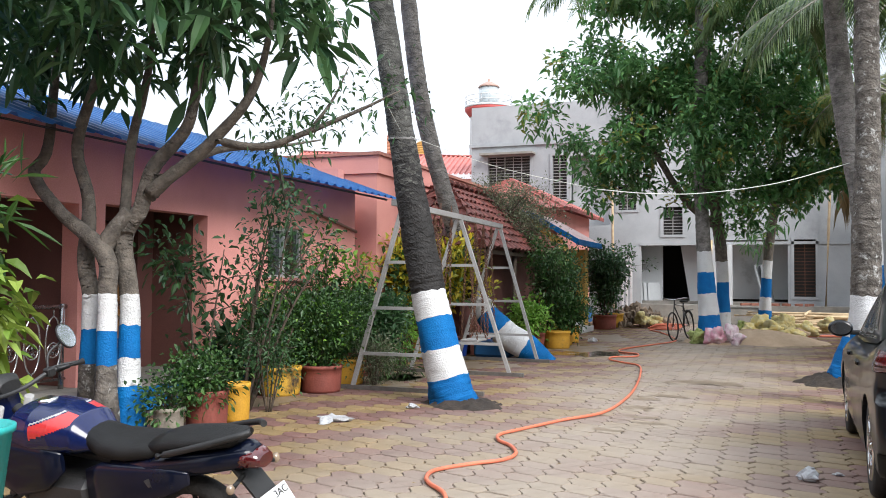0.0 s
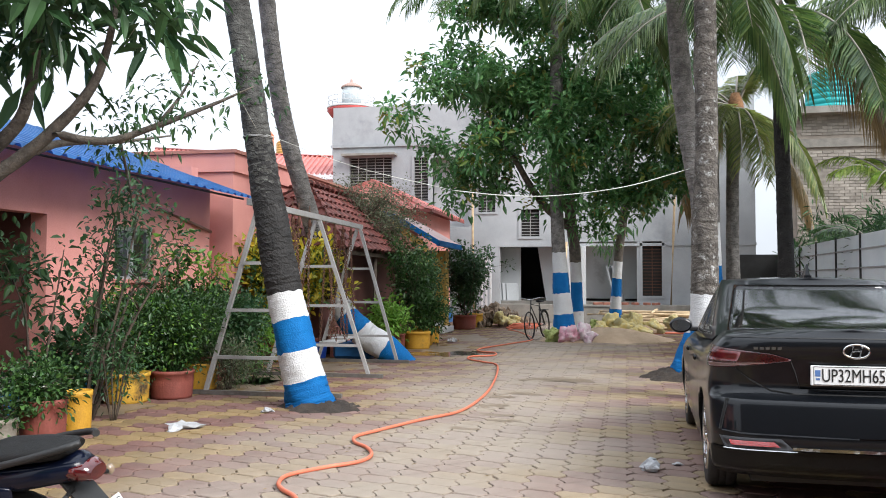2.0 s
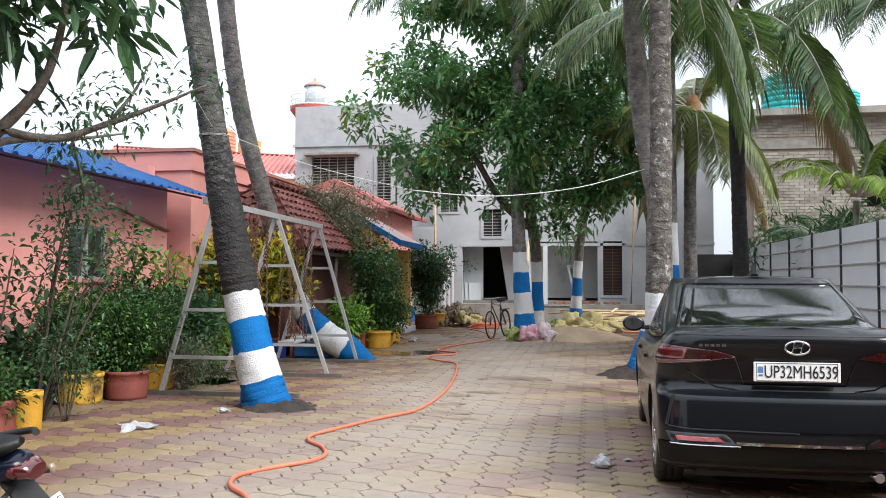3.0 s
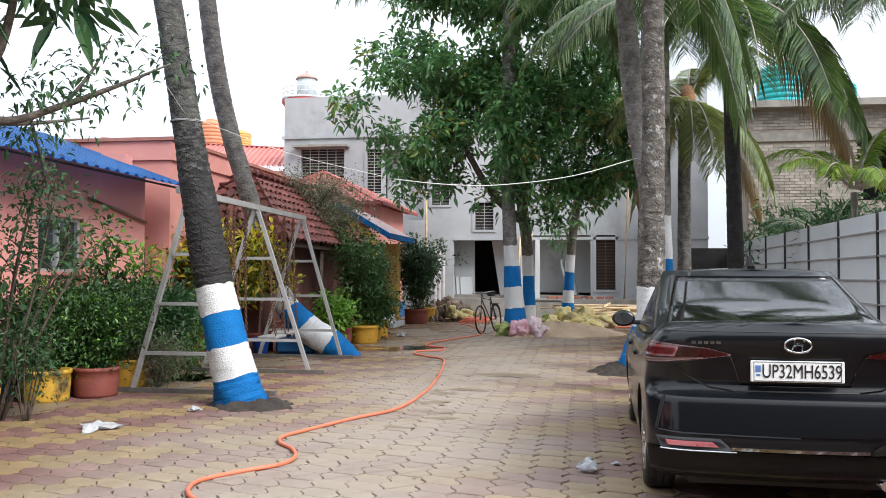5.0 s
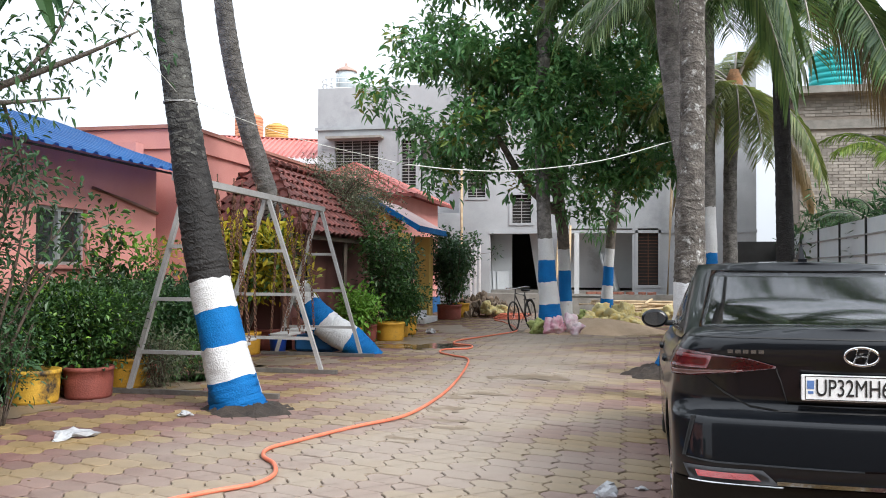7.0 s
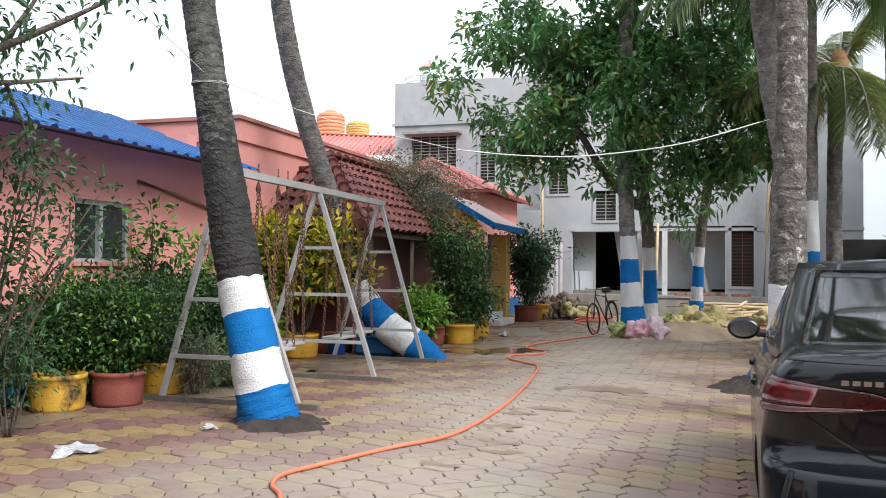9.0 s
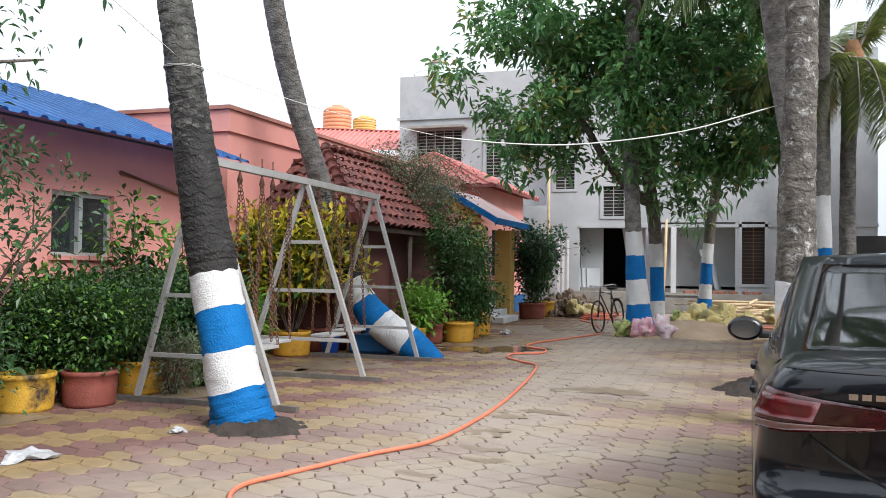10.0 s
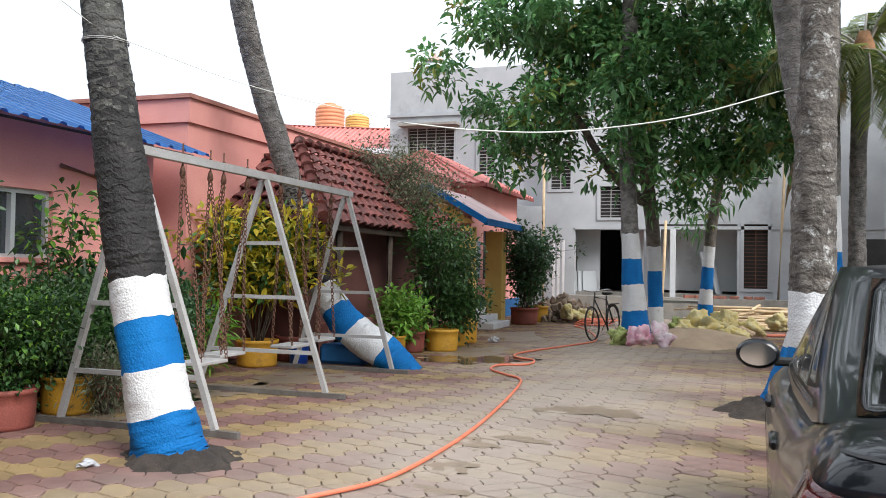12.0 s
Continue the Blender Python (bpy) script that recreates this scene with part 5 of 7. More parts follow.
QS = [-1 + i / 60 for i in range(121)]
TS = [0, 0.03, 0.06, 0.10, 0.14, 0.2, 0.22, 0.24, 0.30, 0.36, 0.44, 0.50, 0.53, 0.545, 0.555, 0.57, 0.60, 0.63, 0.66, 0.72, 0.77, 0.82, 0.86, 0.90, 0.94, 0.97, 1.0]
surface(bm, body_at, QS, TS)
cap(bm, body_at, 1.0, [i / 60 for i in range(61)], 0.02)
cap(bm, body_at, 0.0, [i / 60 for i in range(61)], 0.0)
bmesh.ops.remove_doubles(bm, verts=bm.verts, dist=0.001)
bmesh.ops.recalc_face_normals(bm, faces=bm.faces)
body_me = bpy.data.meshes.new("body")
bm.to_mesh(body_me)
bm.free()
body = new("body_uncut", body_me)
cut = bmesh.new()
for y in (0.86, 3.48):
    for s in (-1, 1):
        bmesh.ops.create_cone(cut, cap_ends=True, segments=40, radius1=0.355, radius2=0.355, depth=0.40, matrix=pose(s * 0.80, y, 0.32, 0, 90, 0))
cut_me = bpy.data.meshes.new("cutter")
cut.to_mesh(cut_me)
cut.free()
cutter = new("cutter", cut_me)
md = body.modifiers.new("arch", "BOOLEAN")
md.operation, md.solver, md.object = "DIFFERENCE", "EXACT", cutter
done_me = bpy.data.meshes.new_from_object(body.evaluated_get(bpy.context.evaluated_depsgraph_get()))
bpy.data.objects.remove(body), bpy.data.objects.remove(cutter)
done_me.materials.clear()
car_body = part_mesh("body", done_me, CAR_PAINT, car, "glossy black dusty body")
bm = bmesh.new()
surface(bm, cabin_at, QS, [i / 10 for i in range(11)])
cap(bm, cabin_at, 1.0, [i / 60 for i in range(61)], 0.025)
bmesh.ops.remove_doubles(bm, verts=bm.verts, dist=0.001)
bmesh.ops.recalc_face_normals(bm, faces=bm.faces)
part("cabin", bm, CAR_PAINT, car)
part("rear_window", patch(cabin_at, -0.218, 0.218, 0.05, 0.93, 0.004, 24, 10, slant=(0.012, -0.012)), CAR_GLASS, car, "tinted rear window")
for s in (-1, 1):
    part("quarter_window", patch(cabin_at, s * 0.34, s * 0.40, 0.22, 0.86, 0.004, 6, 6, slant=(s * 0.05, 0)), CAR_GLASS, car)
    part("side_window", patch(cabin_at, s * 0.41, s * 0.53, 0.16, 0.9, 0.004, 8, 6), CAR_GLASS, car)
    part("side_window", patch(cabin_at, s * 0.54, s * 0.70, 0.14, 0.9, 0.004, 8, 6, slant=(0, -s * 0.04)), CAR_GLASS, car)
    part("window_trim", patch(cabin_at, s * 0.33, s * 0.72, 0.08, 0.13, 0.007, 20, 2), CHROME, car, "chrome strip below the windows")
    tl = part("tail_lamp", wedge(body_at, s * 0.108, s * 0.315, [(0, 0.815), (0.25, 0.785), (0.6, 0.755), (1, 0.75)], [(0, 0.825), (0.2, 0.862), (0.6, 0.885), (1, 0.90)], 0.009), RED_LENS, car, "red tail lamp")
    part("lamp_strip", wedge(body_at, s * 0.20, s * 0.295, [(0, 0.802), (1, 0.80)], [(0, 0.866), (1, 0.876)], 0.0125, 12, 3, 0.002), material("bright_red_lens" + str(s), (0.22, 0.012, 0.014), (0.12, 0.008, 0.01), 14, 0.2, 0, coat=1), tl)
    part("lamp_lower_lens", wedge(body_at, s * 0.15, s * 0.305, [(0, 0.797), (0.5, 0.766), (1, 0.758)], [(0, 0.802), (0.5, 0.79), (1, 0.788)], 0.0125, 12, 2, 0.002), material("clear_lamp_lens" + str(s), (0.30, 0.16, 0.14), None, 30, 0.15, 0, coat=1), tl)
    part("reflector_frame", patch(body_at, s * 0.105, s * 0.232, 0.232, 0.300, 0.008, 14, 2, slant=(s * 0.02, s * 0.012)), material("dark_silver_trim" + str(s), (0.09, 0.09, 0.095), None, 3, 0.35, 0, metal=0.6), car)
    part("reflector", patch(body_at, s * 0.128, s * 0.215, 0.248, 0.280, 0.016, 10, 1, slant=(s * 0.01, s * 0.004)), material("red_reflector" + str(s), (0.38, 0.012, 0.012), None, 3, 0.2, 0, coat=1.0), car, "red bumper reflector")
    part("reflector_trim", patch(body_at, s * 0.10, s * 0.235, 0.224, 0.232, 0.012, 12, 1), CHROME, car)
    part("bumper_groove", patch(body_at, s * 0.238, s * 0.247, 0.34, 0.545, 0.003, 2, 6, slant=(-s * 0.022, -s * 0.022)), BLACK_PLASTIC, car)
    part("bumper_crease", wedge(body_at, s * 0.0, s * 0.236, [(0, 0.318), (0.8, 0.322), (1, 0.335)], [(0, 0.326), (0.8, 0.332), (1, 0.342)], 0.010, 20, 1, 0.006), CAR_PAINT, car)
    part("boot_edge", wedge(body_at, s * 0.10, s * 0.205, [(0, 0.585), (0.35, 0.60), (0.7, 0.67), (1, 0.75)], [(0, 0.592), (0.35, 0.609), (0.7, 0.682), (1, 0.756)], 0.0025, 20, 1, 0.002), INK, car)
    part("plate_recess", wedge(body_at, s * 0.088, s * 0.106, [(0, 0.625), (1, 0.80)], [(0, 0.640), (1, 0.815)], 0.003, 8, 1, 0.002), BLACK_PLASTIC, car)
    for y in (1.62, 2.62):
        hb = boxes((s * 0.863 - 0.018, y, 0.80, s * 0.863 + 0.018, y + 0.2, 0.835), bevel=0.010)
        part("door_handle", hb, CAR_PAINT, car)
    for q in (0.425, 0.535, 0.685):
        part("door_gap", patch(body_at, s * q, s * (q + 0.0018), 0.12, 0.97, 0.0015, 1, 10, thick=0), INK, car)
    mir = bmesh.new()
    bmesh.ops.create_uvsphere(mir, u_segments=18, v_segments=12, radius=1, matrix=pose(s * 0.915, 2.97, 1.01) @ Matrix.Diagonal((0.11, 0.085, 0.075, 1)))
    for f in mir.faces:
        f.smooth = True
    bmesh.ops.bisect_plane(mir, geom=mir.verts[:] + mir.edges[:] + mir.faces[:], plane_co=(0, 2.93, 0), plane_no=(0, -1, 0), clear_outer=True)
    bmesh.ops.holes_fill(mir, edges=mir.edges[:])
    wm = part("wing_mirror", mir, CAR_PAINT, car)
    part("mirror_arm", boxes((s * 0.79 - 0.05, 2.95, 0.955, s * 0.79 + 0.07, 3.02, 0.995), bevel=0.01), BLACK_PLASTIC, wm)
    gl = lathe(bmesh.new(), [(0.95, 0), (0.95, 0.01)], 24)
    bmesh.ops.transform(gl, verts=gl.verts, matrix=pose(s * 0.915, 2.927, 1.01, 90, 0, 0) @ Matrix.Diagonal((0.092, 0.058, 0.3, 1)))
    part("mirror_glass", gl, MIRROR, wm)
part("boot_gap", patch(body_at, -0.30, 0.30, 0.962, 0.968, 0.002, 30, 1, thick=0), INK, car)
part("boot_gap", patch(body_at, -0.105, 0.105, 0.584, 0.592, 0.0025, 20, 1, thick=0), INK, car)
part("recess_edge", patch(body_at, -0.088, 0.088, 0.622, 0.634, 0.006, 20, 1), CAR_PAINT, car)
part("bumper_lower", patch(body_at, -0.29, 0.29, 0.05, 0.225, 0.006, 40, 4), BLACK_PLASTIC, car, "matt black lower bumper")
part("chrome_strip", patch(body_at, -0.108, 0.108, 0.236, 0.252, 0.011, 20, 1), CHROME, car)
pl = part("number_plate", boxes((-0.262, 0.062, 0.795, 0.262, 0.078, 0.915), bevel=0.004), PLATE_WHITE, car, "white number plate with black characters")
text_part("plate_text", "UP32MH6539", 0.098, pose(0.025, 0.0605, 0.853, 90, 0, 0) @ Matrix.Diagonal((0.80, 1.12, 1, 1)), INK, pl)
part("plate_border", boxes((-0.245, 0.0605, 0.80, 0.245, 0.0615, 0.803), (-0.245, 0.0605, 0.907, 0.245, 0.0615, 0.910), (-0.245, 0.0605, 0.803, -0.242, 0.0615, 0.907), (0.242, 0.0605, 0.803, 0.245, 0.0615, 0.907)), INK, pl)
part("plate_emblem", boxes((-0.236, 0.060, 0.85, -0.205, 0.0615, 0.888), (-0.232, 0.060, 0.828, -0.208, 0.0615, 0.84)), material("plate_blue", (0.1, 0.2, 0.45), None, 4, 0.5, 0), pl)
bm = bmesh.new()
ring = [(0.075 * math.cos(a), 0.032, 1.005 + 0.04 * math.sin(a)) for a in [2 * math.pi * i / 28 for i in range(29)]]
tube(bm, ring, 0.007, 6, cap=False)
tube(bm, [(-0.035, 0.032, 0.975), (-0.018, 0.032, 1.035)], 0.008, 6)
tube(bm, [(0.018, 0.032, 0.975), (0.035, 0.032, 1.035)], 0.008, 6)
tube(bm, [(-0.026, 0.032, 1.003), (0.026, 0.032, 1.007)], 0.007, 6)
part("badge", bm, CHROME, car, "chrome oval badge")
bm = bmesh.new()
for i in range(5):
    box(bm, -0.60 + i * 0.036, 0.062 + 0.0, 1.005, -0.575 + i * 0.036, 0.075, 1.022)
part("model_mark", bm, CHROME, car, "small chrome marks")
fin = bmesh.new()
box(fin, -0.028, 1.52, 1.44, 0.028, 1.70, 1.47)
vs = [fin.verts.new(p) for p in ((-0.018, 1.53, 1.47), (0.018, 1.53, 1.47), (0.018, 1.69, 1.47), (-0.018, 1.69, 1.47), (-0.006, 1.55, 1.555), (0.006, 1.55, 1.555))]
for f in ((0, 1, 5, 4), (1, 2, 5), (2, 3, 4, 5), (3, 0, 4)):
    fin.faces.new([vs[i] for i in f])
part("antenna_fin", fin, CAR_PAINT, car)
for y in (0.86, 3.48):
    for s in (-1, 1):
        tb_ = bmesh.new()
        lathe(tb_, [(0.20, -0.09), (0.30, -0.098), (0.318, -0.08), (0.322, -0.03), (0.318, -0.026), (0.318, -0.02), (0.322, -0.016), (0.322, 0.016), (0.318, 0.02), (0.318, 0.026), (0.322, 0.03), (0.318, 0.08), (0.30, 0.098), (0.20, 0.09)], 40)
        bmesh.ops.transform(tb_, verts=tb_.verts, matrix=pose(s * 0.745, y, 0.322, 0, 90, 0))
        wh = part("wheel", tb_, TYRE, car, "dusty black tyre")
        rm = bmesh.new()
        lathe(rm, [(0.05, 0.07), (0.06, 0.10), (0.03, 0.105)], 16)
        for k in range(10):
            a = 2 * math.pi * k / 10
            tube(rm, [(0.04 * math.cos(a), 0.04 * math.sin(a), 0.09), (0.2 * math.cos(a), 0.2 * math.sin(a), 0.085)], 0.018, 6)
        tube(rm, [(0.205 * math.cos(a), 0.205 * math.sin(a), 0.088) for a in [2 * math.pi * k / 30 for k in range(31)]], 0.014, 6, cap=False)
        bmesh.ops.transform(rm, verts=rm.verts, matrix=pose(s * 0.745, y, 0.322, 0, 90 * s, 0))
        part("rim", rm, CHROME, wh, "alloy rim")
        ar = bmesh.new()
        bmesh.ops.create_cone(ar, cap_ends=True, segments=24, radius1=0.12, radius2=0.12, depth=0.1, matrix=pose(s * 0.66, y, 0.322, 0, 90, 0))
        part("hub", ar, BLACK_PLASTIC, wh)
part("underbody", boxes((-0.6, 0.25, 0.17, 0.6, 4.2, 0.24)), BLACK_PLASTIC, car)
part("exhaust", tube(bmesh.new(), [(0.5, 0.12, 0.22), (0.5, 0.6, 0.22)], 0.03, 10), STAINLESS, car)

# ---- the motorcycle ----
NIGHT_BLUE = material("near_black_blue", (0.003, 0.005, 0.016), (0.002, 0.004, 0.012), 2, 0.3, 0, coat=0.35, spec=0.15)
moto = thing("motorcycle", pose(-2.35, 3.215, 0, 0, -12.5, 87.3) @ Matrix.Diagonal((0.93, 0.87, 0.885, 1)), "dark blue and black motorcycle with red tank stripe", "motorcycle")


def sweep(bm, rows, n=14, mi=0, power=2.4):
    """A body through stations (y, z centre, half width, half height), each a squarish oval."""
    prev = None
    for y, z, w, h in rows:
        ring = []
        for k in range(n):
            a = 2 * math.pi * k / n
            c, s = math.cos(a), math.sin(a)
            x = w * math.copysign(abs(c) ** (2 / power), c)
            zz = h * math.copysign(abs(s) ** (2 / power), s)
            ring.append(bm.verts.new((x, y, z + zz)))
        if prev:
            for k in range(n):
                f = bm.faces.new((prev[k], prev[(k + 1) % n], ring[(k + 1) % n], ring[k]))
                f.smooth, f.material_index = True, mi
        else:
            bm.faces.new(ring[::-1])
        prev = ring
    bm.faces.new(prev)
    return bm


TANK = np.array([(0.48, 0.80, 0.10, 0.05), (0.56, 0.835, 0.15, 0.10), (0.68, 0.845, 0.175, 0.125), (0.82, 0.845, 0.18, 0.135), (0.95, 0.84, 0.165, 0.125), (1.03, 0.83, 0.12, 0.09), (1.08, 0.82, 0.06, 0.05)])
TY = np.linspace(0.48, 1.08, 110)
bm = sweep(bmesh.new(), [(y, *[float(np.interp(y, TANK[:, 0], TANK[:, k])) for k in (1, 2, 3)]) for y in TY], 110)
for f in bm.faces:
    c = f.calc_center_median()
    if 0.57 < c.y < 0.80 and 0.865 < c.z + 0.3 * (c.y - 0.70) < 0.93 and abs(c.x) > 0.06:
        f.material_index = 1
    elif 0.60 < c.y < 0.80 and 0.935 < c.z + 0.3 * (c.y - 0.70) < 0.943 and abs(c.x) > 0.06:
        f.material_index = 2
tankp = part("fuel_tank", bm, [BIKE_BLUE, BIKE_RED, STEEL_GREY], moto, "glossy dark blue fuel tank with red stripe")
part("filler_cap", lathe(bmesh.new(), [(0.05, 0.972), (0.05, 0.984), (0.03, 0.99)], 16, (0, 0.84, 0)), CHROME, tankp)
part("rider_seat", sweep(bmesh.new(), [(0.02, 0.81, 0.09, 0.035), (0.10, 0.80, 0.13, 0.05), (0.25, 0.785, 0.145, 0.055), (0.40, 0.785, 0.13, 0.06), (0.52, 0.82, 0.10, 0.06), (0.57, 0.84, 0.08, 0.03)], 16), SEAT, moto, "black vinyl seat")
part("pillion_seat", sweep(bmesh.new(), [(-0.40, 0.885, 0.06, 0.02), (-0.36, 0.875, 0.09, 0.035), (-0.2, 0.86, 0.115, 0.045), (0.0, 0.835, 0.125, 0.05), (0.1, 0.815, 0.11, 0.04)], 16), SEAT, moto, "black vinyl pillion seat")
part("tail_cowl", sweep(bmesh.new(), [(-0.46, 0.80, 0.05, 0.035), (-0.40, 0.795, 0.085, 0.06), (-0.2, 0.765, 0.12, 0.07), (0.1, 0.72, 0.135, 0.075), (0.35, 0.69, 0.12, 0.08)], 16), NIGHT_BLUE, moto, "dark blue tail fairing")
part("tail_lamp", sweep(bmesh.new(), [(-0.50, 0.775, 0.05, 0.03), (-0.46, 0.785, 0.07, 0.045), (-0.38, 0.79, 0.088, 0.055)], 14), RED_LENS, moto, "red tail lamp")
for s in (-1, 1):
    part("grab_rail", tube(bmesh.new(), spline([(s * 0.13, 0.02, 0.80), (s * 0.135, -0.2, 0.86), (s * 0.10, -0.40, 0.91), (s * 0.05, -0.47, 0.925)], 5), 0.016, 8), BLACK_PLASTIC, moto)
    part("indicator", lathe(bmesh.new(), [(0.006, -0.025), (0.018, -0.012), (0.02, 0.008), (0.009, 0.025)], 12, (s * 0.17, -0.42, 0.70)), material("clear_indicator" + str(s), (0.30, 0.22, 0.15), None, 3, 0.15, 0, coat=1), moto)
    part("indicator_stalk", tube(bmesh.new(), [(s * 0.05, -0.40, 0.71), (s * 0.15, -0.42, 0.70)], 0.012, 6), BLACK_PLASTIC, moto)
    gp = part("grip", tube(bmesh.new(), [(s * 0.24, 1.04, 1.045), (s * 0.375, 0.985, 1.055)], 0.019, 10), BLACK_PLASTIC, moto)
    part("lever", tube(bmesh.new(), spline([(s * 0.22, 1.10, 1.05), (s * 0.3, 1.09, 1.05), (s * 0.39, 1.045, 1.045)], 4), 0.008, 6), BLACK_IRON, moto)
    part("switch_box", boxes((s * 0.205 - 0.025, 1.03, 1.02, s * 0.205 + 0.025, 1.08, 1.07), bevel=0.008), BLACK_PLASTIC, moto)
    part("mirror_stem", tube(bmesh.new(), spline([(s * 0.2, 1.06, 1.06), (s * 0.24, 1.08, 1.14), (s * 0.33, 1.06, 1.19)], 4), 0.007, 6), BLACK_IRON, moto)
    mb = bmesh.new()
    lathe(mb, [(0.6, -0.02), (1.0, -0.008), (1.0, 0.004)], 20)
    bmesh.ops.transform(mb, verts=mb.verts, matrix=pose(s * 0.34, 1.05, 1.21, 64, 0, s * 8) @ Matrix.Diagonal((0.058, 0.075, 1, 1)))
    mr = part("mirror", mb, BLACK_PLASTIC, moto)
    mg = bmesh.new()
    lathe(mg, [(0.92, 0.0045), (0.92, 0.006)], 20)
    bmesh.ops.transform(mg, verts=mg.verts, matrix=pose(s * 0.34, 1.05, 1.21, 64, 0, s * 8) @ Matrix.Diagonal((0.058, 0.075, 1, 1)))
    part("mirror_glass", mg, MIRROR, mr)
    part("fork_leg", tube(bmesh.new(), [(s * 0.09, 1.09, 0.95), (s * 0.09, 1.36, 0.31)], 0.024, 10), STEEL_GREY, moto)
    part("shock", tube(bmesh.new(), [(s * 0.12, 0.1, 0.68), (s * 0.12, -0.05, 0.36)], 0.03, 10), BLACK_IRON, moto)
part("start_button", boxes((-0.215, 1.04, 1.07, -0.195, 1.06, 1.082)), BIKE_RED, moto, "red kill switch")
part("handlebar", tube(bmesh.new(), spline([(-0.30, 1.015, 1.05), (-0.2, 1.055, 1.045), (-0.08, 1.10, 1.0), (0.08, 1.10, 1.0), (0.2, 1.055, 1.045), (0.30, 1.015, 1.05)], 4), 0.013, 8), BLACK_IRON, moto)
part("speedometer", sweep(bmesh.new(), [(1.10, 1.03, 0.06, 0.035), (1.15, 1.05, 0.09, 0.045), (1.20, 1.05, 0.07, 0.04)], 14), BLACK_PLASTIC, moto)
part("headlamp_cowl", sweep(bmesh.new(), [(1.16, 0.93, 0.09, 0.08), (1.24, 0.93, 0.11, 0.11), (1.33, 0.91, 0.08, 0.09), (1.38, 0.89, 0.04, 0.05)], 14), BIKE_BLUE, moto)
part("engine", boxes((-0.14, 0.5, 0.3, 0.14, 0.95, 0.62), bevel=0.04), BLACK_IRON, moto)
for s in (-1, 1):
    sp = sweep(bmesh.new(), [(-0.14, 0.70, 0.008, 0.03), (0.0, 0.67, 0.02, 0.075), (0.2, 0.63, 0.026, 0.11), (0.4, 0.60, 0.026, 0.13), (0.5, 0.60, 0.012, 0.09)], 14)
    bmesh.ops.translate(sp, verts=sp.verts, vec=(s * 0.12, 0, 0))
    part("side_panel", sp, NIGHT_BLUE, moto, "near-black glossy side panel")
    sh = sweep(bmesh.new(), [(0.62, 0.72, 0.012, 0.05), (0.75, 0.68, 0.028, 0.12), (0.95, 0.67, 0.032, 0.16), (1.1, 0.70, 0.026, 0.13), (1.2, 0.74, 0.01, 0.06)], 14)
    bmesh.ops.translate(sh, verts=sh.verts, vec=(s * 0.15, 0, 0))
    part("tank_shroud", sh, NIGHT_BLUE, moto, "near-black glossy tank shroud")
    part("footrest", tube(bmesh.new(), [(s * 0.12, 0.36, 0.34), (s * 0.27, 0.36, 0.34)], 0.013, 8), STEEL_GREY, moto)
part("belly_guard", boxes((-0.13, 0.46, 0.20, 0.13, 0.9, 0.32), bevel=0.03), BLACK_PLASTIC, moto)
part("front_mudguard", sweep(bmesh.new(), [(1.05, 0.56, 0.05, 0.01), (1.2, 0.655, 0.06, 0.012), (1.35, 0.675, 0.06, 0.012), (1.5, 0.63, 0.05, 0.01)], 12), BLACK_PLASTIC, moto)
part("frame", tube(bmesh.new(), [(0, 1.08, 0.92), (0, 0.8, 0.72), (0, 0.2, 0.68), (0, -0.3, 0.74)], 0.03, 8), BLACK_IRON, moto)
part("swing_arm", boxes((-0.1, -0.05, 0.29, 0.1, 0.45, 0.34), bevel=0.01), BLACK_IRON, moto)
part("rear_mudguard", slab(bmesh.new(), (-0.07, -0.36, 0.75), (0.07, -0.36, 0.75), (0.07, -0.56, 0.52), (-0.07, -0.56, 0.52), 0.012), BLACK_PLASTIC, moto)
pm = pose(0, -0.53, 0.585, 58, 0, 0)
np_ = boxes((-0.10, -0.05, -0.004, 0.10, 0.05, 0.004))
bmesh.ops.transform(np_, verts=np_.verts, matrix=pm)
mp = part("number_plate", np_, PLATE_WHITE, moto, "white number plate with black characters")
text_part("plate_text", "3AC", 0.05, pm @ pose(0.045, 0.018, 0.0045), INK, mp)
part("exhaust", tube(bmesh.new(), [(0.16, 0.6, 0.3), (0.18, 0.2, 0.32), (0.19, -0.3, 0.42)], [0.025, 0.05, 0.055], 12), STEEL_GREY, moto)
for y in (-0.05, 1.32):
    wb = tube(bmesh.new(), [(0, y + 0.28 * math.cos(a), 0.305 + 0.28 * math.sin(a)) for a in [2 * math.pi * k / 32 for k in range(33)]], 0.05 if y < 0 else 0.042, 10, cap=False)
    bmesh.ops.translate(wb, verts=wb.verts, vec=(0, 0, 0.025))
    wh = part("wheel", wb, TYRE, moto)
    rb = lathe(bmesh.new(), [(0.04, -0.05), (0.05, 0.05)], 14)
    for k in range(6):
        a = 2 * math.pi * k / 6
        tube(rb, [(0.03 * math.cos(a), 0.03 * math.sin(a), 0), (0.25 * math.cos(a), 0.25 * math.sin(a), 0)], 0.016, 6)
    bmesh.ops.transform(rb, verts=rb.verts, matrix=pose(0, y, 0.33, 0, 90, 0))
    part("rim", rb, BLACK_IRON, wh)
part("side_stand", tube(bmesh.new(), [(-0.1, 0.45, 0.3), (-0.26, 0.38, 0.0)], 0.014, 8), BLACK_IRON, moto)


# ---- swing frame ----
SKID_STEEL = material("dull_skid_steel", (0.15, 0.14, 0.13), (0.09, 0.075, 0.065), 6, 0.65, 0.2, stain=(0.10, 0.05, 0.03), stain_scale=6, stain_at=0.58)
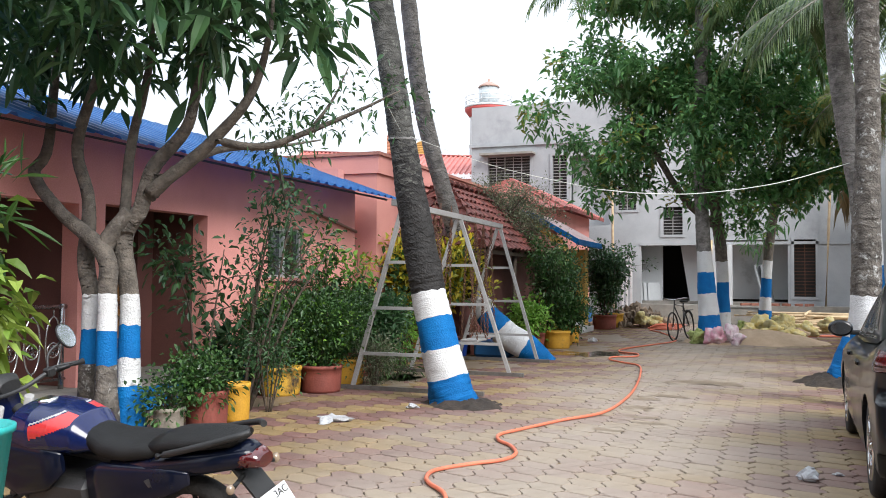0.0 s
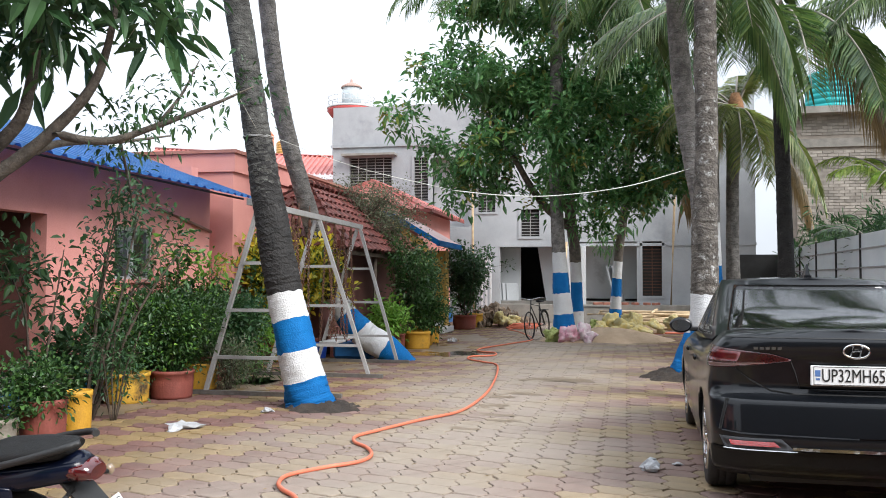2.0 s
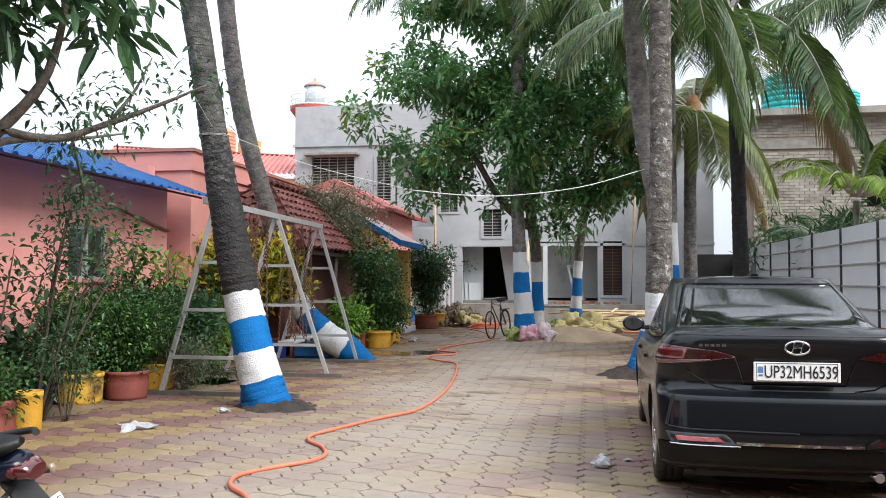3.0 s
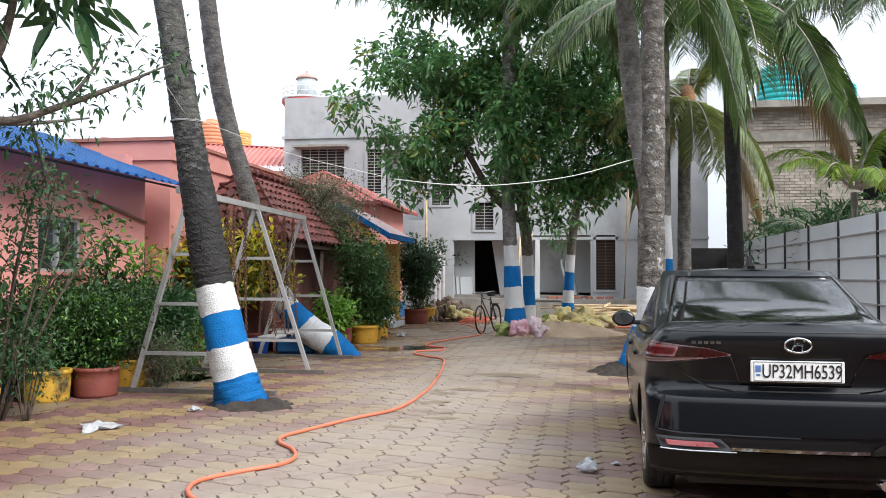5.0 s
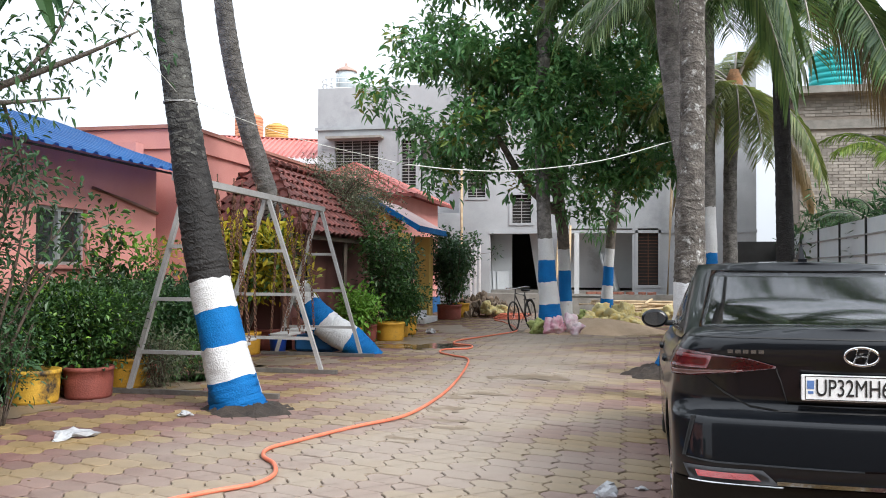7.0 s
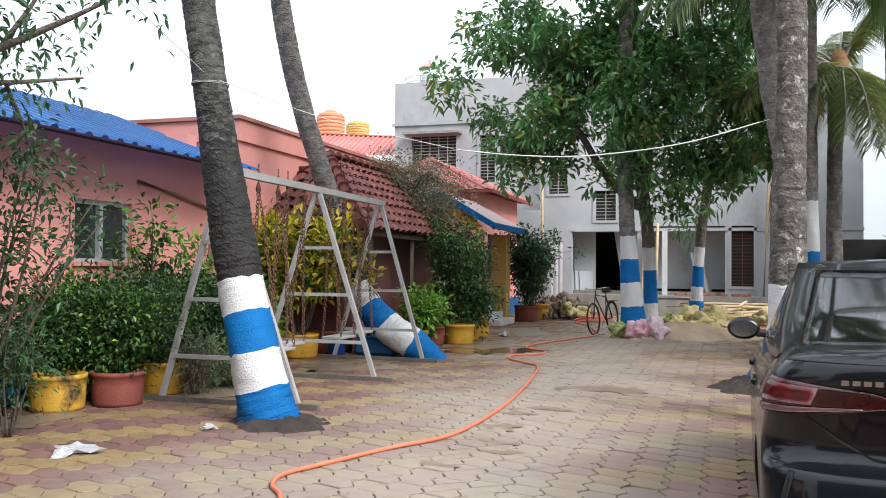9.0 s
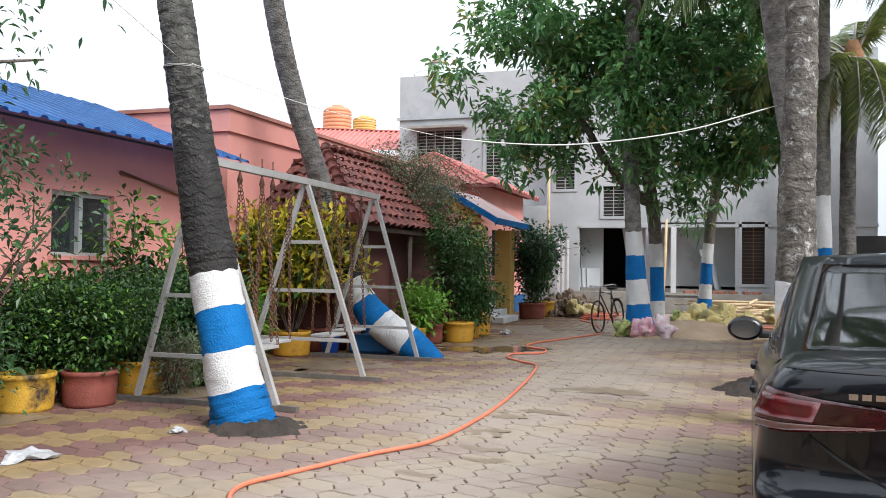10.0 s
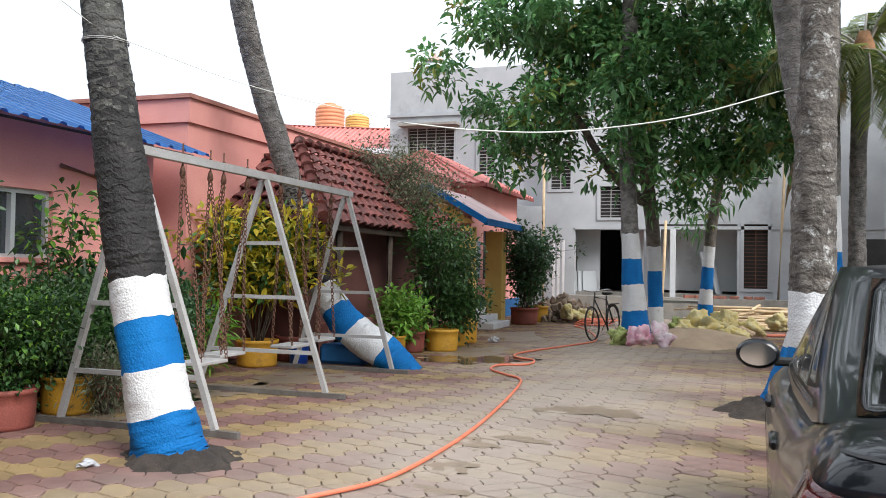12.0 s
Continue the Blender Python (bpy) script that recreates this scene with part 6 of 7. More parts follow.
swing = thing("swing_set", pose(0, 0, 0), "grey steel swing frame with three A-frames and rusty chains", "swing")


def bar(p, q, s=0.025):
    """A square tube from p to q."""
    p, q = Vector(p), Vector(q)
    d = (q - p).normalized()
    up = Vector((0, 1, 0)) if abs(d.y) < 0.7 else Vector((0, 0, 1))
    u = d.cross(up).normalized() * s
    v = d.cross(u).normalized() * s
    bm = bmesh.new()
    a = [bm.verts.new(p + x) for x in (u + v, u - v, -u - v, -u + v)]
    b = [bm.verts.new(q + x) for x in (u + v, u - v, -u - v, -u + v)]
    bm.faces.new(a[::-1]), bm.faces.new(b)
    for i in range(4):
        bm.faces.new((a[i], a[(i + 1) % 4], b[(i + 1) % 4], b[i]))
    bmesh.ops.recalc_face_normals(bm, faces=bm.faces)
    return bm


AF = [((-4.36, 10.03, 2.30), -5.04, -3.50, 10.0), ((-4.42, 12.24, 2.30), -5.18, -3.62, 12.22), ((-4.48, 14.45, 2.30), -5.22, -3.80, 14.5)]
for (ax, ay, az), fx0, fx1, fy in AF:
    part("leg", bar((fx0, fy, 0.05), (ax - 0.03, ay, az)), STEEL_GREY, swing)
    part("leg", bar((fx1, fy, 0.05), (ax + 0.03, ay, az)), STEEL_GREY, swing)
    part("skid", bar((fx0 - 0.25, fy, 0.026), (fx1 + 0.22, fy, 0.026), 0.026), SKID_STEEL, swing, "dull rusty ground bar")
    for z in (0.46, 1.04, 1.62):
        t = (z - 0.05) / (az - 0.05)
        part("rung", bar((fx0 + (ax - fx0) * t, fy + 0.002, z), (fx1 + (ax - fx1) * t, fy + 0.002, z), 0.02), STEEL_GREY, swing)
bx = lambda y: -4.36 - 0.12 * (y - 10.05) / 4.4
part("top_beam", bar((bx(9.7), 9.7, 2.35), (bx(14.6), 14.6, 2.35), 0.038), STEEL_GREY, swing)


def link_ring(n=8, m=4, a=0.017, b=0.010, r=0.0035):
    """One oval chain link as vertices and faces."""
    v, f = [], []
    for i in range(n):
        t = 2 * math.pi * i / n
        c = np.array([b * math.cos(t), 0, a * math.sin(t)])
        o = np.array([math.cos(t), 0, math.sin(t)])
        for k in range(m):
            s = 2 * math.pi * k / m
            v.append(c + (o * math.cos(s) + np.array([0, 1, 0]) * math.sin(s)) * r)
    for i in range(n):
        for k in range(m):
            f.append([i * m + k, ((i + 1) % n) * m + k, ((i + 1) % n) * m + (k + 1) % m, i * m + (k + 1) % m])
    return np.array(v), np.array(f)


LV, LF = link_ring(a=0.026, b=0.017, r=0.006)


def chain(p, q, sag=0.0):
    p, q = np.array(p, float), np.array(q, float)
    k = int(np.linalg.norm(q - p) / 0.040)
    d = (q - p) / np.linalg.norm(q - p)
    u = np.cross(d, [0, 1, 0])
    u /= np.linalg.norm(u)
    w = np.cross(d, u)
    vs, fs = [], []
    for i in range(k):
        t = (i + 0.5) / k
        c = p + (q - p) * t + np.array([sag * math.sin(math.pi * t), 0, 0])
        e1, e2 = (u, w) if i % 2 else (w, u)
        vs.append(c + LV[:, :1] * e1 + LV[:, 1:2] * e2 + LV[:, 2:] * d)
        fs.append(LF + len(LV) * i)
    return raw_mesh("chain", np.concatenate(vs).tolist(), np.concatenate(fs).tolist())


rng = random.Random(8)
for y0, swing_x, yaw in ((10.95, 0.10, 8), (11.65, -0.12, -10), (12.85, 0.05, 4), (13.75, -0.05, -6)):
    zs, hw = 0.47, 0.23
    st = part("seat", boxes((bx(y0) + swing_x - 0.14, y0 - hw, zs - 0.02, bx(y0) + swing_x + 0.14, y0 + hw, zs + 0.015), bevel=0.006), STEEL_GREY, swing, "grey flat steel swing seat")
    for s in (-1, 1):
        y = y0 + s * hw
        hk = bmesh.new()
        tube(hk, [(bx(y), y, 2.24), (bx(y), y, 2.49)], 0.008, 6)
        lathe(hk, [(0.018, 2.388), (0.018, 2.405)], 6, (bx(y), y, 0))
        lathe(hk, [(0.008, 2.19), (0.022, 2.21), (0.024, 2.25), (0.012, 2.29)], 10, (bx(y), y, 0))
        tube(hk, [(bx(y) + 0.028 * math.cos(a), y, 2.215 + 0.04 * math.sin(a)) for a in [math.pi * k / 6 for k in range(13)]], 0.006, 5, cap=False)
        part("hook", hk, RUST, swing, "rusty swing hook")
        for e in (-0.13, 0.13):
            part_mesh("chain", chain((bx(y), y, 2.22), (bx(y0) + swing_x + e, y0 + s * (hw - 0.02), zs + 0.02), rng.uniform(-0.03, 0.03)), RUST, swing)


# ---- pots and plants ----
def pot(name, x, y, r, h, mat, label, ribs=False, group="planters"):
    t = thing(name, pose(x, y, 0, 0, 0, (x * 37 + y * 91) % 360), label, "plant pot", group)
    prof = [(r * 0.93, 0), (r * 0.96, h * 0.1), (r, h * 0.6), (r * 1.0, h * 0.86), (r * 1.05, h * 0.88), (r * 1.05, h), (r * 0.93, h), (r * 0.90, h * 0.82), (0.02, h * 0.82)]
    part("body", lathe(bmesh.new(), prof, 26), mat, t)
    part("soil", lathe(bmesh.new(), [(r * 0.90, h * 0.80), (r * 0.8, h * 0.86), (r * 0.2, h * 0.89)], 16), SOIL, t)
    return t


def shrub(name, x, y, z, h, r, mat, label, seed, stems=7, leaf=0.09, width=0.45, rosettes=120, per=9, low=0.25, droop=0.2, stem_r=0.010, category="shrub", lean=(0, 0), top_heavy=1.0, flowers=None, group="", fmat=None, mats=0.0):
    """A shrub: thin forking stems from the base and leaf rosettes along and at the end of them."""
    g = np.random.default_rng(seed)
    t = thing(name, pose(x, y, z), label, category, group)
    ends, along = [], []
    bm = bmesh.new()
    for i in range(stems):
        a, sp = 2 * math.pi * (i + g.uniform(-0.3, 0.3)) / stems, r * g.uniform(0.35, 1.0)
        top = np.array([math.cos(a) * sp + lean[0], math.sin(a) * sp + lean[1], h * g.uniform(0.7, 1.0)])
        b0 = np.array([math.cos(a) * r * 0.08, math.sin(a) * r * 0.08, 0])
        mid = (b0 + top) * 0.5 + np.array([g.normal(0, r * 0.1), g.normal(0, r * 0.1), h * 0.08])
        run = spline([b0, mid, top], 4)
        tube(bm, run, [stem_r * (1 - 0.7 * k / (len(run) - 1)) for k in range(len(run))], 5)
        for p in run:
            if p.z > low * h:
                along.append(np.array(p))
        for k in range(4):
            s = g.uniform(0.35, 0.95)
            p = np.array(run[int(s * (len(run) - 1))])
            q = p + np.array([g.normal(0, r * 0.33), g.normal(0, r * 0.33), g.uniform(0.05, 0.3) * h * 0.5])
            tube(bm, [p, (p + q) / 2 + np.array([0, 0, 0.02]), q], [stem_r * 0.55, stem_r * 0.4, stem_r * 0.2], 4, cap=False)
            ends += [q, (p + q) / 2]
        ends.append(top)
    part("branchwork", bm, TWIG, t)
    src = np.array(ends + along)
    src = src[src[:, 2] > low * h]
    idx = g.integers(0, len(src), rosettes)
    cs = src[idx] + g.normal(0, r * 0.12, (rosettes, 3))
    cs[:, 2] = np.maximum(cs[:, 2], 0.05)
    clumps(t, cs, g.uniform(0.75, 1.25, rosettes), per, leaf, width, mat, seed + 1, name="foliage", droop=droop, up=0.35, mats=mats)
    if flowers:
        fb = bmesh.new()
        for p in cs[g.integers(0, len(cs), flowers)]:
            c = Vector(p) + Vector((0, 0, leaf * 0.7))
            for k in range(5):
                a = 2 * math.pi * k / 5
                u = Vector((math.cos(a), math.sin(a), 0.4)) * 0.048
                v = Vector((-math.sin(a), math.cos(a), 0)) * 0.02
                fb.faces.new([fb.verts.new(q) for q in (c, c + u * 0.6 + v, c + u, c + u * 0.6 - v)])
        part("blossom", fb, fmat or PETAL, t)
    return t


pot("plant_pot", -4.97, 6.29, 0.13, 0.27, POT_GREY, "bare cement pot on the paving")
pot("plant_pot", -4.87, 6.70, 0.19, 0.38, POT_RED, "red painted cylindrical pot with leafy plant")
pot("plant_pot", -4.95, 7.28, 0.135, 0.38, POT_YELLOW, "yellow painted cylindrical pot")
pot("plant_pot", -5.62, 9.17, 0.26, 0.34, POT_PEELED, "peeling black and yellow pot")
pot("plant_pot", -5.30, 9.64, 0.25, 0.33, POT_RED, "wide red painted pot with shrub")
pot("plant_pot", -5.38, 10.46, 0.24, 0.34, POT_YELLOW, "yellow painted pot behind the swing foot")
pot("plant_pot", -6.05, 9.6, 0.24, 0.34, POT_RED, "red painted pot against the wall")
pot("plant_pot", -6.1, 10.6, 0.24, 0.34, POT_YELLOW, "yellow painted pot against the wall")
pot("plant_pot", -5.72, 11.4, 0.24, 0.34, POT_RED, "red painted pot under bushes")
pot("plant_pot", -5.78, 14.45, 0.28, 0.36, POT_YELLOW, "yellow pot holding the croton bush")
pot("plant_pot", -5.70, 15.25, 0.23, 0.36, POT_RED, "red pot beside the bent palm")
pot("plant_pot", -4.22, 17.75, 0.27, 0.36, POT_YELLOW, "weathered yellow pot with flowering climber")
pot("plant_pot", -4.60, 17.3, 0.22, 0.34, POT_RED, "red pot by the hut post")
pot("plant_pot", -4.72, 16.8, 0.20, 0.30, POT_YELLOW, "small yellow pot by the hut post")
pot("plant_pot", -4.36, 18.75, 0.24, 0.38, POT_YELLOW, "yellow pot in the porch row")
pot("plant_pot", -4.36, 19.45, 0.24, 0.38, POT_YELLOW, "yellow pot at the end of the row")
pot("plant_pot", -4.62, 25.35, 0.34, 0.42, POT_RED, "wide red pot with a dark bush")
pot("plant_pot", -4.55, 26.6, 0.27, 0.42, POT_YELLOW, "yellow pot near the rubble")

shrub("potted_plant", -4.92, 6.68, 0.33, 0.22, 0.25, LEAF_SHRUB, "white-flowered leafy plant in a red pot", 101, 9, 0.055, 0.6, 260, 8, 0.1, flowers=22, fmat=PETAL_WHITE, category="plant")
shrub("potted_plant", -4.97, 6.29, 0.23, 0.18, 0.16, LEAF_SHRUB, "small leafy plant in a cement pot", 103, 7, 0.05, 0.6, 110, 7, 0.1, category="plant")
shrub("tall_shrub", -5.25, 7.9, 0.0, 2.45, 0.5, LEAF_DARK, "tall sparse shrub with dark bare stems", 105, 5, 0.085, 0.45, 120, 7, 0.5, stem_r=0.02, lean=(0.25, 0.5), droop=0.2)
shrub("tall_shrub", -5.6, 7.5, 0.0, 2.0, 0.45, LEAF_DARK, "dark-leaved shrub beside the doorway", 107, 3, 0.12, 0.42, 44, 9, 0.55, stem_r=0.016, droop=0.2)
shrub("tall_shrub", -5.0, 7.95, 0.0, 0.95, 0.32, LEAF_DARK, "drooping small-leaved shrub by the pots", 109, 6, 0.065, 0.4, 110, 8, 0.35)
WALL_BUSH = "dense green small-leaved bush potted along the pink wall"
MIXED = [LEAF_SHRUB, LEAF_BRIGHT]
shrub("bush", -5.85, 9.45, 0.25, 0.82, 0.42, MIXED, WALL_BUSH, 111, 10, 0.055, 0.6, 800, 9, 0.05, droop=0.1, group="wall bushes", mats=0.12)
shrub("bush", -5.38, 9.72, 0.25, 0.80, 0.46, MIXED, WALL_BUSH, 113, 11, 0.055, 0.6, 820, 9, 0.03, droop=0.1, group="wall bushes", mats=0.1)
shrub("bush", -6.15, 10.2, 0.25, 0.95, 0.42, MIXED, "variegated pale-leaved bush below the window", 115, 10, 0.11, 0.45, 300, 9, 0.08, droop=0.2, group="wall bushes", mats=0.3)
shrub("bush", -5.6, 10.6, 0.2, 0.95, 0.48, LEAF_SHRUB, WALL_BUSH, 117, 11, 0.055, 0.6, 820, 9, 0.03, droop=0.1, group="wall bushes")
shrub("bush", -6.1, 11.5, 0.2, 1.05, 0.5, MIXED, WALL_BUSH, 119, 10, 0.10, 0.48, 400, 9, 0.05, droop=0.1, group="wall bushes", mats=0.1)
shrub("bush", -5.55, 11.7, 0.15, 0.95, 0.5, LEAF_DARK, "dense dark green bush along the pink wall", 121, 10, 0.09, 0.5, 400, 9, 0.03, droop=0.1, group="wall bushes")
shrub("bush", -6.0, 12.6, 0.15, 1.0, 0.45, LEAF_DARK, "dense dark green bush along the pink wall", 122, 10, 0.09, 0.5, 300, 9, 0.03, droop=0.1, group="wall bushes")
shrub("bush", -6.0, 8.6, 0.0, 0.8, 0.4, LEAF_DARK, "low dark-leaved plant beside the doorway", 124, 8, 0.14, 0.5, 90, 8, 0.1)
shrub("tall_shrub", -6.2, 11.25, 0.2, 2.0, 0.22, [LEAF_SHRUB, LEAF_BRIGHT], "upright shrub with paired green leaves", 123, 3, 0.13, 0.42, 30, 7, 0.6, stem_r=0.012, mats=0.35)
shrub("tall_shrub", -6.05, 12.0, 0.2, 1.75, 0.3, LEAF_BRIGHT, "upright shrub with paired pale green leaves", 125, 3, 0.13, 0.42, 26, 7, 0.55, stem_r=0.012)
shrub("low_herb", -4.98, 10.5, 0.0, 0.55, 0.28, LEAF_GREY, "feathery grey-green herb beside the swing foot", 127, 12, 0.07, 0.22, 220, 8, 0.05, category="plant")
shrub("low_herb", -4.95, 11.1, 0.0, 0.4, 0.25, LEAF_SHRUB, "low green herb under the swing", 129, 9, 0.10, 0.18, 90, 8, 0.05, category="plant")
shrub("croton_bush", -5.75, 14.4, 0.3, 1.7, 0.75, [LEAF_CROTON, LEAF_SHRUB], "yellow-leaved croton bush in a yellow pot", 131, 15, 0.16, 0.40, 680, 9, 0.46, mats=0.2, droop=0.1)
shrub("croton_bush", -5.9, 13.3, 0.0, 0.9, 0.4, LEAF_BRIGHT, "bright green strap-leaved plant by the wall", 133, 8, 0.2, 0.2, 60, 9, 0.1)
shrub("flowering_climber", -4.45, 18.0, 0.25, 2.0, 0.55, LEAF_SHRUB, "climbing shrub with pale flowers on the hut", 135, 11, 0.09, 0.5, 460, 8, 0.08, flowers=26)
shrub("flowering_climber", -4.40, 19.0, 0.25, 1.7, 0.45, LEAF_DARK, "climbing shrub with pale flowers on the hut", 137, 10, 0.09, 0.5, 320, 8, 0.08, flowers=16)
shrub("bush", -4.1, 18.3, 0.3, 0.75, 0.5, LEAF_SHRUB, "leafy potted bush in the porch row", 139, 10, 0.09, 0.5, 260, 8, 0.05)
shrub("bush", -4.65, 17.0, 0.25, 0.6, 0.4, LEAF_BRIGHT, "bright green potted bush by the hut", 141, 9, 0.11, 0.5, 170, 8, 0.05)
shrub("bush", -4.65, 25.5, 0.4, 2.1, 0.75, LEAF_DARK, "dark green tall potted bush before the house", 143, 12, 0.13, 0.45, 420, 9, 0.12, stem_r=0.015)
shrub("bush", -4.7, 26.6, 0.3, 1.5, 0.5, LEAF_DARK, "dark green potted bush before the house", 145, 9, 0.12, 0.45, 200, 9, 0.15)
shrub("roof_creeper", -5.7, 18.9, 2.85, 0.75, 1.1, LEAF_GREY, "grey-green tangled creeper on the tile roof", 147, 26, 0.06, 0.5, 480, 6, 0.02, category="creeper", stem_r=0.008)
shrub("roof_creeper", -5.1, 18.6, 2.3, 0.6, 0.7, LEAF_GREY, "half-dry creeper hanging over the tile eave", 149, 18, 0.06, 0.5, 260, 6, 0.02, category="creeper", stem_r=0.008)
shrub("roof_creeper", -5.6, 20.0, 2.6, 0.7, 0.9, LEAF_GREY, "grey-green tangled creeper on the tile roof", 150, 24, 0.06, 0.5, 420, 6, 0.02, category="creeper", stem_r=0.008)
# plant beside the camera's start, seen at the edge
shrub("shrub", -4.35, 3.6, 0.0, 1.75, 0.30, LEAF_ARECA, "bright yellow-green large-leaved shrub", 151, 7, 0.15, 0.5, 90, 9, 0.4, droop=0.6)
shrub("oleander", -4.55, 3.55, 0.0, 2.4, 0.3, LEAF_SHRUB, "tall shrub with long narrow leaves", 153, 4, 0.26, 0.14, 30, 9, 0.7)

# fan palms and bushes behind the sheet fence
for i, (x, y, h, s) in enumerate(((4.55, 15.4, 2.75, 1.5), (5.0, 18.6, 1.9, 1.5), (5.4, 21.4, 1.7, 1.6), (7.2, 17.6, 2.2, 1.7))):
    t = thing("areca_palm", pose(0, 0, 0), "young feather palm with arching yellow-green fronds behind the fence", "palm", "feather palms")
    part("trunk", tube(bmesh.new(), [(x, y, 0), (x, y, h)], [0.09, 0.06], 10), BARK_CRACK, t)
    palm_crown(t, (x, y, h), 11, s, 60 + i, LEAF_ARECA if i == 0 else LEAF_SHRUB, leaf_len=0.42, low=0.45, high=1.35, droop=1.25, leaflets=58, width=0.014)
for i, (x, y, h, r) in enumerate(((5.0, 20.2, 2.9, 1.0), (4.8, 22.0, 2.9, 0.9), (5.8, 18.8, 2.8, 1.0), (4.9, 17.3, 2.5, 0.8), (6.4, 21.0, 3.2, 1.2))):
    shrub("bush", x, y, 0, h, r, LEAF_DARK, "dark green bush behind the sheet fence", 161 + 2 * i, 9, 0.28, 0.14, 200, 9, 0.3, group="fence bushes")

# ---- veranda railing ----
rail = thing("veranda_railing", pose(0, 0, 0), "stainless steel railing with round flower motifs", "railing")
RX = HX - 0.1
for y in (5.0, 6.95, 7.5, 7.95):
    part("post", tube(bmesh.new(), [(RX, y, 0.26), (RX, y, 1.13)], 0.028, 10), STAINLESS, rail)
for y0, y1 in ((2.3, 7.0), (7.5, 7.95)):
    part("top_rail", tube(bmesh.new(), [(RX, y0, 1.10), (RX, y1, 1.10)], 0.025, 10), STAINLESS, rail)
    part("bottom_rail", tube(bmesh.new(), [(RX, y0, 0.36), (RX, y1, 0.36)], 0.016, 8), STAINLESS, rail)
for y in (4.95, 5.22, 5.49, 5.76, 6.03, 6.30, 6.57, 6.84, 7.72):
    bm = bmesh.new()
    tube(bm, [(RX, y + 0.10 * math.cos(a), 0.72 + (0.28 if math.sin(a) > 0 else 0.28) * math.sin(a)) for a in [2 * math.pi * k / 24 for k in range(25)]], 0.010, 6, cap=False)
    tube(bm, [(RX, y + 0.075 * math.cos(a), 0.66 + 0.075 * math.sin(a)) for a in [2 * math.pi * k / 16 for k in range(17)]], 0.009, 6, cap=False)
    for k in range(8):
        a = 2 * math.pi * k / 8
        tube(bm, [(RX, y + 0.015 * math.cos(a), 0.66 + 0.015 * math.sin(a)), (RX, y + 0.05 * math.cos(a), 0.66 + 0.05 * math.sin(a))], 0.009, 5)
    tube(bm, [(RX, y, 0.36), (RX, y, 0.44)], 0.008, 5)
    tube(bm, [(RX, y, 1.0), (RX, y, 1.10)], 0.008, 5)
    part("motif", bm, STAINLESS, rail)

# ---- hose ----
hose = [(-0.9, 2.4), (-1.3, 3.4), (-1.7, 4.5), (-1.98, 5.25), (-2.2, 5.53), (-2.29, 5.7), (-2.31, 5.93), (-2.14, 6.23), (-1.96, 6.47), (-1.94, 6.74), (-2.07, 7.04), (-2.24, 7.25), (-2.31, 7.52), (-2.2, 7.88), (-1.96, 8.55), (-1.69, 9.2), (-1.64, 10.35), (-1.71, 11.65), (-1.89, 13.35), (-2.08, 14.5), (-2.38, 14.92), (-2.71, 15.4), (-2.75, 15.95), (-2.40, 16.22), (-2.44, 16.83), (-2.83, 17.2), (-2.88, 17.95), (-2.50, 19.35), (-2.15, 20.8), (-2.4, 22.4), (-2.9, 24.2), (-3.3, 25.2), (-3.0, 26.2), (-3.4, 27.0), (-3.6, 28.4)]
bm = tube(bmesh.new(), spline([(x, y, 0.0155) for x, y in hose], 8), 0.0155, 8)
tagged(part("garden_hose", bm, HOSE), "orange rubber hose winding over the paving", "hose")
bm = bmesh.new()
for k in range(4):
    tube(bm, spline([(-3.0 + 0.45 * math.cos(a) + 0.05 * k, 26.0 + 0.5 * math.sin(a) + 0.1 * k, 0.03 + 0.03 * k) for a in [0.3 + 2 * math.pi * i / 9 for i in range(10)]], 4), 0.019, 8)
tagged(part("garden_hose", bm, HOSE), "coiled orange hose beside the rubble heap", "hose")
bm = tube(bmesh.new(), spline([(0.2, 24.6, 0.02), (0.8, 24.2, 0.02), (1.6, 24.4, 0.02), (2.2, 24.1, 0.02)], 6), 0.03, 8)
tagged(part("pipe", bm, HOSE), "orange pipe lying before the bamboo", "pipe")


# ---- builders' clutter ----
def lump(bm, c, s, rng, n=3, smooth=False):
    r = bmesh.ops.create_icosphere(bm, subdivisions=n, radius=1.0)
    ph = [rng.uniform(0, 6) for _ in range(6)]
    turn = Euler((rng.uniform(-0.3, 0.3), rng.uniform(-0.3, 0.3), rng.uniform(0, 6))).to_matrix()
    for v in r["verts"]:
        p = v.co
        k = 0.62 + 0.75 * noise.noise(p * 1.4 + Vector((ph[4], ph[5], ph[0]))) + 0.30 * abs(noise.noise(p * 3.3 + Vector((ph[1], ph[2], ph[3])))) + 0.26 * noise.noise(p * 6.0 + Vector((ph[0], ph[3], ph[1]))) + 0.30 + 0.06 * math.sin(3 * p.x + ph[0])
        v.co = Vector(c) + turn @ Vector((p.x * s[0] * k, p.y * s[1] * k, p.z * s[2] * k))
        v.co.z = max(v.co.z, 0.0)
    for f in {f for v in r["verts"] for f in v.link_faces}:
        f.smooth = smooth


